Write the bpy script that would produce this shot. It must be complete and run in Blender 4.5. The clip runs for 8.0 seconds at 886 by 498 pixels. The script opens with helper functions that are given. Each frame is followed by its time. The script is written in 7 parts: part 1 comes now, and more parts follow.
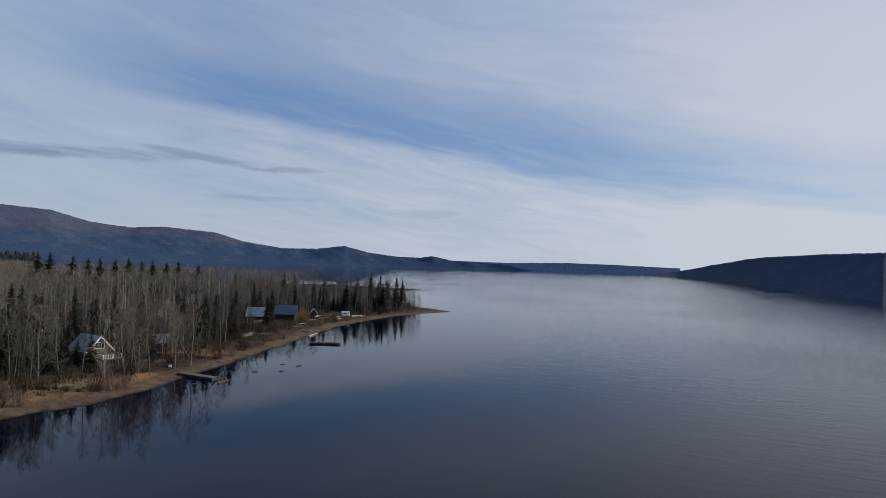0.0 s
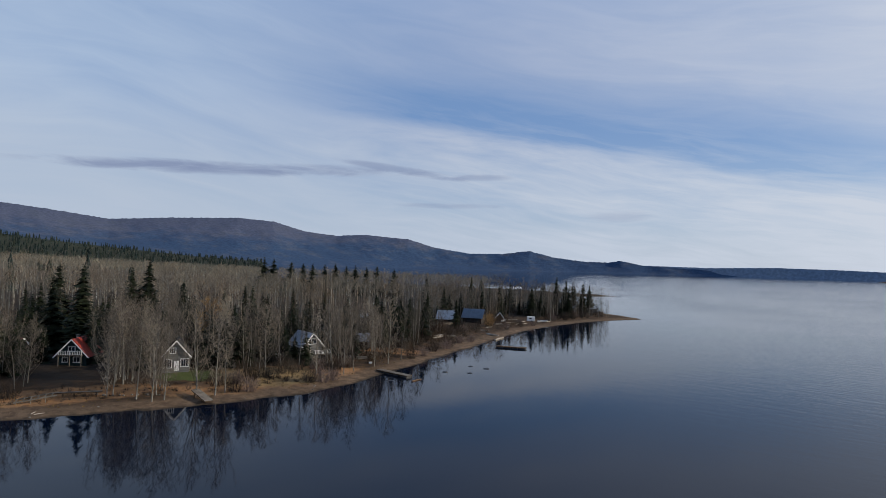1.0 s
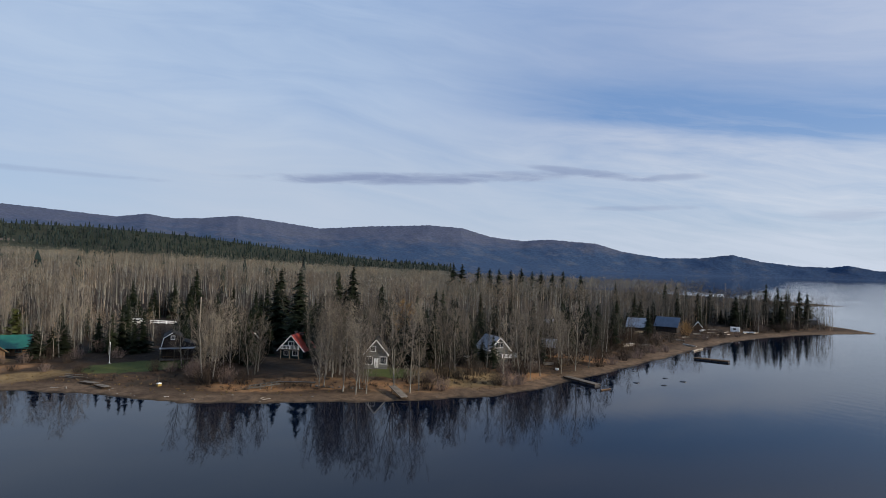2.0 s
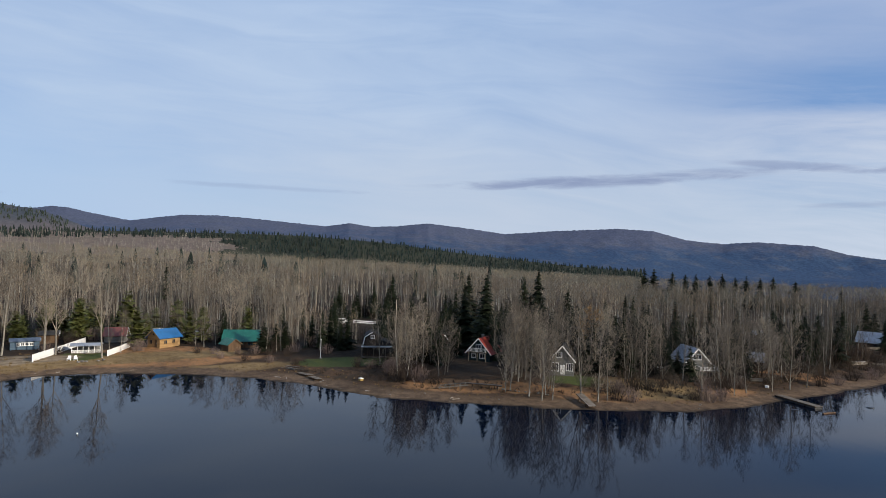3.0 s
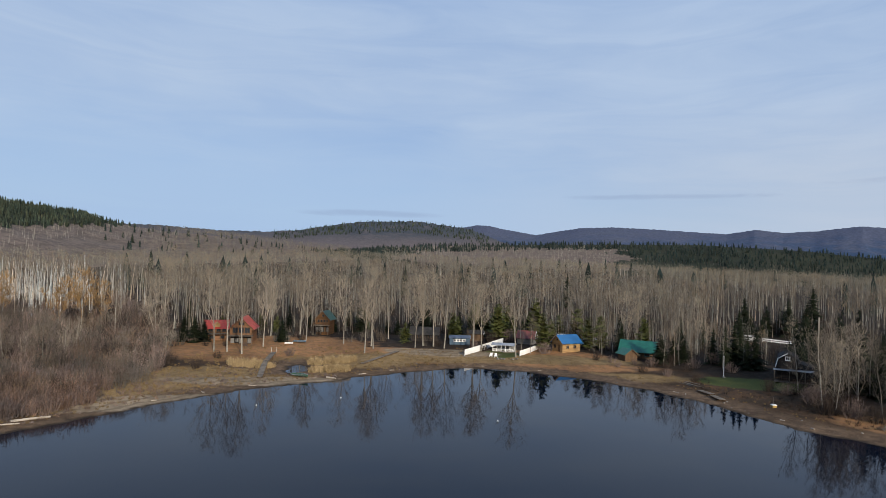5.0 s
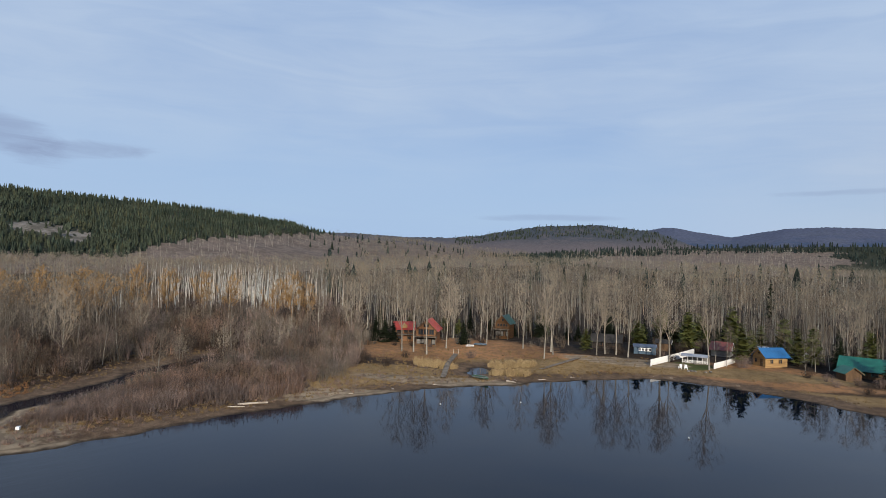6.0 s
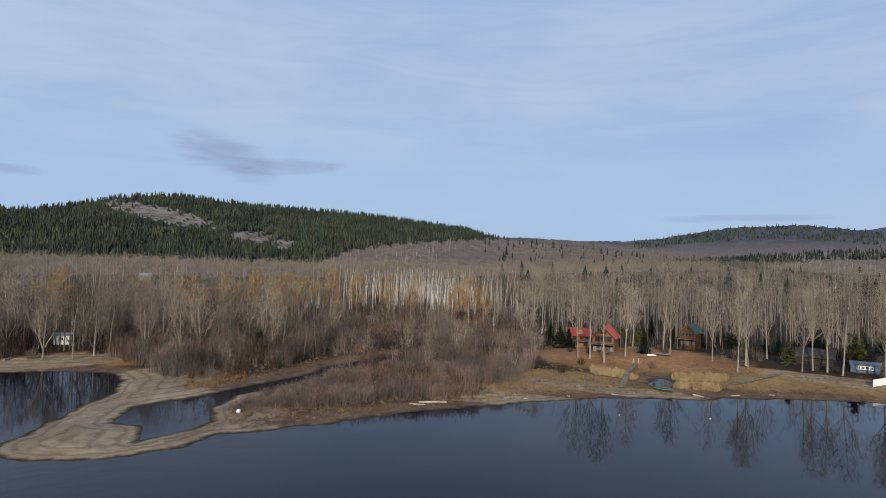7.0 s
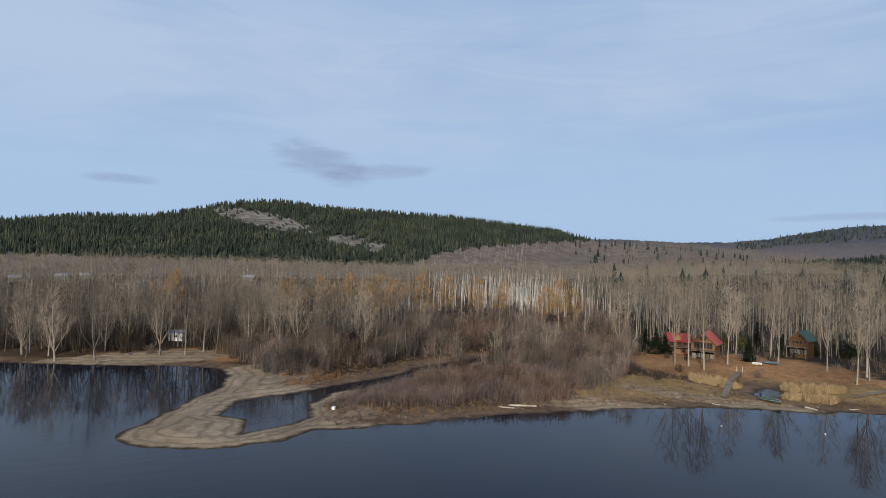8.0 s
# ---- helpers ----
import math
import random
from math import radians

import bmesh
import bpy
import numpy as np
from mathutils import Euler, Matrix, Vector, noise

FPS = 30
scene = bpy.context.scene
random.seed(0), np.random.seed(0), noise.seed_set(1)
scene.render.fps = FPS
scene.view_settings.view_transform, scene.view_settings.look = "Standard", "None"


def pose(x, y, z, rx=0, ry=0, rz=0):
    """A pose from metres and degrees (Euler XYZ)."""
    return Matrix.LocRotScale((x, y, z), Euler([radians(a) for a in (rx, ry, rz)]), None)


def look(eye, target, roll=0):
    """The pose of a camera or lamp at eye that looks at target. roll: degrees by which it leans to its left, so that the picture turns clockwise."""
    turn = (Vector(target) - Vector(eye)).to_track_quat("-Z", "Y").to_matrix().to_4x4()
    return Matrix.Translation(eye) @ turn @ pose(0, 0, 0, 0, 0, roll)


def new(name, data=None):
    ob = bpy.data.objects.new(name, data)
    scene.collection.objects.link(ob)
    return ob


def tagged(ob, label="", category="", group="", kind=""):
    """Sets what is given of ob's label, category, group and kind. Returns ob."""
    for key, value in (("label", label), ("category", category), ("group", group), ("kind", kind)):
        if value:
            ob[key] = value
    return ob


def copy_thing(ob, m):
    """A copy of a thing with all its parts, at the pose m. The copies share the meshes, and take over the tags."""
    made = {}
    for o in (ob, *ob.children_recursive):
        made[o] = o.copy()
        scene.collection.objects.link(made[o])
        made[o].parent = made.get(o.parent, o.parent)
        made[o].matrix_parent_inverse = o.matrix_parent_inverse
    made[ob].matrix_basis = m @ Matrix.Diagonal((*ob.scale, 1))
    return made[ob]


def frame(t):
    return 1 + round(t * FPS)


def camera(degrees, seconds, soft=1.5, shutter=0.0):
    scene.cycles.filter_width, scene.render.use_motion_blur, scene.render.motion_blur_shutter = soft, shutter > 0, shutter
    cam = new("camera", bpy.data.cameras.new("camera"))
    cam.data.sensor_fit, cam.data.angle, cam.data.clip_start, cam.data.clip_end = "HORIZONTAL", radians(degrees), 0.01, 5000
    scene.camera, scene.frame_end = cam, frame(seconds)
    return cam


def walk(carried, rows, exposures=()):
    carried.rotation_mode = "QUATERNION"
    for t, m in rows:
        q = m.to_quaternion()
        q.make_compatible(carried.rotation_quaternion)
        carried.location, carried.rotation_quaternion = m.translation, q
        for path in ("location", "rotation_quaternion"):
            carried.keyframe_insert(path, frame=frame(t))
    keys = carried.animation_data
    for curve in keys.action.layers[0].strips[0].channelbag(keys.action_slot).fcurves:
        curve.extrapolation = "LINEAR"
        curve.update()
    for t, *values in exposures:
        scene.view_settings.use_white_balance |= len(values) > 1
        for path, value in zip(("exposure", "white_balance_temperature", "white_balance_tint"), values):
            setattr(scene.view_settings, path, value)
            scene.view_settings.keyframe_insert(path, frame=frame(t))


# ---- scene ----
cam = camera(72.38, 8.0, soft=0.2)
EYE_Z = 25.0
TURN = [(0.0, 0.0), (0.5, 8.64), (1.0, 17.38), (1.5, 26.10), (3.0, 52.18), (3.5, 60.82), (4.0, 69.6), (4.5, 79.19), (6.0, 105.11), (6.5, 113.33), (7.0, 121.48), (7.5, 128.2), (8.0, 129.86)]
PATH = [(t, pose(0, 0, EYE_Z, 91.55, -1.57, yaw)) for t, yaw in TURN]
walk(cam, PATH, [(0.0, -0.28), (0.8, -0.18), (2.0, -0.02), (3.2, 0.06), (4.2, 0.0), (6.0, -0.02), (8.0, -0.02)])

# ---- light ----
SUN_AZ, SUN_EL = -69.0, 19.0


def polar(az, r):
    """A place on the plan from an azimuth, counted to the left of the lake's axis, and a distance."""
    a = radians(az)
    return -r * math.sin(a), r * math.cos(a)


class Nodes:
    """Short hand for node trees."""

    def __init__(self, tree):
        self.tree = tree
        tree.nodes.clear()

    def add(self, kind, inputs=None):
        node = self.tree.nodes.new(kind)
        for key, value in (inputs or {}).items():
            self.set(node.inputs[key], value)
        return node

    def set(self, socket, value):
        if isinstance(value, bpy.types.NodeSocket):
            self.tree.links.new(value, socket)
        else:
            socket.default_value = value

    def math(self, op, a, b=0.0, c=0.0, clamp=False):
        node = self.add("ShaderNodeMath")
        node.operation, node.use_clamp = op, clamp
        for socket, value in zip(node.inputs, (a, b, c)):
            self.set(socket, value)
        return node.outputs[0]

    def mix(self, fac, a, b, blend="MIX"):
        node = self.add("ShaderNodeMix")
        node.data_type, node.blend_type = "RGBA", blend
        self.set(node.inputs[0], fac)
        self.set(node.inputs[6], a if isinstance(a, bpy.types.NodeSocket) else (*a, 1))
        self.set(node.inputs[7], b if isinstance(b, bpy.types.NodeSocket) else (*b, 1))
        return node.outputs[2]

    def noise(self, vector, scale, detail=4.0, rough=0.55, distort=0.0):
        node = self.add("ShaderNodeTexNoise", inputs={"Scale": scale, "Detail": detail, "Roughness": rough, "Distortion": distort})
        if vector is not None:
            self.set(node.inputs["Vector"], vector)
        return node.outputs["Fac"]

    def ramp(self, value, low, high, out0=0.0, out1=1.0, smooth=True):
        node = self.add("ShaderNodeMapRange", inputs={"From Min": low, "From Max": high, "To Min": out0, "To Max": out1})
        node.interpolation_type = "SMOOTHSTEP" if smooth else "LINEAR"
        self.set(node.inputs["Value"], value)
        return node.outputs[0]

    def mapping(self, vector, scale=(1, 1, 1), rot=(0, 0, 0), loc=(0, 0, 0)):
        node = self.add("ShaderNodeMapping", inputs={"Scale": scale, "Rotation": rot, "Location": loc})
        self.set(node.inputs["Vector"], vector)
        return node.outputs[0]


def make_world():
    world = bpy.data.worlds.new("sky")
    scene.world = world
    world.use_nodes = True
    n = Nodes(world.node_tree)
    way = n.add("ShaderNodeTexCoord").outputs["Generated"]
    xyz = n.add("ShaderNodeSeparateXYZ", inputs={"Vector": way}).outputs
    sky = n.add("ShaderNodeTexSky")
    sky.sky_type, sky.sun_disc = "NISHITA", False
    sky.sun_elevation, sky.sun_rotation = radians(SUN_EL), radians(-SUN_AZ)
    sky.altitude, sky.air_density, sky.dust_density, sky.ozone_density = 700.0, 1.0, 1.2, 1.6
    clear = n.mix(1.0, sky.outputs[0], (0.125, 0.125, 0.135), "MULTIPLY")
    az = n.math("MULTIPLY", n.math("ARCTAN2", n.math("MULTIPLY", xyz[0], -1.0), xyz[1]), 57.2958)
    el = n.math("MULTIPLY", n.math("ARCSINE", xyz[2]), 57.2958)
    # a broad band of thin high cloud falls towards the far end of the lake, a clear lane above it, more veil over that
    side = n.math("MINIMUM", n.math("MAXIMUM", az, -45.0), 48.0)
    over = n.math("SUBTRACT", el, n.math("ADD", 8.9, n.math("MULTIPLY", side, 0.145)))
    sheet = n.add("ShaderNodeCombineXYZ", {"X": n.math("MULTIPLY", az, 0.05), "Y": n.math("MULTIPLY", over, 0.12), "Z": 0.0}).outputs[0]
    bend = n.math("SUBTRACT", n.noise(sheet, 1.0, 3.0, 0.5, 0.3), 0.5)
    over = n.math("ADD", over, n.math("MULTIPLY", bend, 3.2))
    rows = n.add("ShaderNodeCombineXYZ", {"X": n.math("MULTIPLY", az, 0.05), "Y": n.math("MULTIPLY", over, 0.38), "Z": 3.0}).outputs[0]
    fine = n.math("SUBTRACT", n.noise(rows, 1.0, 7.0, 0.6, 0.9), 0.5)
    puff = n.math("SUBTRACT", n.noise(n.mapping(rows, scale=(2.6, 2.6, 1.0)), 1.0, 5.0, 0.62, 0.5), 0.5)
    band = n.math("MULTIPLY", n.ramp(over, 1.9, 0.2, 0.0, 1.0), n.ramp(over, -7.0, -1.5, 0.58, 0.76))
    roof = n.math("MULTIPLY", n.ramp(over, 2.8, 9.5, 0.0, 0.74), n.ramp(az, 8.0, 34.0, 1.0, 0.75))
    amount = n.math("ADD", n.math("MAXIMUM", band, roof), n.math("MULTIPLY", fine, n.ramp(over, 1.0, 5.0, 1.35, 0.6)))
    amount = n.math("ADD", amount, n.math("MULTIPLY", puff, n.ramp(over, 1.0, 5.0, 1.1, 0.25)))
    amount = n.math("ADD", amount, n.ramp(az, -10.0, -34.0, 0.0, 0.45))
    even = n.math("ADD", n.math("ADD", n.ramp(az, 115.0, 165.0, 0.80, 1.0), n.math("MULTIPLY", fine, 0.8)), n.math("MULTIPLY", bend, 0.8))
    calm = n.ramp(az, 12.0, 40.0)
    amount = n.math("ADD", n.math("MULTIPLY", amount, n.math("SUBTRACT", 1.0, calm)), n.math("MULTIPLY", even, calm))
    low = n.ramp(el, 0.0, 6.0, 0.30, 0.0)
    amount = n.math("ADD", n.ramp(amount, 0.0, 1.0, 0.04, 1.0, smooth=False), low, clamp=True)
    toward = n.add("ShaderNodeVectorMath", {0: way, 1: (*polar(SUN_AZ, math.cos(radians(SUN_EL))), math.sin(radians(SUN_EL)))})
    toward.operation = "DOT_PRODUCT"
    glow = n.ramp(toward.outputs["Value"], -0.3, 1.0, 0.0, 1.0)
    far_side = n.ramp(az, 8.0, 50.0, 0.0, 1.0)
    high = n.mix(far_side, (0.30, 0.39, 0.61), (0.45, 0.57, 0.76))
    low_tint = n.mix(n.ramp(az, 50.0, 100.0), (0.50, 0.585, 0.72), (0.40, 0.55, 0.775))
    shaded = n.mix(n.ramp(el, 6.0, 17.0), low_tint, high)
    tint = n.mix(n.math("MULTIPLY", glow, 0.85), shaded, (0.72, 0.77, 0.86))
    lane = n.mix(n.ramp(el, 3.0, 14.0), (0.33, 0.46, 0.68), (0.175, 0.325, 0.63))
    clear = n.mix(0.7, clear, lane)
    colour = n.mix(amount, clear, tint)
    colour = n.mix(n.ramp(el, 17.0, 38.0, 0.0, 0.75), colour, (0.20, 0.36, 0.68))
    # grey lens clouds, each at its bearing and height, ragged by noise
    wob = n.math("SUBTRACT", n.noise(n.mapping(way, scale=(9, 9, 60)), 1.0, 7.0, 0.62, 0.6), 0.5)
    wide = n.math("SUBTRACT", n.noise(n.mapping(way, scale=(5, 5, 5)), 1.0, 2.0, 0.5), 0.5)
    for caz, cel, waz, wel, tilt, dense in LENS_CLOUDS:
        da = n.math("DIVIDE", n.math("SUBTRACT", az, caz), waz)
        de = n.math("SUBTRACT", n.math("SUBTRACT", el, cel), n.math("MULTIPLY", n.math("SUBTRACT", az, caz), tilt))
        de = n.math("ADD", n.math("DIVIDE", de, wel), n.math("MULTIPLY", wide, 0.9))
        d2 = n.math("ADD", n.math("MULTIPLY", da, da), n.math("MULTIPLY", de, de))
        d2 = n.math("ADD", d2, n.math("MULTIPLY", wob, 3.6))
        colour = n.mix(n.ramp(d2, 1.6, -0.2, 0.0, dense), colour, (0.25, 0.31, 0.48))
    back = n.add("ShaderNodeBackground", inputs={"Color": colour, "Strength": 1.0})
    out = n.add("ShaderNodeOutputWorld")
    n.tree.links.new(back.outputs[0], out.inputs[0])


LENS_CLOUDS = [(37.0, 8.1, 14.0, 0.55, -0.035, 0.9), (22.0, 8.9, 6.0, 0.35, 0.12, 0.6), (69.0, 6.6, 8.0, 0.25, 0.0, 0.3), (141.5, 9.3, 4.2, 1.5, 0.22, 0.55),
               (136.5, 8.6, 5.0, 0.7, -0.06, 0.45), (158.0, 6.5, 2.6, 0.4, 0.0, 0.4), (95.0, 4.7, 6.0, 0.3, 0.0, 0.3), (14.5, 8.3, 3.0, 0.3, 0.0, 0.45), (17.0, 5.6, 5.0, 0.25, 0.0, 0.35), (1.0, 5.0, 3.0, 0.5, 0.0, 0.25)]
make_world()
sun = new("sun", bpy.data.lights.new("sun", "SUN"))
sun.data.energy, sun.data.angle, sun.data.color = 5.0, radians(1.2), (1.0, 0.90, 0.76)
sx, sy = polar(SUN_AZ, math.cos(radians(SUN_EL)))
sun.matrix_world = look((sx * 100, sy * 100, 100 * math.sin(radians(SUN_EL))), (0, 0, 0))


# ---- materials ----
def material(name, colours, scale=1.0, rough=0.8, metal=0.0, bump=0.3, stretch=(1, 1, 1), per_object=0.0, per_island=0.0, spread=(0.35, 0.65), fine=9.0, plant=0.0):
    """A surface of two or three colours broken up by coarse and fine noise in metres."""
    mat = bpy.data.materials.new(name)
    mat.use_nodes = True
    n = Nodes(mat.node_tree)
    place = n.add("ShaderNodeTexCoord").outputs["Object"]
    where = n.mapping(place, scale=stretch)
    coarse = n.noise(where, scale, 4.0, 0.6)
    grain = n.noise(where, scale * fine, 3.0, 0.65)
    colour = n.mix(n.ramp(coarse, *spread), colours[0], colours[1])
    if len(colours) > 2:
        colour = n.mix(n.ramp(grain, 0.45, 0.72), colour, colours[2])
    value = n.ramp(grain, 0.25, 0.75, 0.82, 1.18, smooth=False)
    if per_object:
        random_object = n.add("ShaderNodeObjectInfo").outputs["Random"]
        value = n.math("MULTIPLY", value, n.ramp(random_object, 0, 1, 1 - per_object, 1 + per_object, smooth=False))
    if per_island:
        island = n.add("ShaderNodeNewGeometry").outputs["Random Per Island"]
        value = n.math("MULTIPLY", value, n.ramp(island, 0, 1, 1 - per_island, 1 + per_island, smooth=False))
    if plant:
        layers = []
        for key in ("tone", "warm"):
            layer = n.add("ShaderNodeAttribute")
            layer.attribute_name = key
            layers.append(layer.outputs["Fac"])
        value = n.math("MULTIPLY", value, n.math("ADD", 1.0, n.math("MULTIPLY", layers[0], plant)))
        colour = n.mix(n.ramp(layers[1], 0.0, 1.0, 0.0, 0.8), colour, n.mix(1.0, colour, (1.22, 1.0, 0.80), "MULTIPLY"))
        colour = n.mix(n.ramp(layers[1], 0.0, -1.0, 0.0, 0.8), colour, n.mix(1.0, colour, (0.84, 0.96, 1.05), "MULTIPLY"))
    shade = n.add("ShaderNodeCombineXYZ", inputs={"X": value, "Y": value, "Z": value}).outputs[0]
    colour = n.mix(1.0, colour, shade, "MULTIPLY")
    surface = n.add("ShaderNodeBsdfPrincipled", inputs={"Base Color": colour, "Roughness": rough, "Metallic": metal})
    surface.inputs["Specular IOR Level"].default_value = 0.5 if rough < 0.7 else 0.08
    if bump:
        relief = n.add("ShaderNodeBump", inputs={"Strength": bump, "Distance": 0.05, "Height": grain})
        n.set(surface.inputs["Normal"], relief.outputs[0])
    out = n.add("ShaderNodeOutputMaterial")
    n.tree.links.new(surface.outputs[0], out.inputs[0])
    return mat


def water_material():
    mat = bpy.data.materials.new("lake_water")
    mat.use_nodes = True
    n = Nodes(mat.node_tree)
    place = n.add("ShaderNodeTexCoord").outputs["Object"]
    swell = n.noise(n.mapping(n.mapping(place, rot=(0, 0, radians(24))), scale=(0.22, 1.0, 1.0)), 0.55, 3.0, 0.5, 0.3)
    ripple = n.noise(n.mapping(n.mapping(place, rot=(0, 0, radians(10))), scale=(0.5, 2.2, 1.0)), 1.3, 3.0, 0.6, 0.2)
    reach = n.add("ShaderNodeVectorMath", {0: place})
    reach.operation = "LENGTH"
    xyz = n.add("ShaderNodeSeparateXYZ", {"Vector": place}).outputs
    open_water = n.math("MAXIMUM", n.ramp(n.math("ADD", xyz[0], n.math("MULTIPLY", xyz[1], 0.12)), -25.0, 130.0, 0.0, 1.0), n.math("MULTIPLY", n.ramp(xyz[1], -30.0, -80.0, 0.0, 0.36), n.ramp(reach.outputs["Value"], 112.0, 88.0)))
    breeze = n.ramp(n.noise(place, 0.006, 2.0, 0.5), 0.35, 0.65, 0.26, 0.42)
    height = n.math("MULTIPLY", n.math("ADD", n.math("MULTIPLY", swell, 0.7), n.math("MULTIPLY", ripple, 0.3)), n.math("ADD", 0.026, n.math("MULTIPLY", open_water, breeze)))
    relief = n.add("ShaderNodeBump", inputs={"Strength": 0.6, "Distance": 0.40, "Height": height})
    surface = n.add("ShaderNodeBsdfPrincipled", inputs={"Base Color": (0.0014, 0.0044, 0.0120, 1), "Roughness": 0.02, "IOR": 1.21, "Normal": relief.outputs[0]})
    out = n.add("ShaderNodeOutputMaterial")
    n.tree.links.new(surface.outputs[0], out.inputs[0])
    return mat


def ground_material():
    """Beach gravel, tawny grass, leaf litter, lawn and forest floor, by the land-cover layers of the ground sheet."""
    mat = bpy.data.materials.new("shore_ground")
    mat.use_nodes = True
    n = Nodes(mat.node_tree)
    place = n.add("ShaderNodeTexCoord").outputs["Object"]
    cover = {}
    for key in ("shore", "lawn", "litter", "sand", "meadow"):
        layer = n.add("ShaderNodeAttribute")
        layer.attribute_name = key
        cover[key] = layer.outputs["Fac"]
    big = n.noise(place, 0.07, 4.0, 0.6)
    mid = n.noise(place, 0.5, 5.0, 0.65)
    fine = n.noise(place, 4.0, 4.0, 0.7)
    edge = n.math("ADD", cover["shore"], n.math("MULTIPLY", n.math("SUBTRACT", mid, 0.5), 7.0))
    sand = n.mix(n.ramp(mid, 0.35, 0.65), (0.20, 0.15, 0.097), (0.285, 0.22, 0.145))
    sand = n.mix(n.ramp(fine, 0.55, 0.75), sand, (0.11, 0.085, 0.058))
    strand = n.math("SINE", n.math("ADD", n.math("MULTIPLY", cover["shore"], 2.3), n.math("MULTIPLY", mid, 5.0)))
    sand = n.mix(n.ramp(strand, 0.45, 0.95, 0.0, 0.55), sand, (0.105, 0.078, 0.05))
    gravel = n.mix(n.ramp(mid, 0.35, 0.65), (0.078, 0.050, 0.031), (0.145, 0.095, 0.057))
    gravel = n.mix(n.ramp(fine, 0.55, 0.75), gravel, (0.20, 0.16, 0.115))
    wet = n.mix(n.ramp(mid, 0.4, 0.6), (0.035, 0.025, 0.016), (0.055, 0.04, 0.026))
    litter = n.mix(n.ramp(mid, 0.38, 0.62), (0.30, 0.148, 0.062), (0.19, 0.103, 0.050))
    litter = n.mix(n.ramp(fine, 0.5, 0.7), litter, (0.28, 0.18, 0.095))
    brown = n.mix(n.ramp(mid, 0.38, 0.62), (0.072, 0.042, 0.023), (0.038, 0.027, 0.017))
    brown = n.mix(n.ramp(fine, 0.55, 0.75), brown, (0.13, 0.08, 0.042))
    # Forest floor brown, taken darker still for the shade under the trees.
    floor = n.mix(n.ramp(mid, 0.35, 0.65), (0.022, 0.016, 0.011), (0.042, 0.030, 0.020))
    lawn = n.mix(n.ramp(fine, 0.3, 0.7), (0.052, 0.070, 0.020), (0.088, 0.092, 0.030))
    meadow = n.mix(n.ramp(mid, 0.35, 0.65), (0.24, 0.158, 0.070), (0.155, 0.100, 0.045))
    meadow = n.mix(n.ramp(fine, 0.5, 0.75), meadow, (0.30, 0.22, 0.125))
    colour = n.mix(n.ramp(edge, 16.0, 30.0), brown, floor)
    colour = n.mix(n.ramp(n.math("ADD", cover["litter"], n.math("MULTIPLY", n.math("SUBTRACT", mid, 0.5), 0.8)), 0.35, 0.65), colour, litter)
    colour = n.mix(n.ramp(n.math("ADD", cover["meadow"], n.math("MULTIPLY", n.math("SUBTRACT", mid, 0.5), 0.8)), 0.35, 0.65), colour, meadow)
    colour = n.mix(n.ramp(n.math("ADD", cover["lawn"], n.math("MULTIPLY", n.math("SUBTRACT", mid, 0.5), 0.6)), 0.4, 0.6), colour, lawn)
    colour = n.mix(n.ramp(edge, 4.2, 7.6), gravel, colour)
    colour = n.mix(n.ramp(n.math("ADD", cover["sand"], n.math("MULTIPLY", n.math("SUBTRACT", mid, 0.5), 0.5)), 0.4, 0.6), colour, sand)
    colour = n.mix(n.ramp(n.math("ADD", cover["shore"], n.math("MULTIPLY", n.math("SUBTRACT", mid, 0.5), 1.8)), 0.2, 1.4), wet, colour)
    value = n.ramp(big, 0.3, 0.7, 0.8, 1.2)
    colour = n.mix(1.0, colour, n.add("ShaderNodeCombineXYZ", inputs={"X": value, "Y": value, "Z": value}).outputs[0], "MULTIPLY")
    relief = n.add("ShaderNodeBump", inputs={"Strength": 0.6, "Distance": 0.25, "Height": n.math("ADD", n.math("MULTIPLY", fine, 0.4), mid)})
    surface = n.add("ShaderNodeBsdfPrincipled", inputs={"Base Color": colour, "Roughness": 0.92, "Normal": relief.outputs[0]})
    surface.inputs["Specular IOR Level"].default_value = 0.1
    out = n.add("ShaderNodeOutputMaterial")
    n.tree.links.new(surface.outputs[0], out.inputs[0])
    return mat


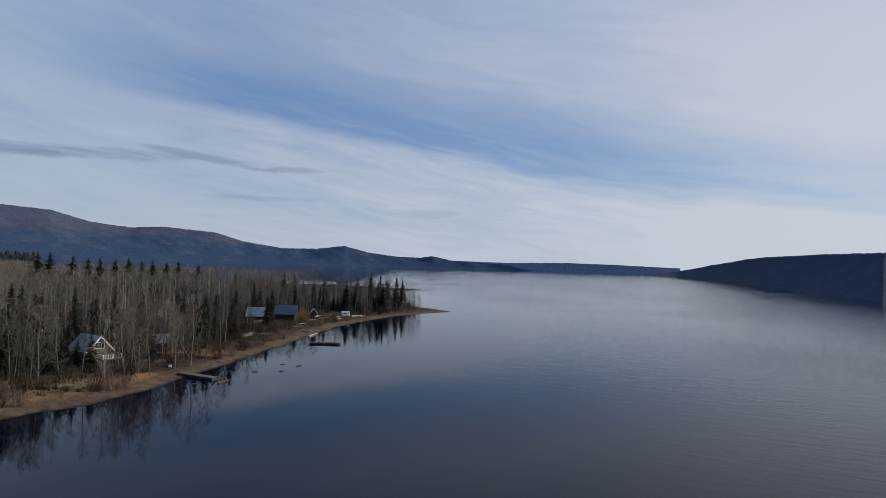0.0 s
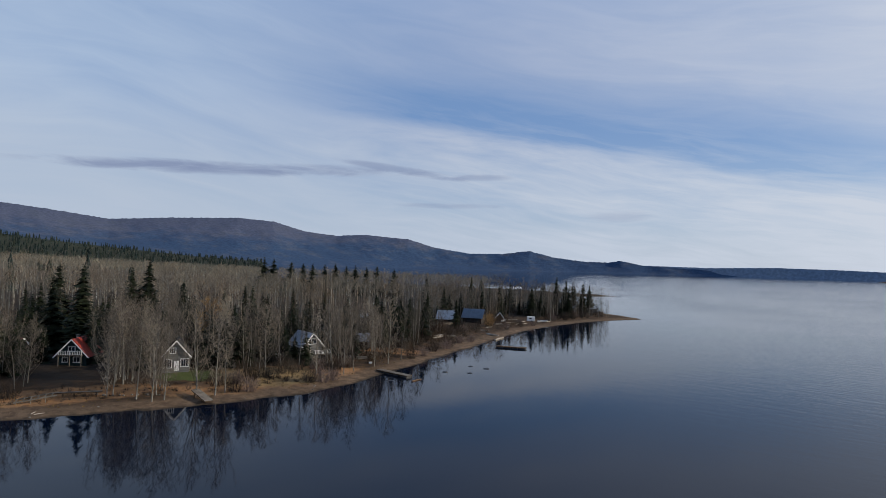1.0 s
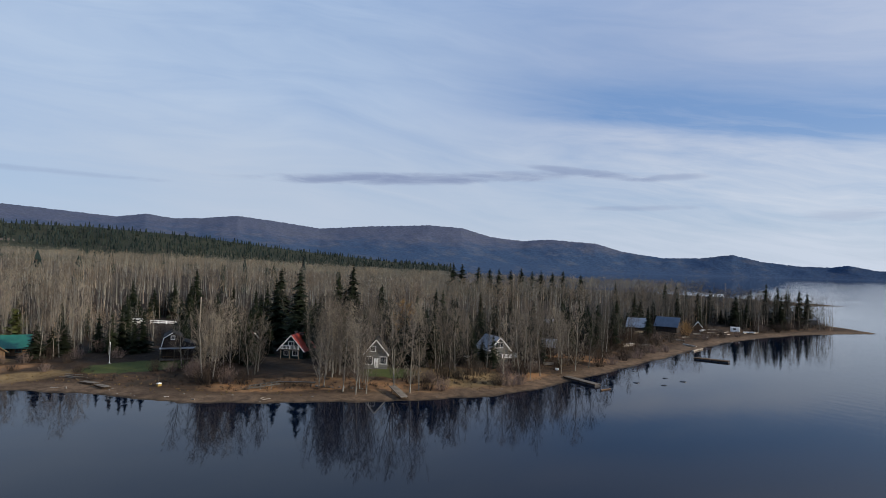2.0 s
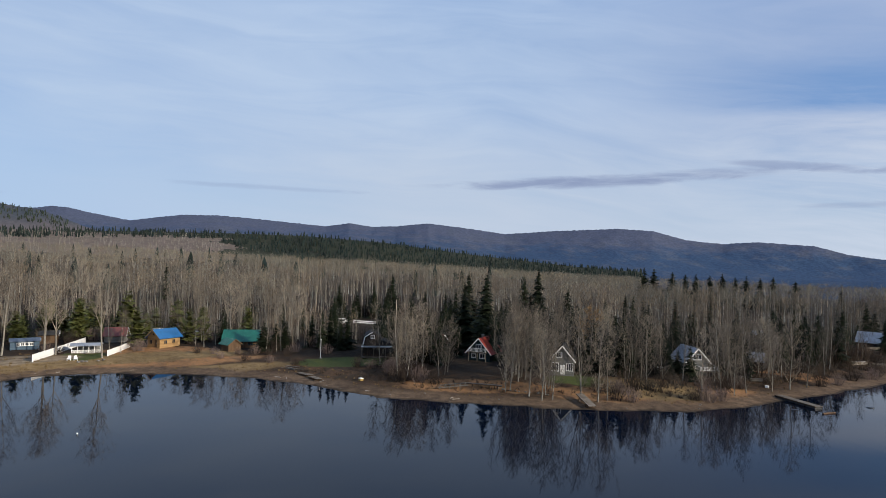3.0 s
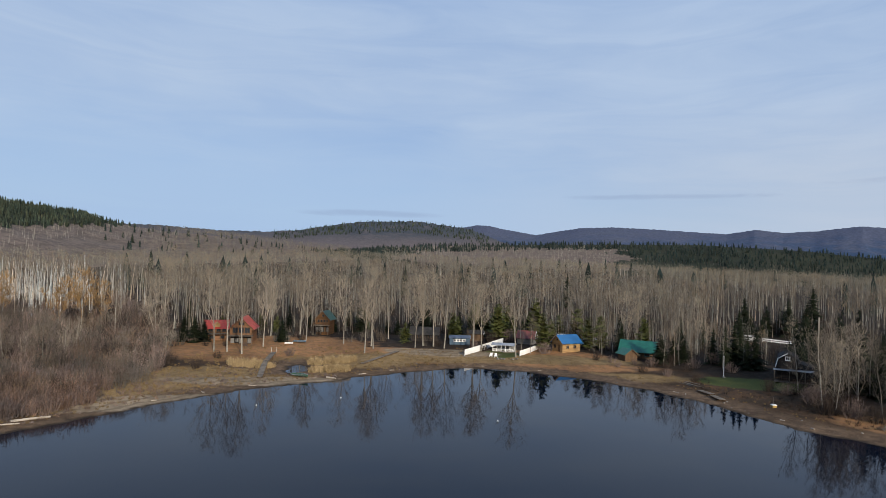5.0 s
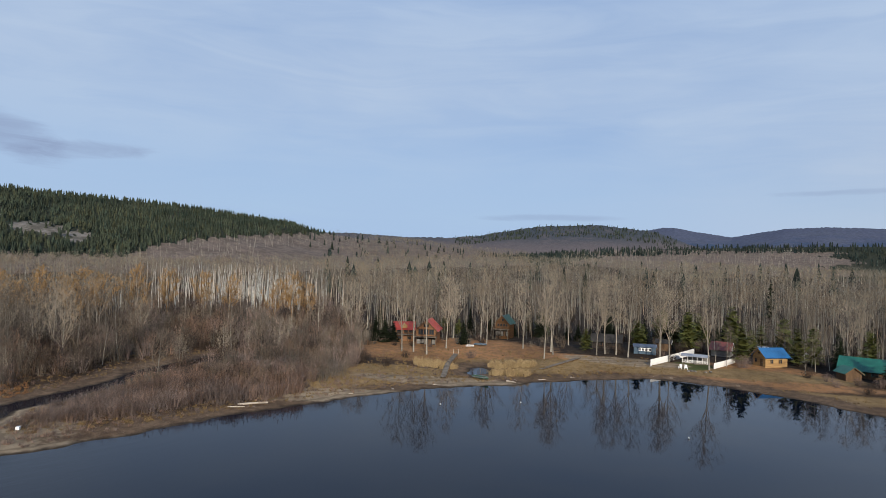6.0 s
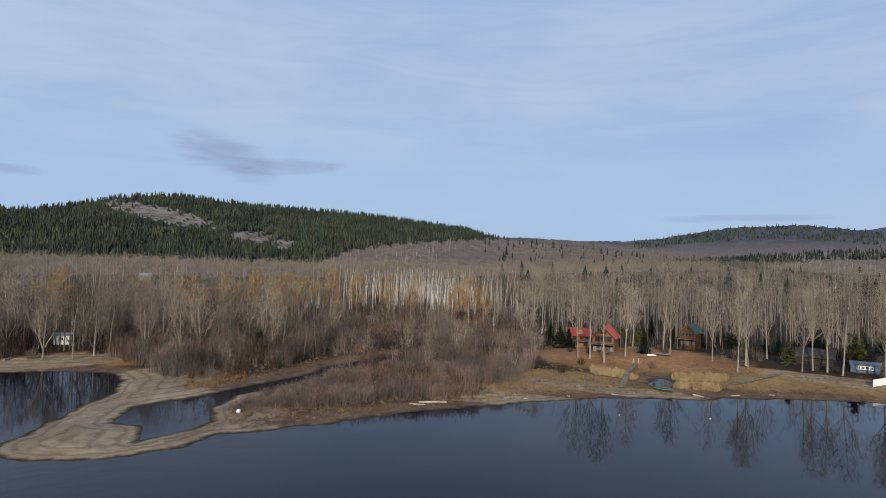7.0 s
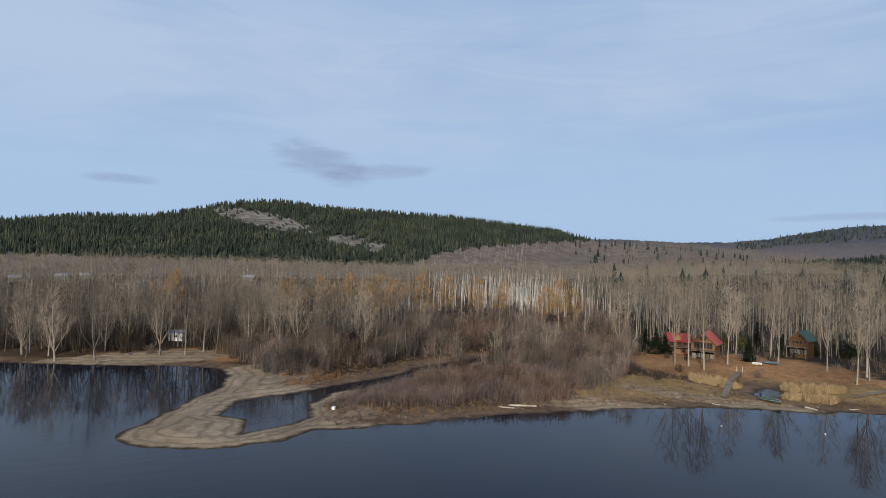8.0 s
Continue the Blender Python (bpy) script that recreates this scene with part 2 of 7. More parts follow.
def hill_material(name, low, high, patch, bare, scale=0.01, cover=False, rise=None):
    """Wooded hillside seen from afar: dark conifers, paler leafless woods, bare cuts. Some ranges' colours also hold
    haze blue.
    """
    mat = bpy.data.materials.new(name)
    mat.use_nodes = True
    n = Nodes(mat.node_tree)
    place = n.add("ShaderNodeTexCoord").outputs["Object"]
    big = n.noise(n.mapping(place, scale=(1, 1, 2.5)), scale * 0.35, 4.0, 0.6)
    mid = n.noise(n.mapping(place, scale=(1, 1, 2.0)), scale * 2.2, 4.0, 0.65)
    crowns = n.noise(n.mapping(place, scale=(1, 1, 0.5)), scale * 16, 2.0, 0.7)
    share = n.ramp(big, 0.40, 0.60)
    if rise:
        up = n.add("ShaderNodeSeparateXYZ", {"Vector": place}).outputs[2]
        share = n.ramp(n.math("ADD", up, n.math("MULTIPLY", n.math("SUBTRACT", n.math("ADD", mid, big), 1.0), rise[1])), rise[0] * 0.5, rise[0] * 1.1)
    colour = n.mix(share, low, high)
    colour = n.mix(n.ramp(n.math("ADD", n.math("MULTIPLY", mid, 0.7), n.math("MULTIPLY", big, 0.3)), 0.50, 0.62, 0.0, patch), colour, bare)
    if cover:
        for key, first, second in (("cut", (0.160, 0.124, 0.100), (0.112, 0.088, 0.070)), ("rock", (0.19, 0.17, 0.145), (0.10, 0.088, 0.068))):
            layer = n.add("ShaderNodeAttribute")
            layer.attribute_name = key
            patchy = n.math("ADD", layer.outputs["Fac"], n.math("MULTIPLY", n.math("SUBTRACT", mid, 0.5), 0.5))
            colour = n.mix(n.ramp(patchy, 0.4, 0.6), colour, n.mix(n.ramp(n.noise(place, 0.06, 4.0, 0.7), 0.4, 0.6), first, second))
    value = n.ramp(crowns, 0.3, 0.7, 0.82, 1.18)
    colour = n.mix(1.0, colour, n.add("ShaderNodeCombineXYZ", inputs={"X": value, "Y": value, "Z": value}).outputs[0], "MULTIPLY")
    relief = n.add("ShaderNodeBump", inputs={"Strength": 0.3, "Distance": 5.0, "Height": crowns})
    surface = n.add("ShaderNodeBsdfPrincipled", inputs={"Base Color": colour, "Roughness": 0.95, "Normal": relief.outputs[0]})
    surface.inputs["Specular IOR Level"].default_value = 0.1
    out = n.add("ShaderNodeOutputMaterial")
    n.tree.links.new(surface.outputs[0], out.inputs[0])
    return mat


WATER = water_material()
GROUND = ground_material()
BARK_PALE = material("cottonwood_bark", [(0.32, 0.295, 0.25), (0.20, 0.18, 0.148), (0.085, 0.077, 0.063)], 0.8, 0.85, stretch=(1, 1, 2.5), per_object=0.3)
BARK_GREY = material("aspen_bark", [(0.30, 0.283, 0.243), (0.19, 0.177, 0.148), (0.07, 0.064, 0.055)], 0.8, 0.85, stretch=(1, 1, 2.5), per_object=0.25, per_island=0.2, plant=0.5)
BARK_WHITE = material("white_aspen_bark", [(0.4464, 0.432, 0.396), (0.3456, 0.3312, 0.2952), (0.144, 0.1296, 0.1152)], 0.5, 0.8, stretch=(1, 1, 2.5), per_island=0.15, plant=0.35, bump=0)
BARK_DARK = material("dark_bark", [(0.0504, 0.0396, 0.03096), (0.0792, 0.0612, 0.0468)], 1.5, 0.9, per_object=0.2)
TWIG = material("bare_twigs", [(0.142, 0.119, 0.094), (0.094, 0.080, 0.065)], 0.12, 0.9, bump=0, per_object=0.3, per_island=0.15, plant=0.5)
TWIG_PALE = material("pale_twigs", [(0.265, 0.222, 0.17), (0.18, 0.152, 0.118)], 0.15, 0.9, bump=0, per_object=0.3, per_island=0.15, plant=0.4)
# Brown twigs, set darker so that the colour carries the wood's shade.
TWIG_BROWN = material("darkened_brown_twigs", [(0.084, 0.066, 0.050), (0.054, 0.044, 0.034)], 0.06, 0.9, bump=0, per_object=0.25, per_island=0.15, plant=0.5)
BARK_MID = material("grey_brown_bark", [(0.20, 0.182, 0.152), (0.12, 0.108, 0.09), (0.055, 0.05, 0.042)], 0.8, 0.85, stretch=(1, 1, 2.5), per_object=0.3, per_island=0.3, plant=0.35)
TWIG_DARK = material("dark_brush", [(0.054, 0.040, 0.031), (0.035, 0.027, 0.022)], 0.12, 0.9, bump=0, per_object=0.2, per_island=0.2, plant=0.35)
TWIG_FAR = material("distant_twigs", [(0.19, 0.167, 0.129), (0.14, 0.124, 0.098)], 0.02, 0.9, bump=0, per_island=0.06, plant=0.3)
TWIG_GOLD = material("last_yellow_leaves", [(0.30, 0.18, 0.075), (0.20, 0.13, 0.066)], 0.3, 0.8, bump=0, per_island=0.35)
TWIG_RED = material("red_willow_stems", [(0.165, 0.120, 0.099), (0.098, 0.075, 0.066)], 0.12, 0.85, bump=0, per_object=0.25, per_island=0.2, plant=0.5)
NEEDLE = material("spruce_needles", [(0.0115, 0.0152, 0.0085), (0.020, 0.0255, 0.0125)], 0.5, 0.75, bump=0, per_object=0.3, per_island=0.35)
NEEDLE_FAR = material("hill_conifer_needles", [(0.022, 0.031, 0.023), (0.040, 0.049, 0.032)], 0.02, 0.8, bump=0, per_island=0.3, plant=0.45)
# Ridge conifers: darker copy of the hill needles, shade put into the colour.
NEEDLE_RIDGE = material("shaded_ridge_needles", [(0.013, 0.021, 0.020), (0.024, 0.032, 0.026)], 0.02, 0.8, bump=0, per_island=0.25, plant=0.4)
NEEDLE_PINE = material("yellowish_pine_needles", [(0.105, 0.108, 0.032), (0.068, 0.080, 0.028)], 0.6, 0.75, bump=0, per_object=0.2, per_island=0.35)
REED = material("dry_reed", [(0.37, 0.275, 0.15), (0.28, 0.20, 0.105)], 0.5, 0.85, bump=0, per_island=0.3)
RUSSET = material("russet_grass", [(0.25, 0.13, 0.055), (0.16, 0.085, 0.042)], 0.3, 0.85, bump=0, per_island=0.3)
REED_DULL = material("dull_dry_grass", [(0.1944, 0.1332, 0.0612), (0.1368, 0.09, 0.0432)], 0.2, 0.85, bump=0, per_island=0.3)
# Far range: woods by height, with the blue of haze put into every colour.
FAR_RANGE = hill_material("haze_blue_far_woods", (0.031, 0.057, 0.106), (0.068, 0.078, 0.116), 0.5, (0.078, 0.088, 0.112), 0.0035, rise=(230.0, 260.0))
# Far-shore hills: pale blue haze is painted into the base colour.
FAINT_RANGE = hill_material("haze_paled_far_shore", (0.115, 0.155, 0.215), (0.13, 0.165, 0.22), 0.3, (0.15, 0.18, 0.225), 0.0035)
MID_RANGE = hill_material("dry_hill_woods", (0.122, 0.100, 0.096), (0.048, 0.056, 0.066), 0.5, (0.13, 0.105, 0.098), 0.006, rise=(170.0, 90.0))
# Headland woods in navy: the haze over the lake is mixed into the colour.
EAST_RANGE = hill_material("haze_blue_hill_woods", (0.024, 0.042, 0.076), (0.021, 0.037, 0.068), 0.2, (0.032, 0.046, 0.072), 0.006)
CONIFER_HILL = hill_material("conifer_hill_floor", (0.022, 0.026, 0.016), (0.03, 0.034, 0.02), 0.3, (0.05, 0.04, 0.03), 0.02, True)
PLANK = material("weathered_planks", [(0.18, 0.1575, 0.1275), (0.1125, 0.09375, 0.075)], 0.8, 0.85, stretch=(1, 1, 4), per_object=0.2)
DARK_LOG = material("brown_log_wall", [(0.135, 0.066, 0.028), (0.085, 0.045, 0.021), (0.05, 0.029, 0.015)], 0.5, 0.7, stretch=(0.4, 0.4, 6))
LOG_WALL = material("honey_log_wall", [(0.215, 0.092, 0.030), (0.14, 0.062, 0.023), (0.09, 0.04, 0.017)], 0.5, 0.65, stretch=(0.4, 0.4, 6))
BROWN_WALL = material("brown_board_wall", [(0.12, 0.075, 0.045), (0.075, 0.04875, 0.03)], 0.6, 0.8, stretch=(3, 3, 0.4))
DARK_WALL = material("dark_board_wall", [(0.04125, 0.03375, 0.03), (0.0225, 0.02025, 0.01875)], 0.6, 0.8, stretch=(3, 3, 0.4))
TEAL_WALL = material("dark_teal_board_wall", [(0.02625, 0.045, 0.045), (0.0165, 0.03, 0.0315)], 0.6, 0.75, stretch=(0.4, 0.4, 5))
BLUE_WALL = material("slate_blue_siding", [(0.075, 0.1125, 0.15), (0.05625, 0.08625, 0.12)], 0.6, 0.7, stretch=(0.4, 0.4, 5))
TAN_WALL = material("tan_board_wall", [(0.3375, 0.2175, 0.0975), (0.2475, 0.15, 0.0675)], 0.6, 0.75, stretch=(0.4, 0.4, 5))
GREY_WALL = material("grey_siding", [(0.18, 0.1762, 0.165), (0.1275, 0.1237, 0.1162)], 0.6, 0.75, stretch=(0.4, 0.4, 5))
WHITE_PAINT = material("white_paint", [(0.80, 0.79, 0.76), (0.70, 0.69, 0.66)], 0.5, 0.6, fine=5)
RED_ROOF = material("red_metal_roof", [(0.34, 0.042, 0.022), (0.25, 0.034, 0.021)], 0.5, 0.45, bump=0.1)
RUST_ROOF = material("weathered_red_roof", [(0.18, 0.045, 0.0375), (0.1275, 0.0375, 0.03375)], 0.5, 0.6, bump=0.1)
GREEN_ROOF = material("green_metal_roof", [(0.015, 0.12, 0.0825), (0.01125, 0.09, 0.06375)], 0.5, 0.4, bump=0.1)
DARKGREEN_ROOF = material("dark_green_metal_roof", [(0.015, 0.05625, 0.04125), (0.01125, 0.04125, 0.03)], 0.5, 0.45, bump=0.1)
BLUE_ROOF = material("blue_metal_roof", [(0.0225, 0.12, 0.285), (0.0225, 0.0975, 0.2325)], 0.5, 0.4, bump=0.1)
GREY_ROOF = material("pale_grey_metal_roof", [(0.27, 0.285, 0.3075), (0.2025, 0.2175, 0.24)], 0.5, 0.4, bump=0.1)
SLATE_ROOF = material("blue_grey_roof", [(0.09, 0.1125, 0.15), (0.06375, 0.0825, 0.1125)], 0.5, 0.5, bump=0.1)
DARK_ROOF = material("dark_shingle_roof", [(0.0525, 0.04875, 0.045), (0.03, 0.0285, 0.027)], 0.8, 0.85)
GLASS = material("window_glass", [(0.02, 0.024, 0.03), (0.03, 0.034, 0.04)], 0.3, 0.06, bump=0)
STONE_WET = material("dark_wet_stone", [(0.035, 0.033, 0.03), (0.02, 0.019, 0.018)], 1.5, 0.5, bump=0.5)
STONE = material("field_stone", [(0.16, 0.145, 0.125), (0.09, 0.083, 0.073)], 1.5, 0.9, per_object=0.3, per_island=0.3, bump=0.6)
DRIFT = material("bleached_driftwood", [(0.40, 0.35, 0.29), (0.27, 0.23, 0.18)], 1.0, 0.85, per_object=0.2, stretch=(1, 1, 3))
GREEN_HULL = material("green_boat_hull", [(0.0375, 0.09, 0.06), (0.02625, 0.0675, 0.045)], 1.0, 0.4, bump=0)
DARK_FLOAT = material("black_float", [(0.015, 0.015, 0.0165), (0.02625, 0.02625, 0.027)], 1.0, 0.6)
YELLOW_PLASTIC = material("dull_yellow_plastic", [(0.30, 0.19, 0.04), (0.22, 0.14, 0.035)], 1.0, 0.5, bump=0)


# ---- mesh building ----
class Build:
    """Collects vertices and faces for one mesh."""

    def __init__(self):
        self.v, self.f = [], []

    def face_set(self, verts, faces):
        base = len(self.v)
        self.v.extend(tuple(p) for p in verts)
        self.f.extend(tuple(base + i for i in f) for f in faces)
        return self

    def box(self, cx, cy, cz, sx, sy, sz, m=None):
        pts = [Vector((cx + sx * i / 2, cy + sy * j / 2, cz + sz * k / 2)) for k in (-1, 1) for j in (-1, 1) for i in (-1, 1)]
        if m is not None:
            pts = [m @ p for p in pts]
        return self.face_set(pts, [(0, 2, 3, 1), (4, 5, 7, 6), (0, 1, 5, 4), (2, 6, 7, 3), (0, 4, 6, 2), (1, 3, 7, 5)])

    def beam(self, a, b, w, h):
        a, b = Vector(a), Vector(b)
        d = b - a
        turn = d.to_track_quat("X", "Z").to_matrix().to_4x4()
        return self.box(0, 0, 0, d.length, w, h, Matrix.Translation((a + b) / 2) @ turn)

    def tube(self, pts, radii, sides=6, cap=True):
        pts = [Vector(p) for p in pts]
        verts, faces = [], []
        for i, p in enumerate(pts):
            d = (pts[min(i + 1, len(pts) - 1)] - pts[max(i - 1, 0)]).normalized()
            q = d.to_track_quat("Z", "Y")
            for k in range(sides):
                a = 2 * math.pi * k / sides
                verts.append(p + q @ Vector((math.cos(a) * radii[i], math.sin(a) * radii[i], 0)))
        for i in range(len(pts) - 1):
            for k in range(sides):
                j = (k + 1) % sides
                faces.append((i * sides + k, i * sides + j, (i + 1) * sides + j, (i + 1) * sides + k))
        if cap:
            faces.append(tuple(range(sides))[::-1])
            faces.append(tuple((len(pts) - 1) * sides + k for k in range(sides)))
        return self.face_set(verts, faces)

    def prism(self, outline, y0, y1):
        """A solid between two upright copies of an outline in x and z."""
        k = len(outline)
        verts = [(x, y0, z) for x, z in outline] + [(x, y1, z) for x, z in outline]
        faces = [tuple(range(k)), tuple(range(2 * k - 1, k - 1, -1))] + [(i, k + i, k + (i + 1) % k, (i + 1) % k) for i in range(k)]
        return self.face_set(verts, faces)

    def mesh(self, name, mat):
        me = bpy.data.meshes.new(name)
        me.from_pydata(self.v, [], self.f)
        me.materials.append(mat)
        bm = bmesh.new()
        bm.from_mesh(me)
        bmesh.ops.recalc_face_normals(bm, faces=bm.faces)
        bm.to_mesh(me)
        bm.free()
        return me


def part(name, build, mat, parent=None, label="", m=None):
    ob = new(name, build.mesh(name, mat) if isinstance(build, Build) else build)
    if parent is not None:
        ob.parent = parent
    if m is not None:
        ob.matrix_basis = m
    return tagged(ob, label)


def arrays_mesh(name, verts, tris, mat, smooth=False):
    """A mesh from number arrays of vertices and triangles."""
    me = bpy.data.meshes.new(name)
    verts = np.asarray(verts, dtype=np.float32)
    tris = np.asarray(tris, dtype=np.int32)
    size = tris.shape[1]
    me.vertices.add(len(verts))
    me.vertices.foreach_set("co", verts.ravel())
    me.loops.add(tris.size)
    me.loops.foreach_set("vertex_index", tris.ravel())
    me.polygons.add(len(tris))
    me.polygons.foreach_set("loop_start", np.arange(0, tris.size, size, dtype=np.int32))
    me.polygons.foreach_set("loop_total", np.full(len(tris), size, dtype=np.int32))
    me.polygons.foreach_set("use_smooth", np.full(len(tris), smooth))
    me.update(calc_edges=True)
    me.validate()
    me.materials.append(mat)
    return me


# ---- the land ----
SHORE = [(-4600, 1500), (-900, 900), (-300, 720), (-120, 660), (-40, 625), (-4, 608), (-20, 597), (-60, 560), (-52, 450), (-30, 385), (-16, 361), (-6, 349), (6, 329),
         (-11, 309), (-23, 289), (-34, 260), (-40, 238), (-44, 210), (-47, 180), (-49.5, 160), (-51.5, 138), (-54.5, 119), (-57, 106), (-63, 96), (-70, 86.5),
         (-79, 77), (-90, 66.8), (-97, 60.6), (-103, 58.5), (-110, 56), (-118, 53), (-127, 46.5), (-136, 38.5), (-143, 28.5)]
SHORE += [(-148, 18), (-148, 10), (-142, -1), (-135, -12), (-128, -20), (-122.5, -29), (-117, -36), (-108, -43), (-100, -48), (-90, -55), (-82, -59.7), (-72, -64),
          (-63.5, -68.3), (-58, -71.3), (-52, -71.8), (-45, -72.6), (-39.5, -76.3), (-35.6, -80.7), (-35.2, -85.3), (-37, -89.3), (-43, -94), (-52, -101), (-62, -108),
          (-70.4, -117.5), (-73.8, -126.3), (-70.8, -136), (-58.7, -146.3), (-47, -159.5), (-42, -166.5), (-15, -200), (70, -290), (300, -450), (1500, -900), (4600, -1500), (4600, -4600), (-4600, -4600)]
EAST_SHORE = [(1110, 3400), (1010, 2950), (800, 1900), (604, 1143), (452, 618), (430, 350), (520, -100), (900, -500), (1500, -700), (4600, -1200), (4600, 4600), (1600, 4600)]
POND = [(-52.7, -89.7), (-60, -96.6), (-68.4, -95.3), (-76, -95), (-86, -95.5), (-97, -95), (-112, -99), (-135, -98), (-135, -95), (-112, -94.5), (-96, -90.5), (-84, -90), (-76, -90.5),
        (-67, -86), (-61.6, -79), (-57, -77.5), (-49, -78), (-54.5, -84.5)]
REED_POND = [(-138, -28), (-141, -26), (-145, -27), (-148, -29.5), (-146, -32), (-142, -30.8), (-139.5, -31.5), (-137, -30)]


def signed(px, py, ring):
    """Distance to the edge of a ring, positive inside."""
    ring = np.asarray(ring, float)
    best = np.full(px.shape, 1e18)
    inside = np.zeros(px.shape, bool)
    for (ax, ay), (bx, by) in zip(ring, np.roll(ring, -1, 0)):
        ex, ey = bx - ax, by - ay
        s = np.clip(((px - ax) * ex + (py - ay) * ey) / (ex * ex + ey * ey), 0, 1)
        best = np.minimum(best, (px - ax - s * ex) ** 2 + (py - ay - s * ey) ** 2)
        if ay != by:
            cross = (ay > py) != (by > py)
            inside ^= cross & (px < (bx - ax) * (py - ay) / (by - ay) + ax)
    return np.where(inside, 1, -1) * np.sqrt(best)


def smooth01(x):
    x = np.clip(x, 0, 1)
    return x * x * (3 - 2 * x)


def wave(px, py, seed, size):
    """Cheap smooth unevenness on the plan, about -1 to 1."""
    g = np.random.default_rng(seed)
    total = np.zeros(np.shape(px))
    for _ in range(5):
        a, ph, k = g.uniform(0, 6.283), g.uniform(0, 6.283), g.uniform(0.7, 1.6) * 6.283 / size
        total = total + np.sin((px * math.cos(a) + py * math.sin(a)) * k + ph)
    return total / 3.2


def shore_distance(px, py):
    wob = 0.7 * wave(px, py, 3, 14) + 0.35 * wave(px, py, 4, 5)
    land = np.maximum(signed(px, py, SHORE), signed(px, py, EAST_SHORE)) + wob
    ponds = np.maximum(signed(px, py, POND), signed(px, py, REED_POND)) + 0.5 * wob
    return np.minimum(land, -ponds)


def ground_z(px, py, sd=None):
    px, py = np.asarray(px, float), np.asarray(py, float)
    if sd is None:
        sd = shore_distance(px, py)
    az = np.degrees(np.arctan2(-px, py))
    rise = np.interp(az, [-40, 10, 34, 50, 75, 95, 125, 150, 180], [0, 0.004, 0.010, 0.027, 0.034, 0.034, 0.030, 0.034, 0.034])
    z = np.where(sd < 0, np.maximum(0.09 * sd, -2.5), 0.085 * np.minimum(sd, 15) + 0.035 * np.clip(sd - 15, 0, 20) + rise * np.clip(sd - 60, 0, 1400))
    return z + np.where(sd > 3, 0.12 * wave(px, py, 7, 9) * smooth01((sd - 3) / 10), 0) + np.where(sd > 60, 1.2 * wave(px, py, 8, 90) * smooth01((sd - 60) / 80), 0)


def spot(x, y, lift=0.0):
    return float(ground_z(np.array([x]), np.array([y]))[0]) + lift


LAWNS = [(-84.5, 102, 6, 5), (-128, 71, 12, 6), (-165, 21, 5, 5)]
MEADOWS = [(-128, -42, 26, 9), (-112, -58, 18, 8), (-150, -20, 20, 9), (-140, 32, 30, 5), (-158, 32, 24, 6), (-158, 4, 18, 6), (-72, 110, 12, 9), (-78, -80, 13, 6)]
LITTERS = [(-160, -20, 24, 10), (-158, 12, 14, 5), (-150, 32, 26, 5), (-166, -44, 30, 22), (-160, -5, 18, 10), (-70, 99, 15, 6), (-92, 81, 16, 5), (-60, 120, 24, 8), (-50, 160, 30, 5), (-163, 35, 14, 9), (-85, -140, 35, 10)]
SANDS = [(-126, -29, 24, 3.5), (-60, -66, 40, 6), (-105, -48, 30, 4.5), (-57, -92, 26, 18), (-48, -80, 14, 9), (-75, -112, 12, 14), (-165, 5, 16, 5), (-66, -150, 30, 7)]


def patch_layer(px, py, patches):
    out = np.zeros(px.shape)
    for x, y, a, b in patches:
        away = math.atan2(y, x)
        u = (px - x) * math.cos(away) + (py - y) * math.sin(away)
        w = -(px - x) * math.sin(away) + (py - y) * math.cos(away)
        out = np.maximum(out, 1.5 - np.hypot(w / a, u / b))
    return np.clip(out, 0, 1)


def make_ground():
    az = np.concatenate([np.arange(-180, -44, 4.0), np.arange(-44, -4, 1.0), np.arange(-4, 172, 0.36), np.arange(172, 180, 4.0)])
    r = np.concatenate([[2.0, 30.0, 60.0], np.geomspace(74, 420, 170), np.geomspace(430, 4980, 52)])
    A, Rr = np.meshgrid(np.radians(az), r, indexing="ij")
    px, py = -Rr * np.sin(A), Rr * np.cos(A)
    sd = shore_distance(px.ravel(), py.ravel())
    z = ground_z(px.ravel(), py.ravel(), sd)
    n, k = A.shape
    i, j = np.meshgrid(np.arange(n), np.arange(k - 1), indexing="ij")
    i2 = (i + 1) % n
    quads = np.stack([i * k + j, i * k + j + 1, i2 * k + j + 1, i2 * k + j], -1).reshape(-1, 4)
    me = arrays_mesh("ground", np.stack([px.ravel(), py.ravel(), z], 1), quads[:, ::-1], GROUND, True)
    for key, values in (("shore", sd), ("lawn", patch_layer(px.ravel(), py.ravel(), LAWNS)), ("litter", patch_layer(px.ravel(), py.ravel(), LITTERS)),
                        ("meadow", patch_layer(px.ravel(), py.ravel(), MEADOWS)), ("sand", patch_layer(px.ravel(), py.ravel(), SANDS))):
        layer = me.attributes.new(key, "FLOAT", "POINT")
        layer.data.foreach_set("value", values.astype(np.float32))
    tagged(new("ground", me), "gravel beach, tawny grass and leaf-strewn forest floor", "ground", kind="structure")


make_ground()
rim = [polar(a, 4990) for a in range(-180, 180, 4)]
me = bpy.data.meshes.new("water")
me.from_pydata([(x, y, 0.0) for x, y in rim], [], [tuple(range(len(rim)))])
me.materials.append(WATER)
tagged(new("water", me), "calm dark blue lake mirroring sky and trees", "lake", kind="structure")

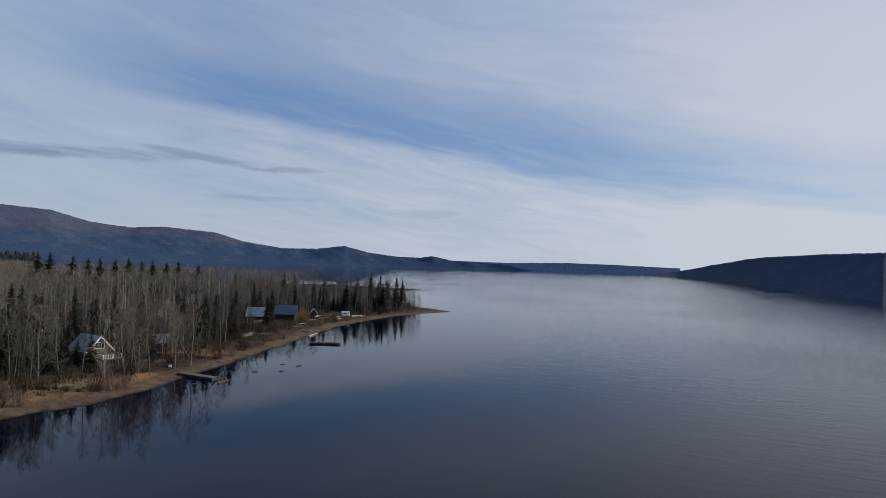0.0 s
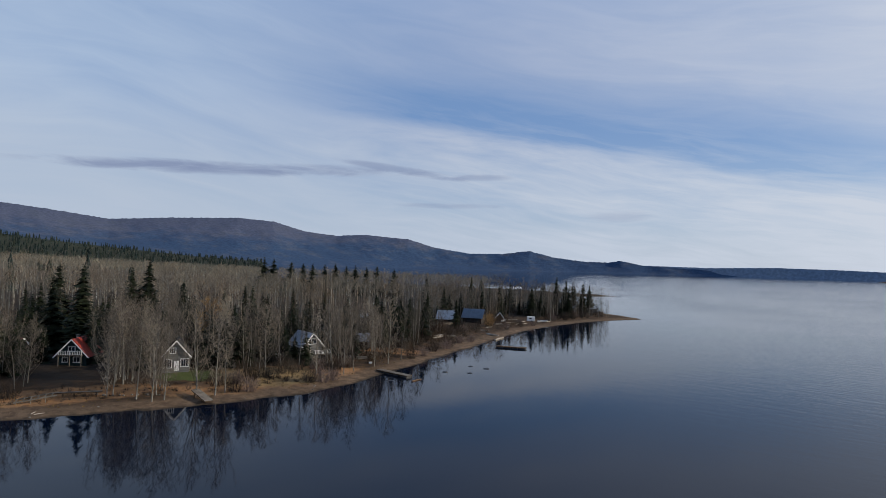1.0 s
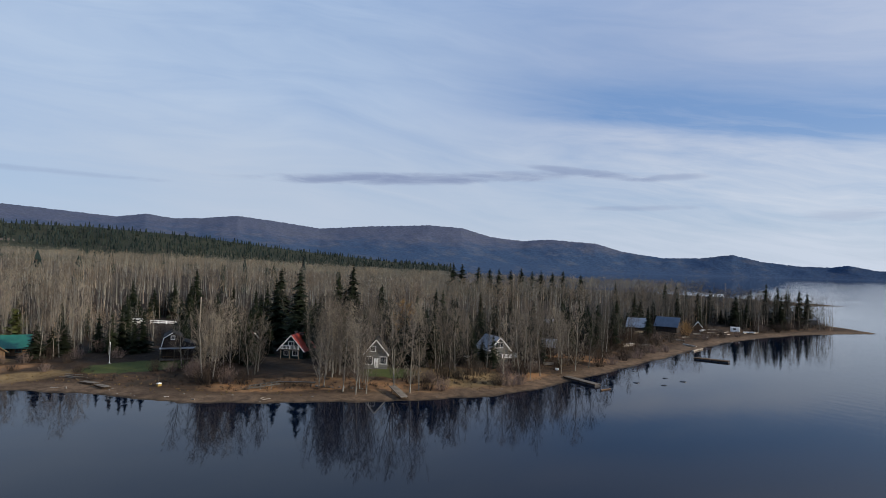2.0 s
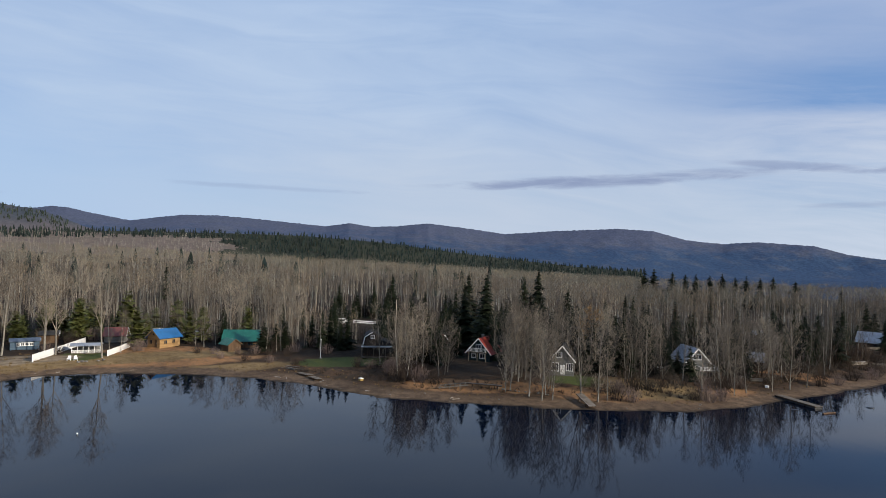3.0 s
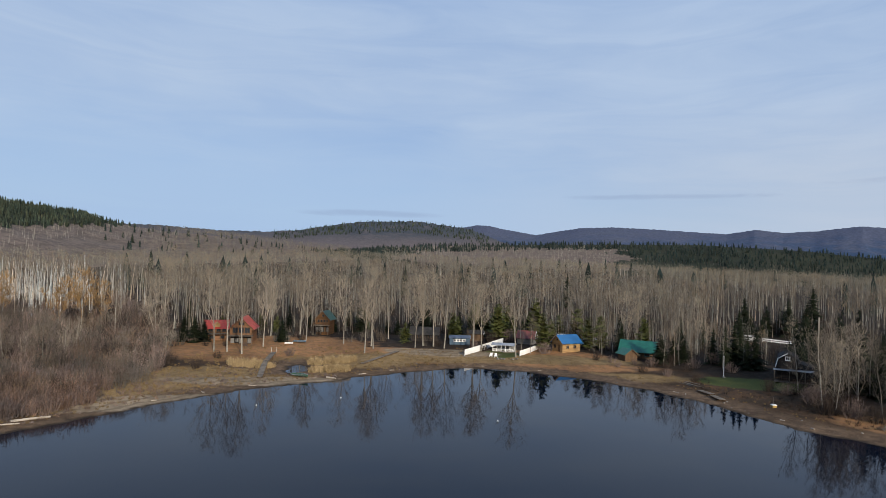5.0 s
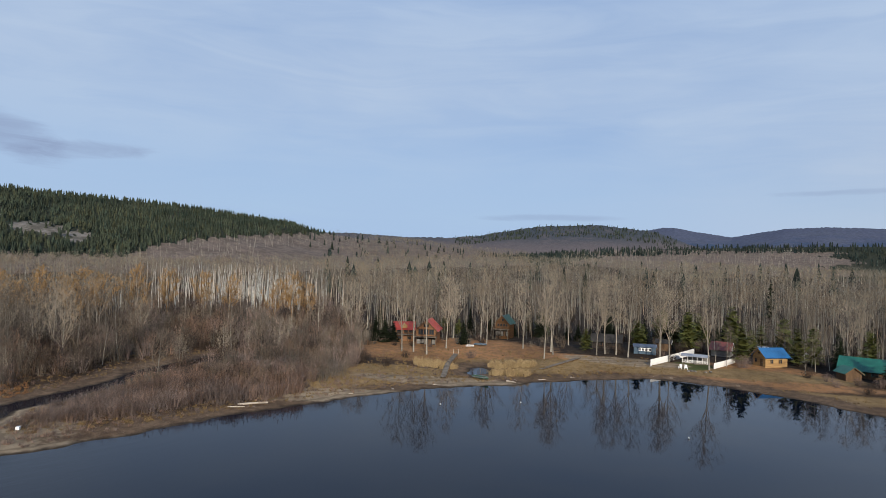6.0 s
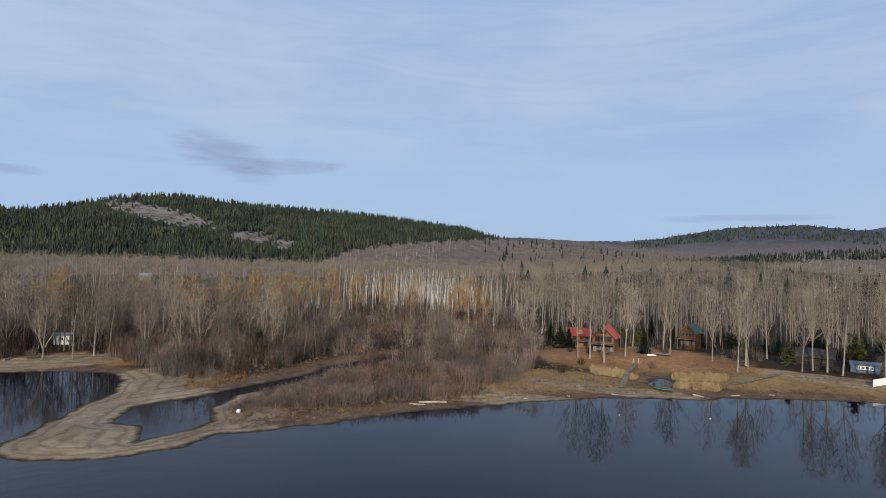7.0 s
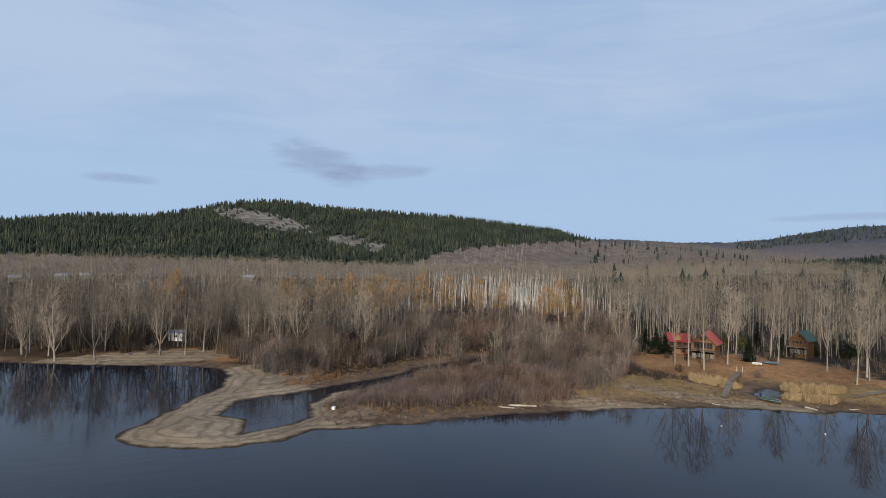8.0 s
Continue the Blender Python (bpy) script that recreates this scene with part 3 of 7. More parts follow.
# ---- hills ----
FAR_LINE = [(-21.4, 0.28), (-16.4, 0.44), (-11.4, 0.52), (-6.2, 0.38), (-0.8, 0.45), (1.0, 0.83), (2.1, 0.64), (4.5, 0.68), (7.2, 1.02), (9.3, 1.54), (11.8, 1.2), (14.9, 1.15), (18.3, 1.64), (20.7, 2.35), (24.9, 2.64), (27.4, 2.46), (30.3, 2.76), (33.1, 3.54), (36.3, 3.73), (42.0, 3.44), (46.4, 3.08), (50.5, 3.59), (53.7, 3.91), (56.9, 3.52), (59.0, 3.42), (61.1, 3.68), (63.3, 3.3), (68.6, 3.66), (72.8, 3.86), (75.8, 3.73), (79.7, 3.04), (82.5, 3.49), (84.3, 3.85), (85.3, 3.83), (87.0, 3.5)]
MID_LINE = [(85.9, 3.43), (89.1, 3.84), (91.1, 4.02), (96.1, 3.84), (100.0, 3.19), (103.6, 2.62), (107.9, 2.34), (112.6, 1.82)]
CONIFER_LINE = [(115.5, 2.77), (118.0, 3.36), (119.6, 3.86), (123.8, 4.31), (129.1, 4.83), (134.5, 5.09), (139.8, 5.26), (144.9, 5.68), (147.9, 5.51), (150.7, 5.04), (153.0, 4.4), (155.6, 3.85), (161.4, 3.47), (166.2, 2.78)]
EAST_LINE = [(-36.2, 1.83), (-32.2, 1.7), (-29.9, 1.52), (-26.5, 1.18), (-23.9, 0.64), (-21.2, 0.02), (-18.9, -0.3)]
BAND_LINE = [(39.6, 0.37), (49.5, 1.25), (57.4, 2.12), (65.4, 2.54), (72.7, 2.5), (80.6, 2.29), (89.5, 1.97), (94.1, 1.56), (97.5, 1.13)]


def on_rocks(az, el):
    torn = 1 + 0.55 * np.sin(az * 4.3 + el * 9.0) + 0.45 * np.sin(az * 9.7 - el * 15.0)
    upper = ((az - 146.5) / 4.2) ** 2 + ((el - 3.7 - 0.17 * (az - 146.5)) / 0.62) ** 2 < torn
    return upper | (((az - 139.0) / 1.8) ** 2 + ((el - 2.1) / 0.45) ** 2 < torn) | (((az - 136.2) / 1.0) ** 2 + ((el - 1.55) / 0.45) ** 2 < torn)


def in_cut(az, el):
    edge = np.interp(az, [94, 98, 112, 117, 121, 126, 130, 133], [2.5, 2.5, 2.7, 2.6, 2.35, 1.9, 1.2, 0.0])
    return el < edge + 0.12 * np.sin(az * 5.1) + 0.08 * np.sin(az * 13.0)


def band_cut(az, el):
    ragged = az + 1.4 * np.sin(el * 7.0) + 0.5 * np.sin(az * 9.0 + el * 20.0)
    return (ragged > 71.5) & (ragged < 92) & (el < 1.9)


class Ridge:
    """A long hill whose crest stands at the given bearings and heights of the eye."""

    def __init__(self, line, crest, foot, rough, seed, power=1.0):
        self.az, el = zip(*line)
        self.crest, self.foot, self.rough, self.seed, self.power = crest, foot, rough, seed, power
        self.top = [EYE_Z + self.far(a) * math.tan(radians(e)) for a, e in line]

    def far(self, az):
        return np.interp(az, *self.crest)

    def near(self, az):
        return np.interp(az, *self.foot)

    def z(self, az, s):
        """Height at a bearing and a share s of the way from foot (0) over crest (1) down behind (2)."""
        az, s = np.asarray(az, float), np.asarray(s, float)
        top = np.interp(az, self.az, self.top, left=0.0, right=0.0)
        rr = self.near(az) + s * (self.far(az) - self.near(az))
        px, py = -rr * np.sin(np.radians(az)), rr * np.cos(np.radians(az))
        base = ground_z(px, py) - 4
        shape = np.where(s <= 1, smooth01(0.5 * (s * 0.9 + 0.1)) * 2 * self.power + (1 - self.power) * s, np.cos((s - 1) * 1.5) ** 2)
        shape = np.clip(np.where(s <= 1, shape / (smooth01(0.5) * 2 * self.power + (1 - self.power)), shape), 0, 1)
        bumps = self.rough * (wave(px, py, self.seed, 420) + 0.5 * wave(px, py, self.seed + 1, 150)) * np.sin(np.clip(s, 0, 1) * math.pi)
        return base + (top - base) * shape + bumps * shape

    def place(self, az, s):
        rr = self.near(az) + s * (self.far(az) - self.near(az))
        return -rr * np.sin(np.radians(az)), rr * np.cos(np.radians(az))

    def make(self, name, label, mat, step=0.25, rows=26, crowns=0.0, rocky=False, cut_area=in_cut):
        az = np.arange(self.az[0] - 2, self.az[-1] + 2.01, step)
        s = np.concatenate([np.linspace(0, 1, rows), np.linspace(1.12, 2, 6)])
        A, S = np.meshgrid(az, s, indexing="ij")
        px, py = self.place(A, S)
        z = self.z(A, S)
        if crowns:
            z = z + crowns * np.random.default_rng(self.seed).uniform(0, 1, z.shape) * ((S > 0.93) & (S < 1.1)) * (z > 2)
        n, k = A.shape
        i, j = np.meshgrid(np.arange(n - 1), np.arange(k - 1), indexing="ij")
        quads = np.stack([i * k + j, (i + 1) * k + j, (i + 1) * k + j + 1, i * k + j + 1], -1).reshape(-1, 4)
        me = arrays_mesh(name, np.stack([px.ravel(), py.ravel(), z.ravel()], 1), quads, mat, True)
        el = np.degrees(np.arctan2(z - EYE_Z, np.hypot(px, py)))
        for key, values in (("rock", on_rocks(A, el) & rocky), ("cut", cut_area(A, el) & rocky)):
            layer = me.attributes.new(key, "FLOAT", "POINT")
            layer.data.foreach_set("value", values.ravel().astype(np.float32))
        return tagged(new(name, me), label, "hill", kind="structure")


FAR_SHORE = ([-30, -5, 5, 20, 35, 60, 100], [4880, 4860, 4700, 4300, 3500, 2600, 2400])
faint_range = Ridge([p for p in FAR_LINE if p[0] < 0.5] + [(2.0, 0.42), (6.0, 0.3)], ([-30, 5, 30, 100], [4975, 4975, 4800, 4600]), ([-30, 10], [4890, 4890]), 3, 25)
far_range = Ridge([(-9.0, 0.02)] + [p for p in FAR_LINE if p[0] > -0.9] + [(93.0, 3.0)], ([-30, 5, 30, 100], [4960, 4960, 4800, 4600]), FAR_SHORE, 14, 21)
mid_range = Ridge([(82.0, 2.0)] + MID_LINE[:5] + [(102.1, 2.81), (104.2, 2.61), (108.7, 2.51), (113.5, 2.74), (117.0, 2.7), (122.0, 2.0)], ([80, 125], [3200, 3000]), ([80, 125], [1900, 1900]), 10, 31)
conifer_hill = Ridge([(96.0, 0.9), (98.0, 1.15), (104.0, 1.65), (109.0, 2.05), (112.5, 2.25)] + [(a, e - 0.12 - 0.22 * min(1.0, max(0.0, (a - 113) / 6))) for a, e in CONIFER_LINE] + [(172.0, 1.9)], ([98, 110, 125, 140, 150, 170], [1500, 1300, 1050, 980, 980, 950]), ([98, 110, 125, 140, 170], [900, 700, 540, 490, 460]), 9, 41, 0.6)
east_hill = Ridge([(-75, 3.0), (-50, 2.2)] + EAST_LINE, ([-75, -36, -28, -19], [700, 1050, 1700, 3600]), ([-75, -36, -28, -19], [420, 680, 1170, 2920]), 5, 51)
band_hill = Ridge([(34.0, -0.1)] + [(a, e - 0.17) for a, e in BAND_LINE] + [(104.0, 0.5)], ([35, 60, 100], [1750, 1500, 1400]), ([35, 60, 100], [1250, 1000, 900]), 4, 61)
far_range.make("backdrop", "distant wooded mountain range beyond the lake, tinted haze blue", FAR_RANGE, 0.14, 22, 4.0)
faint_range.make("backdrop", "hills on the far shore, painted pale blue for haze", FAINT_RANGE, 0.12, 12, 3.0)
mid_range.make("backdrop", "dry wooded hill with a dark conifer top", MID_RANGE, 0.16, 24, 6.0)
conifer_hill.make("backdrop", "steep hill under dark green conifers with bare rock", CONIFER_HILL, 0.25, 40, rocky=True)
east_hill.make("backdrop", "shaded wooded headland across the lake, haze blue in its colour", EAST_RANGE, 0.07, 24, 1.8)
band_hill.make("backdrop", "low ridge under dark conifers", CONIFER_HILL, 0.25, 24, rocky=True, cut_area=band_cut)


# ---- trees ----
class Soup:
    """Triangles in number arrays, for trees."""

    def __init__(self):
        self.v, self.t = [], []

    def tri(self, a, b, c):
        k = len(self.v)
        self.v += [a, b, c]
        self.t.append((k, k + 1, k + 2))

    def blade(self, a, b, w, g):
        """A thin tapering twig from a to b."""
        side = Vector((g.uniform(-1, 1), g.uniform(-1, 1), g.uniform(-0.3, 0.3))).normalized() * w * 0.5
        self.tri(a - side, a + side, b)

    def stem(self, pts, radii, sides):
        k = len(self.v)
        for p, rad in zip(pts, radii):
            for i in range(sides):
                a = 6.2832 * i / sides
                self.v.append(p + Vector((math.cos(a) * rad, math.sin(a) * rad, 0)))
        for j in range(len(pts) - 1):
            for i in range(sides):
                i2 = (i + 1) % sides
                a, b, c, d = k + j * sides + i, k + j * sides + i2, k + (j + 1) * sides + i2, k + (j + 1) * sides + i
                self.t += [(a, b, c), (a, c, d)]

    def arrays(self):
        return np.array([tuple(p) for p in self.v], dtype=np.float32), np.array(self.t, dtype=np.int32)


def bare_tree(seed, height, trunk_r, base, spread, limbs, twigs, subs, tw, sides=6, lean=0.03, forks=0):
    """Leafless broadleaf tree: trunk and crown as two sets of arrays."""
    g = random.Random(seed)
    trunk, crown = Soup(), Soup()
    n = 7 if sides > 3 else 3
    spine = [Vector((0, 0, -0.3))]
    drift = Vector((g.uniform(-lean, lean), g.uniform(-lean, lean), 0))
    for i in range(1, n + 1):
        drift += Vector((g.uniform(-0.02, 0.02), g.uniform(-0.02, 0.02), 0))
        spine.append(Vector((drift.x * i * height / n, drift.y * i * height / n, height * i / n * 0.97)))
    trunk.stem(spine, [trunk_r * (1 - 0.93 * (i / n) ** 0.9) * (1.25 if i == 0 else 1) for i in range(n + 1)], sides)

    def along(h):
        u = max(0.0, min(h / height * n, n - 0.001))
        i = int(u)
        return spine[i].lerp(spine[i + 1], u - i)

    for k in range(limbs):
        u = base + (0.98 - base) * ((k + g.random()) / limbs) ** 0.9
        a = along(u * height)
        turn = k * 2.4 + g.uniform(-0.5, 0.5)
        p = (u - base) / (1 - base)
        steep = radians(70 - 36 * p + g.uniform(-12, 12))
        reach = spread * max(0.14, math.sin(math.pi * min(1.0, 0.17 + 0.79 * p))) ** 0.8 * g.uniform(0.6, 1.15)
        length = min(reach / math.sin(steep), (1.04 - u) * height / math.cos(steep) + 0.4)
        rad = trunk_r * 0.30 * (1.1 - u) + 0.010
        big = k < forks
        if big:
            u = base * g.uniform(0.85, 1.15)
            a = along(u * height)
            steep, length, rad = radians(g.uniform(14, 36)), (0.93 - u) * height * g.uniform(0.65, 0.95), trunk_r * 0.5
        d = Vector((math.cos(turn) * math.sin(steep), math.sin(turn) * math.sin(steep), math.cos(steep)))
        bow = 0.10 * length
        mid = a + d * length * 0.5 + Vector((g.uniform(-bow, bow), g.uniform(-bow, bow), -bow))
        tip = a + d * length + Vector((g.uniform(-bow, bow), g.uniform(-bow, bow), bow))
        if sides > 3:
            crown.stem([a, mid, tip], [rad, rad * 0.6, rad * 0.15], 3)
        else:
            crown.blade(a, tip, tw * 1.1, g)
        for _ in range(twigs * 4 if big else twigs):
            s = g.uniform(0.45 if big else 0.22, 1.0)
            b = a.lerp(mid, s * 2) if s < 0.5 else mid.lerp(tip, s * 2 - 1)
            way = (d * 0.5 + Vector((g.gauss(0, 0.65), g.gauss(0, 0.65), g.gauss(0.28, 0.5)))).normalized()
            twig = spread * g.uniform(0.22, 0.5) * (1.1 - 0.4 * p) + 0.2
            c = b + way * twig
            crown.blade(b, c, tw, g)
            for _ in range(subs):
                e = b.lerp(c, g.uniform(0.2, 1.0))
                w2 = (way + Vector((g.gauss(0, 0.6), g.gauss(0, 0.6), g.gauss(0.15, 0.45)))).normalized()
                crown.blade(e, e + w2 * twig * g.uniform(0.35, 0.8), tw * 0.8, g)
    return trunk.arrays(), crown.arrays()


def spruce(seed, height, spread, whorls, fronds, base=0.06, ragged=0.25, cuts=2, taper=0.8):
    """Conifer: a straight trunk and drooping fronds in whorls that shorten upwards."""
    g = random.Random(seed)
    trunk, crown = Soup(), Soup()
    trunk.stem([Vector((0, 0, -0.3)), Vector((0, 0, height * 0.5)), Vector((0, 0, height))], [height * 0.012 + 0.03, height * 0.008, 0.01], 5)
    for k in range(whorls):
        u = base + (1 - base) * (k + 0.3 * g.random()) / whorls
        reach0 = spread * (1 - u) ** taper * (0.86 + 0.14 * math.sin(k * 2.1 + seed)) + 0.22
        for i in range(fronds):
            turn = 6.2832 * (i + g.random()) / fronds + k
            reach = reach0 * g.uniform(1 - ragged * 2, 1 + ragged)
            z = u * height + g.uniform(-2.4, 2.4) * ragged * height / whorls
            d, side = Vector((math.cos(turn), math.sin(turn), 0)), Vector((-math.sin(turn), math.cos(turn), 0))
            a, tip = Vector((0, 0, z + 0.1 * reach)), d * reach + Vector((0, 0, z - reach * (g.uniform(0.1, 0.45) if taper > 0.6 else g.uniform(-0.75, 0.3))))
            w = reach * g.uniform(0.30, 0.5) + 0.08
            for c in range(cuts):
                s0, s1 = c / cuts * 0.75, min(1.0, (c + 1.35) / cuts)
                p, q = a.lerp(tip, s0), a.lerp(tip, s1)
                m = p.lerp(q, 0.45)
                ww = w * (1 - 0.55 * s0)
                crown.tri(p, m + side * ww - Vector((0, 0, 0.3 * ww)), q)
                crown.tri(p, q, m - side * ww - Vector((0, 0, 0.3 * ww)))
    return trunk.arrays(), crown.arrays()


def shrub(seed, height, width, stems, twigs, tw):
    """Leafless bush: stems that fan out from the foot into a dome of fine twigs."""
    g = random.Random(seed)
    crown = Soup()
    for _ in range(stems):
        turn, out = g.uniform(0, 6.2832), g.random() ** 0.6
        a = Vector((math.cos(turn) * out * width * 0.25, math.sin(turn) * out * width * 0.25, -0.1))
        h = height * math.sqrt(1 - (0.86 * out) ** 2) * g.uniform(0.7, 1.08)
        tip = Vector((math.cos(turn) * out * width * 0.5 + g.gauss(0, 0.06) * width, math.sin(turn) * out * width * 0.5 + g.gauss(0, 0.06) * width, h))
        crown.blade(a, tip, tw * 1.4, g)
        for _ in range(twigs):
            b = a.lerp(tip, g.uniform(0.35, 1.0))
            way = Vector((g.gauss(0, 0.5) + math.cos(turn) * out * 0.3, g.gauss(0, 0.5) + math.sin(turn) * out * 0.3, g.uniform(0.1, 1.0))).normalized()
            crown.blade(b, b + way * height * g.uniform(0.10, 0.26), tw, g)
    return crown.arrays()


def thing_tree(name, label, category, trunk, crown, bark, leaf, group):
    top = new(name)
    part("trunk", arrays_mesh("trunk", *trunk, bark), None, top)
    part("crown", arrays_mesh("crown", *crown, leaf), None, top)
    tagged(top, label, category, group)
    top.location = (0, 0, -500)
    return top


def spread_mesh(kinds, spots):
    """Joins many scaled and turned copies of array sets. spots: x, y, z, scale, turn, kind."""
    verts, tris, counts, base = [], [], [], 0
    for x, y, z, sc, turn, k in spots:
        v, t = kinds[int(k) % len(kinds)]
        c, s = math.cos(turn) * sc, math.sin(turn) * sc
        w = np.empty_like(v)
        w[:, 0], w[:, 1], w[:, 2] = v[:, 0] * c - v[:, 1] * s + x, v[:, 0] * s + v[:, 1] * c + y, v[:, 2] * sc + z
        verts.append(w)
        tris.append(t + base)
        counts.append(len(v))
        base += len(v)
    return np.concatenate(verts), np.concatenate(tris), np.array(counts)


def stuff(name, label, category, kinds, spots, mat):
    """One object of many plants; each plant carries a tone and a warmth of its own."""
    verts, tris, counts = spread_mesh(kinds, spots)
    me = arrays_mesh(name, verts, tris, mat)
    g = np.random.default_rng(len(spots) + len(label))
    x, y = spots[:, 0], spots[:, 1]
    for key, values in (("tone", g.uniform(-1, 1, len(spots)) * 0.75 + 0.35 * wave(x, y, 91, 60)), ("warm", g.normal(0, 0.5, len(spots)) + 0.5 * wave(x, y, 92, 38))):
        layer = me.attributes.new(key, "FLOAT", "POINT")
        layer.data.foreach_set("value", np.repeat(np.clip(values, -1, 1), counts).astype(np.float32))
    return tagged(new(name, me), label, category, kind="stuff")


# keep-out rings round buildings and open ground: x, y, radius
CLEAR = [(-112, 100.5, 8), (-105, 94.5, 6.5), (-89, 104, 8.5), (-76, 134, 9), (-73, 153, 6), (-67, 231, 9), (-60, 243, 9), (-44, 271, 9), (-30, 329, 9), (-137, 84, 11), (-128, 72, 10), (-187, 117, 16), (-186.5, 0.5, 7), (-126, 100, 6),
         (-160, 56, 10), (-169, 41, 9), (-178, 26, 14), (-163, 16, 12), (-180, 11, 8), (-196, 2, 9), (-167, -52, 13), (-184, -29, 9), (-160, -30, 17), (-150, -12, 12), (-150, -45, 16), (-165, -8, 9), (-86, -171, 6), (-52, 285, 8)]
WOOD_EDGE = ([-3, 6, 12, 17, 20, 26, 34, 40, 44, 50, 54, 56, 63, 66, 75, 84, 95, 104, 110, 114, 117, 131, 134, 145, 150, 170],
             [336, 302, 264, 226, 186, 158, 152, 146, 178, 185, 190, 242, 240, 190, 212, 222, 214, 204, 190, 230, 282, 282, 182, 172, 172, 182])


def is_clear(x, y):
    ok = np.ones(np.shape(x), bool)
    for cx, cy, rad in CLEAR:
        ok &= (x - cx) ** 2 + (y - cy) ** 2 > rad * rad
    return ok


rng = np.random.default_rng(11)


def scatter(count, az0, az1, r0, r1, sd0, sd1, power=1.0, clear=True):
    """Random places on land between bearings, distances and distances from the shore; power weights the near ones."""
    az = rng.uniform(az0, az1, count)
    r = r0 * (r1 / r0) ** (rng.uniform(0, 1, count) ** power)
    x, y = -r * np.sin(np.radians(az)), r * np.cos(np.radians(az))
    sd = shore_distance(x, y)
    keep = (sd > sd0) & (sd < sd1)
    if clear:
        keep &= is_clear(x, y)
    return x[keep], y[keep], sd[keep]


def behind_edge(x, y, low=0.0, high=1e9):
    az, r = np.degrees(np.arctan2(-x, y)), np.hypot(x, y)
    past = r - np.interp(az, *WOOD_EDGE)
    return (past > low) & (past < high)


def spots_at(x, y, lo, hi, kinds, z=None):
    z = ground_z(x, y) if z is None else z
    return np.stack([x, y, z, rng.uniform(lo, hi, len(x)), rng.uniform(0, 6.28, len(x)), rng.integers(0, kinds, len(x))], 1)


# leafless forest: nearer belt with full crowns, then the plain behind
belt = [bare_tree(100 + i, 16.0, 0.12, 0.46, 2.1, 12, 4, 2, 0.085, 3, 0.06) for i in range(9)]
low_belt = [bare_tree(150 + i, 15.0, 0.11, 0.14, 2.4, 15, 4, 2, 0.08, 3, 0.08) for i in range(7)]
plain = [bare_tree(200 + i, 15.5, 0.14, 0.54, 2.3, 8, 3, 1, 0.19, 3, 0.03) for i in range(7)]


def canopy(seed, wide, blades, tw):
    """The twig haze of a dozen tree tops close together."""
    g = random.Random(seed)
    top = Soup()
    for _ in range(blades):
        turn, out = g.uniform(0, 6.2832), wide * math.sqrt(g.random())
        a = Vector((math.cos(turn) * out, math.sin(turn) * out, g.uniform(8.5, 14.5)))
        top.blade(a, a + Vector((g.gauss(0, 1.0), g.gauss(0, 1.0), g.uniform(0.3, 2.2))), tw * g.uniform(0.7, 1.3), g)
    return top.arrays()


x, y, sd = scatter(11000, -3, 172, 120, 420, 9, 400, 1.0)
ok = behind_edge(x, y, 0, 130)
ok &= wave(x, y, 78, 30) > -0.75
x, y = x[ok][:3250], y[ok][:3250]
near_spots = spots_at(x, y, 0.62, 1.12, 9)
near_spots[:, 3] *= 1 + 0.16 * wave(x, y, 77, 45)
near_spots[:, 3] *= np.where((np.degrees(np.arctan2(-x, y)) < 54) & ~behind_edge(x, y, 45), 0.84, 1.0)
# this part of the wood takes browner colours, darkened to imitate shade
dim_part = np.degrees(np.arctan2(-x, y)) + 9 * wave(x, y, 76, 40) < 50
dim_part &= behind_edge(x, y, -50, 42)
dim_part |= np.degrees(np.arctan2(-x, y)) + 5 * wave(x, y, 74, 30) > 136
stuff("aspen_wood", "dense leafless aspen wood with grey trunks", "trees", [k[0] for k in belt], near_spots[~dim_part], BARK_GREY)
stuff("aspen_twigs", "grey-brown leafless crowns of the aspen wood", "trees", [k[1] for k in belt], near_spots[~dim_part], TWIG)
stuff("birch_wood", "dense leafless birch wood with dull brown trunks", "trees", [k[0] for k in low_belt], near_spots[dim_part], BARK_MID)
stuff("birch_twigs", "red-brown leafless crowns of the birch wood", "trees", [k[1] for k in low_belt], near_spots[dim_part], TWIG_BROWN)
x, y, sd = scatter(14500, 2, 172, 230, 1500, 60, 5000, 1.15)
ok = behind_edge(x, y, 100)
x, y = x[ok][:5000], y[ok][:5000]
far_spots = spots_at(x, y, 0.7, 1.1, 7)
far_spots[:, 3] *= 1 + 0.12 * wave(x, y, 79, 110)
stuff("distant_aspen_wood", "pale trunks of the leafless forest plain", "trees", [k[0] for k in plain], far_spots, BARK_GREY)
stuff("distant_aspen_twigs", "grey-brown crowns of the leafless forest plain", "trees", [k[1] for k in plain], far_spots, TWIG_FAR)
for kinds, count, r0, r1, mat in (([canopy(270 + i, 4.6, 54, 0.135) for i in range(5)], 2600, 205, 520, TWIG_FAR), ([canopy(280 + i, 8.0, 50, 0.32) for i in range(5)], 3600, 450, 1350, TWIG_FAR)):
    x, y, sd = scatter(count * 2, 2, 172, r0, r1, 60, 5000)
    ok = behind_edge(x, y, 24)
    crowns_at = spots_at(x[ok][:count], y[ok][:count], 0.86, 1.06, 5)
    stuff("forest_canopy", "even tawny haze of twigs over the leafless forest", "trees", kinds, crowns_at, mat)
x, y, sd = scatter(3000, 52, 108, 170, 260, 24, 200)
ok = behind_edge(x, y, -14, 6)
young = spots_at(x[ok][:230], y[ok][:230], 0.36, 0.62, 9)
x, y, sd = scatter(1500, 60, 78, 162, 212, 22, 200)
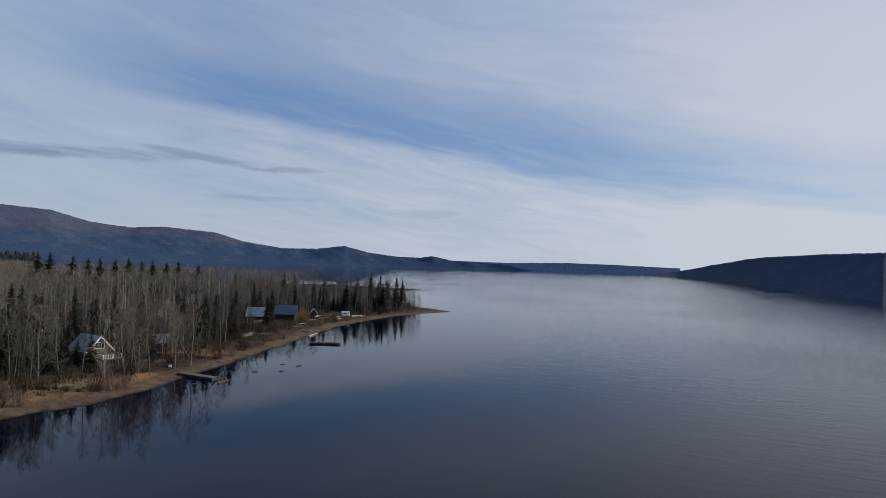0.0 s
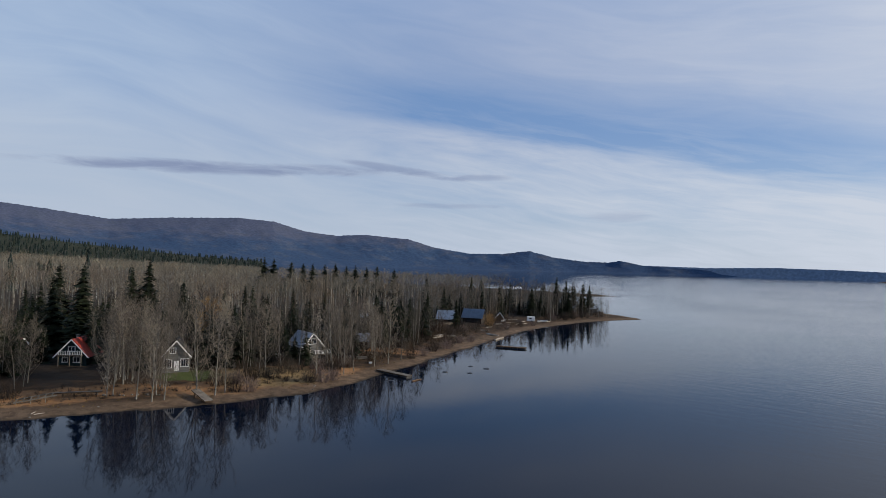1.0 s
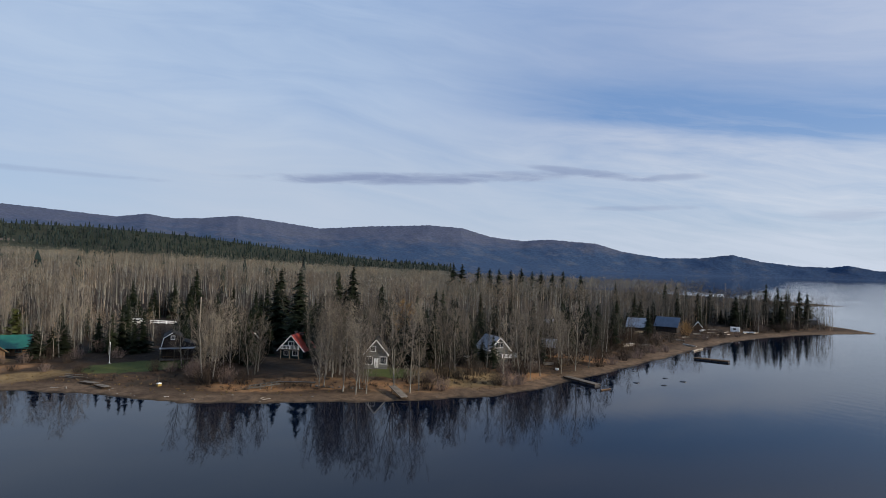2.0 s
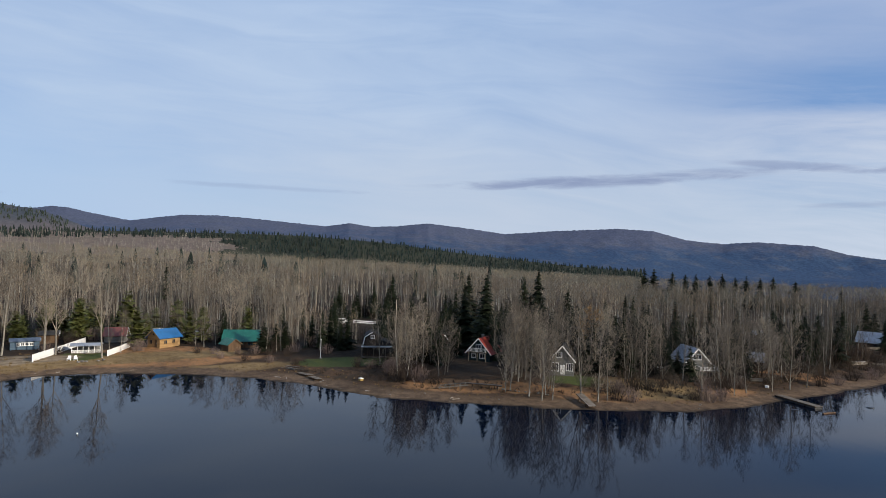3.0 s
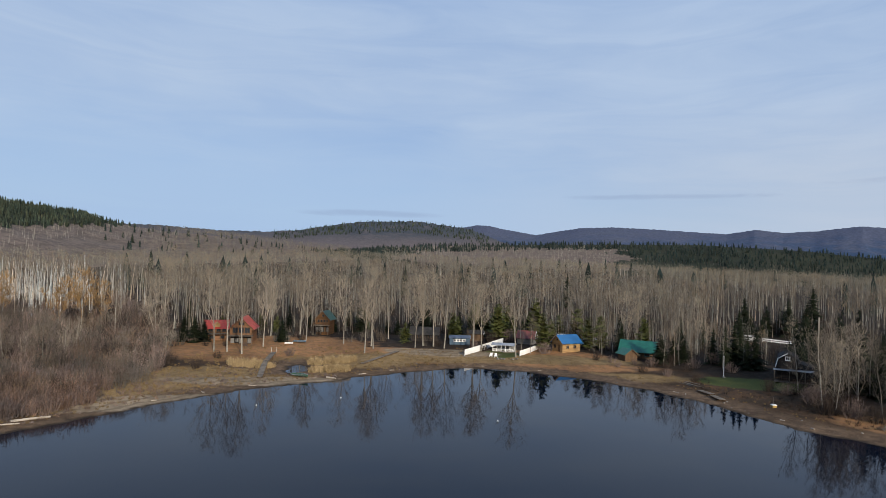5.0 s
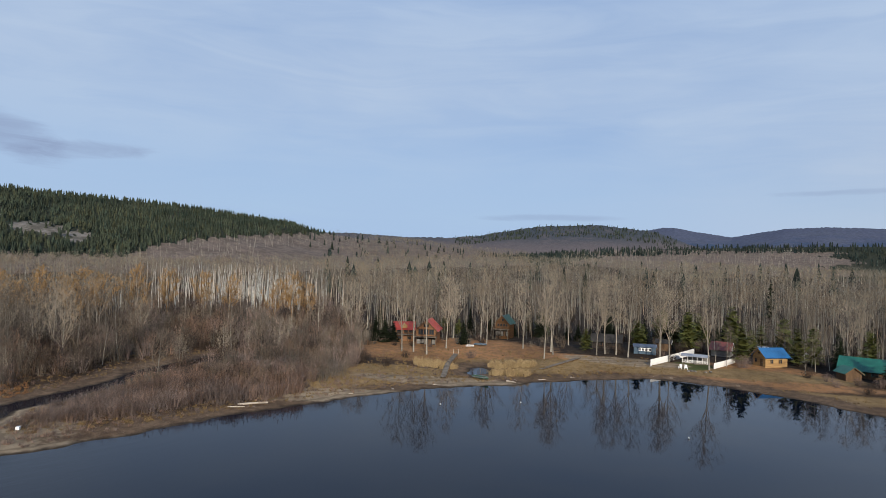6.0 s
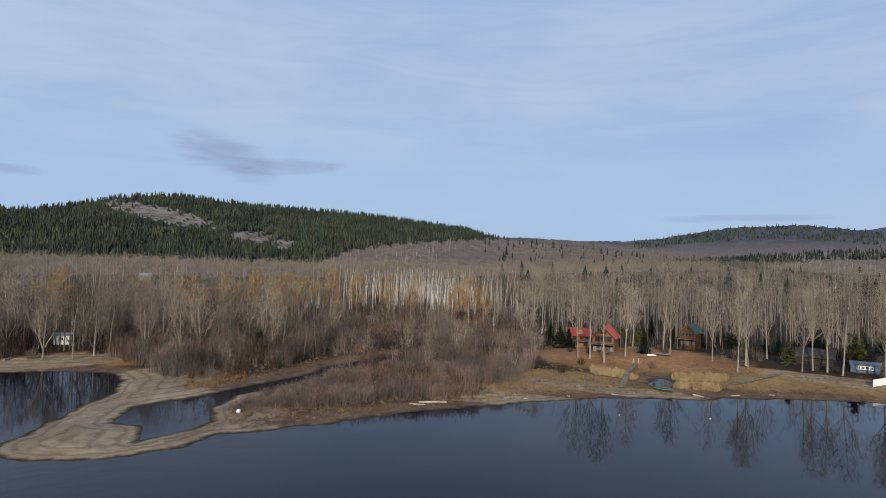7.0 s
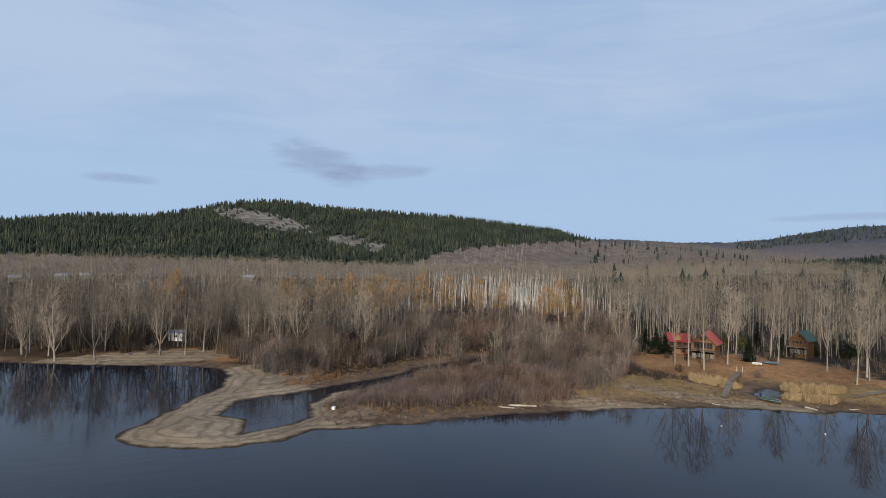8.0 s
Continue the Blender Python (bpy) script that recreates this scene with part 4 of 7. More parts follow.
young = np.concatenate([young, spots_at(x[:190], y[:190], 0.32, 0.6, 9)])
stuff("young_aspens", "thin young aspens before the wood's edge", "trees", [k[0] for k in belt], young, BARK_GREY)
stuff("young_aspen_twigs", "pale bare crowns of the young aspens", "trees", [k[1] for k in belt], young, TWIG_PALE)
# the stand of tall white aspens behind the thicket
white = [bare_tree(250 + i, 20.0, 0.30, 0.60, 1.6, 7, 4, 1, 0.07, 4, 0.03) for i in range(5)]
white_az, white_r = rng.triangular(114, 123, 134, 420), rng.uniform(238, 330, 420)
x, y = -white_r * np.sin(np.radians(white_az)), white_r * np.cos(np.radians(white_az))
white_spots = spots_at(x, y, 0.7, 1.05, 5)
stuff("white_aspen_stand", "tall straight aspens with bright white trunks", "trees", [k[0] for k in white], white_spots, BARK_WHITE)
stuff("white_aspen_twigs", "thin bare tops of the white aspens", "trees", [k[1] for k in white], white_spots, TWIG)
# brush under and before the wood
bush_kinds = [shrub(400 + i, 3.2, 3.6, 22, 4, 0.075) for i in range(6)]
x, y, sd = scatter(6500, -2, 172, 110, 330, 12, 400)
ok = behind_edge(x, y, -4, 70)
under = spots_at(x[ok][:850], y[ok][:850], 0.5, 1.2, 6)
stuff("undergrowth", "leafless dark brown undergrowth at the wood's edge", "shrubs", bush_kinds, under, TWIG_DARK)

x, y, sd = scatter(2500, 58, 114, 168, 226, 28, 200)
yard_brush = spots_at(x[:230], y[:230], 0.6, 1.35, 6)
stuff("yard_brush", "grey-brown leafless brush between the houses", "shrubs", bush_kinds, yard_brush[::2], TWIG)
stuff("yard_brush", "dark brown leafless brush between the houses", "shrubs", bush_kinds, yard_brush[1::2], TWIG_DARK)
x, y, sd = scatter(2500, 4, 60, 120, 345, 12, 200)
ok = behind_edge(x, y, -3, 14)
stuff("wood_brush", "dark leafless brush under the cabin trees", "shrubs", bush_kinds, spots_at(x[ok][:300], y[ok][:300], 0.6, 1.25, 6), TWIG_DARK)
x, y, sd = scatter(4000, 4, 60, 110, 345, 11, 200)
ok = behind_edge(x, y, -8, 45)
stuff("wood_brush", "tall dark leafless brush filling the cabin wood", "shrubs", bush_kinds, spots_at(x[ok][:520], y[ok][:520], 0.9, 2.1, 6), TWIG_DARK)
x, y, sd = scatter(1500, 132, 169, 168, 225, 12, 200)
bearing = np.degrees(np.arctan2(-x, y))
ok = ~((bearing > 151.6) & (bearing < 155.2) & (np.hypot(x, y) < 190))
dark_brush = spots_at(x[ok][:420], y[ok][:420], 0.7, 2.0, 6)
stuff("wood_brush", "dark leafless brush under the lakeside trees", "shrubs", bush_kinds, dark_brush[::2], TWIG_DARK)
stuff("wood_brush", "brown leafless brush under the lakeside trees", "shrubs", bush_kinds, dark_brush[1::2], TWIG_BROWN)

# tall single trees on the shore
tall = [bare_tree(500 + i, 20.0, 0.19, 0.32, 3.6, 32, 9, 5, 0.054, 6, 0.07, 3) for i in range(6)]
slim = [bare_tree(530 + i, 15.0, 0.13, 0.18, 2.3, 30, 8, 5, 0.045, 6, 0.08, 2) for i in range(6)]
tall_things = [thing_tree("cottonwood", "tall leafless cottonwood with pale trunk on the lake shore", "tree", *k, BARK_PALE, TWIG_PALE, "shore trees") for k in tall]
slim_things = [thing_tree("aspen", "slender leafless aspen with grey trunk near the beach", "tree", *k, BARK_GREY, TWIG, "shore trees") for k in slim]
cabin_things = [thing_tree("aspen", "slender leafless aspen with mottled grey trunk among cabins", "tree", *bare_tree(545 + i, 15.0, 0.12, 0.09, 2.3, 38, 9, 5, 0.045, 6, 0.09, 2), BARK_MID if i % 2 else BARK_GREY, TWIG if i % 2 else TWIG_PALE, "shore trees") for i in range(4)]
gold_things = [thing_tree("golden_aspen", "aspen holding its last golden leaves", "tree", *bare_tree(560 + i, 17.0, 0.17, 0.34, 3.2, 26, 9, 8, 0.13, 6, 0.06, 3), BARK_PALE, TWIG_GOLD, "golden aspens") for i in range(3)]
broad_things = [thing_tree("balsam_poplar", "broad-crowned leafless poplar with dull grey-brown bark" if i % 2 else "broad-crowned leafless poplar with pale bark and twigs", "tree", *bare_tree(580 + i, 16.0, 0.2, 0.13, 4.3, 36, 9, 4, 0.052, 6, 0.1, 4), BARK_MID if i % 2 else BARK_PALE, TWIG if i % 2 else TWIG_PALE, "lakeside poplars") for i in range(4)]
turn_rng = random.Random(5)


def plant(kind, x, y, scale, wide=1.0):
    m = pose(x, y, spot(x, y), turn_rng.uniform(-2, 2), turn_rng.uniform(-2, 2), turn_rng.uniform(0, 360))
    ob = copy_thing(kind, m)
    ob.scale = (scale * wide, scale * wide, scale)
    return ob


HOUSE_TREES = [(-156, -53), (-157, -50), (-154.4, -45.5), (-167, -43.5), (-189, -47), (-183.6, -37), (-180.6, -34.5), (-174.6, -22.7), (-160.5, -15.3), (-167.3, -13.6), (-171.6, -14.5),
               (-188, -10.7), (-171.8, -2.2), (-174.2, 0), (-174.2, 3), (-171.9, 6), (-166.3, 13.7), (-183, -82), (-189, -80), (-170.5, 14.1), (-160.8, 24.7), (-168.6, 16.2)]
WEST_ROW = [(-48, -172), (-50, -173), (-60, -180), (-58, -155), (-63, -162), (-74, -166), (-71, -150), (-75.6, -146), (-80.4, -146), (-82.8, -144), (-115.8, -167), (-66, -172), (-90, -156), (-98, -150), (-54, -186), (-44, -188), (-104, -158)]
YARD_TREES = [(-169, 27.5), (-171, 31), (-166, 29.5), (-175, 36), (-162, 46), (-165, 49), (-168, 53), (-150, 60), (-153, 64), (-147, 66), (-186, 38), (-178, 46)]
CABIN_TREES = [(-81, 84.4), (-78, 84.7), (-77, 86.5), (-76, 88), (-74.5, 89.2), (-74, 91), (-71.6, 93), (-71, 95), (-80, 88), (-83, 92), (-91, 77.5), (-108, 72.4), (-116, 77), (-106, 73.5), (-114.5, 86), (-60, 121), (-60, 126),
               (-57, 139), (-56, 145), (-121.6, 76.5), (-118, 79.7), (-115, 80), (-120, 90), (-86, 83), (-84, 96), (-66, 141), (-64, 147), (-58, 133)]
for i, (x, y) in enumerate(HOUSE_TREES):
    plant(tall_things[i % 6], x, y, turn_rng.uniform(0.88, 1.12))
for i, (x, y) in enumerate(WEST_ROW):
    plant(broad_things[i % 4], x, y, turn_rng.uniform(0.85, 1.15))
CABIN_TREES += [(-95 + turn_rng.uniform(-5, 6), 88 + turn_rng.uniform(-4, 9)) for _ in range(16)]
CABIN_TREES += [(-68 + turn_rng.uniform(-4, 4), 131 + turn_rng.uniform(6, 26)) for _ in range(12)] + [(-112 + turn_rng.uniform(-6, 5), 80 + turn_rng.uniform(-4, 5)) for _ in range(8)]
g = np.random.default_rng(29)
xs, ys = g.uniform(-112, -62, 260), g.uniform(76, 140, 260)
ok = is_clear(xs, ys) & (shore_distance(xs, ys) > 9) & (np.hypot(xs, ys) < np.interp(np.degrees(np.arctan2(-xs, ys)), *WOOD_EDGE) + 4)
CABIN_TREES += list(zip(xs[ok], ys[ok]))[:46]
CABIN_TREES = [(x, y) for x, y in CABIN_TREES if not (46.3 < math.degrees(math.atan2(-x, y)) < 50.6 and math.hypot(x, y) < 150) and not (39.6 < math.degrees(math.atan2(-x, y)) < 41.6 and math.hypot(x, y) < 136)]
for i, (x, y) in enumerate(CABIN_TREES):
    plant(cabin_things[i % 4], x, y, turn_rng.uniform(0.7, 1.08))
for i, (x, y) in enumerate(YARD_TREES):
    plant(slim_things[i % 6], x, y, turn_rng.uniform(0.5, 0.8))
for az, r, sc in ((131.8, 205, 1.15), (134.5, 196, 1.05), (129.5, 216, 1.1), (135.6, 204, 1.1), (138.9, 200, 1.1), (119.0, 196, 1.1), (120.6, 205, 0.95), (136.2, 190, 0.85), (38.5, 150, 0.8), (124.5, 215, 1.0), (126.5, 222, 1.05), (141.0, 206, 1.05), (143.5, 200, 1.0), (137.0, 208, 1.0), (117.5, 205, 0.9), (154.0, 190, 1.1)):
    plant(gold_things[turn_rng.randrange(3)], *polar(az, r), sc)
xs, ys, _ = scatter(700, 2, 60, 110, 345, 7, 60)
bearing = np.degrees(np.arctan2(-xs, ys))
ok = behind_edge(xs, ys, -14, 14) & ~((bearing > 46.3) & (bearing < 50.6) & (np.hypot(xs, ys) < 150))
for i, (x, y) in enumerate(list(zip(xs[ok], ys[ok]))[:78]):
    plant(slim_things[i % 6], x, y, turn_rng.uniform(0.65, 1.02))
xs, ys, _ = scatter(500, 62, 172, 150, 260, 20, 160)
ok = behind_edge(xs, ys, -16, 20)
for i, (x, y) in enumerate(list(zip(xs[ok], ys[ok]))[:56]):
    plant(broad_things[i % 4] if x > -115 else (tall_things if i % 2 else slim_things)[i % 6], x, y, turn_rng.uniform(0.75, 1.0))
for az, r, sc in ((124, 165, 0.55), (128, 150, 0.5), (121.5, 150, 0.6), (133, 160, 0.75), (137, 165, 0.8), (140.5, 158, 0.8), (143, 165, 0.85), (146, 170, 0.9), (141.5, 150, 0.6), (147.5, 165, 0.8), (126, 205, 0.7), (116.5, 190, 0.85), (113.5, 185, 0.9)):
    plant(broad_things[turn_rng.randrange(4)], *polar(az, r), sc * 1.15)

for i in range(34):
    plant(broad_things[i % 4], *polar(turn_rng.uniform(131, 167), turn_rng.uniform(166, 204)), turn_rng.uniform(0.72, 1.05))
for i in range(34):
    plant(broad_things[i % 4], *polar(turn_rng.uniform(112.5, 141), turn_rng.uniform(140, 232)), turn_rng.uniform(0.36, 0.62))

# spruces: bearing, distance, bearing of the tip above or below the eye
spruce_things = [thing_tree("spruce", "dark green spruce with drooping ragged boughs", "tree", *spruce(600 + i, 14.0, 3.3 + 0.4 * (i % 3), 22, 10, 0.04, 0.3, 2), BARK_DARK, NEEDLE, "spruces") for i in range(5)]
pine_things = [thing_tree("young_pine", "bushy yellow-green young pine beside the houses", "tree", *spruce(650 + i, 9.0, 2.3, 24, 9, 0.10, 0.55, 2, 0.5), BARK_DARK, NEEDLE_PINE, "pines") for i in range(2)]
SPRUCES = [(48.1, 168, -0.7), (49.9, 172, -1.6), (53.5, 146, -3.8), (52.8, 150, -4.6), (56.9, 250, -0.8), (43.8, 185, -2.3), (40.6, 182, -1.9), (35.3, 190, -2.2), (38.7, 141, -6.0), (30.9, 146.5, -6.8), (47.2, 152, -4.0), (45.4, 146, -4.6),
           (51.3, 160, -3.4), (46.3, 158, -3.2), (44.6, 150, -4.4), (37.0, 160, -2.9), (42.0, 148, -4.4), (36.4, 152, -4.0), (33.2, 170, -3.6), (28.0, 172, -4.0),
           (48.1, 205, -0.57), (43.3, 205, 0.04), (43.4, 184, -2.37), (40.7, 184, -2.24), (34.8, 184, -2.25), (49.6, 205, -0.61), (44.4, 205, -0.71), (50.8, 184, -2.2), (45.9, 184, -3.09), (37.2, 184, -2.79), (31.1, 184, -2.55)]
SPRUCES_FAR = [(33.8, 430, 0.32), (33.0, 432, 0.24), (31.4, 430, -0.04), (30.4, 440, -0.15), (29.5, 430, -0.12), (28.4, 440, -0.2), (27.4, 430, -0.04), (26.4, 445, -0.3), (25.5, 440, -0.2), (24.5, 440, -0.35), (23.6, 440, -0.2), (22.0, 430, -0.5),
               (18.8, 300, -1.1), (19.6, 238, -3.2), (14.7, 330, -1.0), (13.8, 335, -1.2), (6.8, 345, -0.75), (5.8, 342, -1.0), (5.2, 346, -1.3), (4.4, 342, -1.2), (3.7, 344, -1.4), (8.0, 330, -1.5), (17.3, 280, -2.0), (11.0, 320, -1.4)]
SPRUCES_BAY = [(62.5, 167, -4.0), (60.9, 165, -4.3), (62.2, 170, -3.6), (63.3, 165, -4.5), (61.5, 163, -4.9), (64.2, 168, -4.6), (68.4, 163, -5.4), (67.4, 166, -5.6), (66.6, 168, -5.2), (80.2, 205, -4.4), (92.4, 200, -5.0), (91.3, 203, -5.2),
               (95.9, 206, -4.3), (110.4, 180, -4.9), (109.6, 182, -5.2), (111.3, 184, -4.7), (89.3, 206, -5.0), (58.6, 160, -5.3), (57.6, 164, -4.8), (76.7, 300, -0.5), (100.5, 215, -4.5), (93.4, 202, -5.4)]
for az, r, tip in SPRUCES + SPRUCES_FAR + SPRUCES_BAY:
    x, y = polar(az, r)
    tall_by = EYE_Z + r * math.tan(radians(tip)) - spot(x, y)
    plant(spruce_things[turn_rng.randrange(5)], x, y, max(4.5, tall_by) / 14.0, 1.6 if r > 400 else 1.0 if tall_by > 9 else 1.5)
for az, r, tip in ((78.8, 175, -4.3), (87.2, 190, -4.4), (83.0, 190, -3.7), (79.6, 203, -2.9), (84.0, 196, -4.4), (74.6, 178, -4.4), (73.6, 184, -4.2), (75.6, 196, -3.6), (85.0, 212, -3.4), (69.9, 190, -4.2), (82.2, 206, -3.6), (83.0, 200, -3.4), (86.8, 194, -4.8), (81.6, 196, -4.9), (103.5, 200, -5.0)):
    x, y = polar(az, r)
    plant(pine_things[turn_rng.randrange(2)], x, y, max(4.0, EYE_Z + r * math.tan(radians(tip)) - spot(x, y)) / 9.0, 1.0)
xs, ys, _ = scatter(500, 6, 62, 140, 330, 20, 200)
ok = behind_edge(xs, ys, -6, 40)
for i, (x, y) in enumerate(list(zip(xs[ok], ys[ok]))[:130]):
    plant(spruce_things[i % 5], x, y, turn_rng.uniform(0.45, 1.0), 1.2)
xs, ys, _ = scatter(500, 18, 37, 146, 235, 14, 200)
ok = behind_edge(xs, ys, -6, 26)
for i, (x, y) in enumerate(list(zip(xs[ok], ys[ok]))[:34]):
    plant(spruce_things[i % 5], x, y, turn_rng.uniform(0.5, 0.95))
xs, ys, _ = scatter(200, 2.5, 13, 296, 352, 12, 200)
for i, (x, y) in enumerate(list(zip(xs, ys))[:8]):
    plant(spruce_things[i % 5], x, y, turn_rng.uniform(0.6, 1.1))
for x, y, sc in ((-107, 109, 0.7), (-109.3, 114, 0.75), (-103, 104, 0.6), (-101, 109, 0.7), (-97, 101, 0.5), (-121, 107, 0.75), (-119.5, 98, 0.6), (-118, 111, 0.8), (-84, 112, 0.8), (-82, 115, 0.9), (-71.5, 124.5, 0.55), (-74.5, 121.5, 0.4), (-79.5, 128, 0.6), (-83, 137, 0.8), (-86, 130, 0.85), (-70, 140, 0.7)):
    plant(spruce_things[turn_rng.randrange(5)], x, y, sc, 1.25)
xs, ys, _ = scatter(900, 42, 58, 142, 190, 20, 200)
for i, (x, y) in enumerate(list(zip(xs, ys))[:46]):
    plant(spruce_things[i % 5], x, y, turn_rng.uniform(0.55, 1.05))
# dark growth between the houses of the bay
xs, ys, _ = scatter(900, 60, 112, 176, 222, 30, 200)
for i, (x, y) in enumerate(list(zip(xs, ys))[:30]):
    plant(spruce_things[i % 5] if i % 3 else pine_things[i % 2], x, y, turn_rng.uniform(0.4, 0.75) if i % 3 else turn_rng.uniform(0.5, 0.9), 1.25)
for kind in broad_things + tall_things + slim_things + cabin_things + gold_things + spruce_things + pine_things:
    for child in list(kind.children_recursive):
        bpy.data.objects.remove(child)
    bpy.data.objects.remove(kind)

# close wood on the point
willow_point = scatter(3400, 2.0, 19, 258, 400, 8, 400)
x, y = willow_point[0][:760], willow_point[1][:760]
ok = behind_edge(x, y, 2)
point_spots = spots_at(x[ok], y[ok], 0.62, 1.0, 9)
stuff("point_wood", "close leafless wood covering the point", "trees", [k[0] for k in low_belt], point_spots, BARK_MID)
stuff("point_twigs", "brown bare crowns on the wooded point", "trees", [k[1] for k in low_belt], point_spots, TWIG)
x, y, sd = scatter(6000, 2, 36, 120, 380, 9, 26)
stuff("shore_brush", "ragged leafless brush along the front of the wood", "shrubs", bush_kinds, spots_at(x[:330], y[:330], 0.35, 1.15, 6), TWIG_BROWN)
# willow thicket between the creek and the bay
willow_kinds = [shrub(700 + i, 4.2, 4.0, 30, 6, 0.06) for i in range(6)]
x, y, sd = scatter(5200, 113, 150, 104, 285, 7.5, 400)
az, r = np.degrees(np.arctan2(-x, y)), np.hypot(x, y)
ok = ~behind_edge(x, y, 12) & ((r > np.interp(az, [113, 117, 125, 140, 150], [132, 122, 114, 118, 150]))) & (signed(x, y, POND) < -4) & ((az < 141) | (y < -104))
x, y = x[ok][:1700], y[ok][:1700]
size = np.interp(np.hypot(x, y), [105, 125, 160, 260], [0.32, 0.75, 1.2, 1.7])
willow = spots_at(x, y, 0.6, 1.35, 6)
willow[:, 3] *= size * (1 + 0.28 * wave(x, y, 81, 16))
pick = rng.uniform(0, 1, len(x)) + 0.25 * wave(x, y, 80, 25) < 0.5
dark = (rng.uniform(0, 1, len(x)) + 0.5 * wave(x, y, 82, 30) < 0.22)
stuff("willow_thicket", "dense leafless red-brown willow thicket", "shrubs", willow_kinds, willow[pick & ~dark], TWIG_RED)
stuff("dark_thicket", "dark purple-brown clumps in the willow thicket", "shrubs", willow_kinds, willow[dark], TWIG_DARK)
stuff("alder_thicket", "grey-brown leafless alder thicket", "shrubs", willow_kinds, willow[~pick & ~dark], TWIG)
low_kinds = [shrub(750 + i, 1.0, 1.6, 26, 2, 0.035) for i in range(4)]
x, y, sd = scatter(5000, 112, 142, 92, 140, 3.6, 30)
stuff("low_brush", "knee-high russet brush behind the sand", "shrubs", low_kinds, spots_at(x[:520], y[:520], 0.5, 1.1, 4), TWIG_RED)
x, y, sd = scatter(5000, 18, 66, 100, 230, 7.5, 16)
stuff("low_brush", "dry brown weeds along the top of the beach", "shrubs", low_kinds, spots_at(x[:420], y[:420], 0.4, 1.0, 4), TWIG_DARK)

# low willow on the tongue of land between creek and lake, taller away from its tip
x, y, sd = scatter(6000, 118, 142, 103, 140, 3.0, 60)
lobe = np.degrees(np.arctan2(-x, y))
far_out = np.hypot(x, y)
ok = (far_out > np.interp(lobe, [118, 123, 129, 136, 142], [115, 111, 106.5, 102.5, 100])) & (far_out < np.interp(lobe, [118, 123, 129, 136, 142], [140, 138, 133, 121, 106])) & (signed(x, y, POND) < -2)
x, y, lobe = x[ok][:820], y[ok][:820], lobe[ok][:820]
tongue = spots_at(x, y, 0.7, 1.3, 4)
tongue[:, 3] *= np.interp(lobe, [118, 128, 136, 142], [2.2, 1.9, 1.2, 0.6])
stuff("willow_tongue", "low red-brown willow on a tongue of land", "shrubs", [shrub(770 + i, 1.2, 1.7, 26, 4, 0.04) for i in range(4)], tongue, TWIG_RED)

# single bushes by the cabins: x, y, height
bush_things = []
for i in range(4):
    top = new("bush", arrays_mesh("bush", *shrub(800 + i, 3.0, 3.6, 90, 7, 0.045), TWIG_DARK if i % 2 else TWIG_RED))
    bush_things.append(tagged(top, "round leafless brown bush above the beach", "bush", "shore bushes"))
for i, (x, y, h) in enumerate([(-66.5, 121, 3.2), (-64, 124, 3.4), (-63, 128, 3.0), (-75, 98, 3.6), (-73, 101, 3.0), (-104, 71, 4.2), (-101, 73, 3.6), (-98, 75, 3.2), (-110, 72, 3.4), (-107, 77, 3.8), (-113, 74, 3.0), (-61, 118, 2.2), (-68.1, 98.6, 3.0), (-70, 96.5, 2.6), (-60.7, 112.4, 3.4), (-62.5, 110.5, 3.0), (-59.5, 115, 2.8), (-117.6, 74.4, 3.6), (-114.5, 75.5, 3.2), (-108.4, 75.6, 3.4), (-148.8, 56.6, 2.4), (-146, 59, 2.0), (-151, 53, 1.8), (-55, 150, 3.0), (-54, 156, 2.8),
                               (-57, 205, 2.8), (-58, 212, 3.2), (-60, 200, 3.0), (-47, 236, 3.2), (-31, 300, 3.4), (-27, 306, 3.2), (-24, 312, 3.0), (-36, 288, 3.0), (-20, 322, 2.6),
                               (-52, 172, 3.2), (-53, 178, 3.6), (-52, 186, 3.0), (-54, 165, 3.0), (-50, 192, 2.6), (-150, 62, 3.2), (-146, 66, 2.8), (-143, 63, 2.4), (-153, 48, 2.0), (-157, 45, 2.2), (-166, 33.5, 3.4), (-169, 17, 2.2), (-174, 14.5, 2.8), (-183, 21, 4.0), (-189, 27, 4.2), (-177, 47, 4.4), (-182, 43, 4.8), (-170, 60, 4.2), (-163, 68, 4.4), (-157, 70, 4.0),
                               (-150, 73, 3.8), (-190, 8, 3.6), (-186, 1, 3.2), (-176, 4, 2.6), (-140, 72, 2.6), (-121, 70, 2.8), (-118, 72, 2.4), (-132, 60, 2.2), (-137, 56, 2.0), (-142, 52, 2.2), (-148, 48, 1.8), (-165, -53, 1.6), (-166, -48, 1.4), (-164, -58, 1.8), (-168, -63, 2.2), (-181, -36, 2.4), (-186, -38, 2.0), (-133, -49, 2.4), (-128, -55, 2.8), (-136, -56, 3.2),
                               (-122, -58, 2.2), (-147, -49, 2.0), (-157, -34, 2.2), (-44, 250, 2.6), (-40, 258, 2.6), (-30, 292, 3.0), (-34, 284, 3.0), (-27, 300, 2.6), (-70, -153, 2.6), (-62, -164, 3.0), (-90, -146, 2.8), (-54, -168, 2.6)]):
    ob = copy_thing(bush_things[i % 4], pose(x, y, spot(x, y), 0, 0, i * 67))
    ob.scale = (h / 3.0 * 1.15, h / 3.0 * 1.15, h / 3.0)
for kind in bush_things:
    bpy.data.objects.remove(kind)
orange = new("bush", arrays_mesh("bush", *shrub(840, 5.5, 6.0, 120, 8, 0.07), TWIG_GOLD))
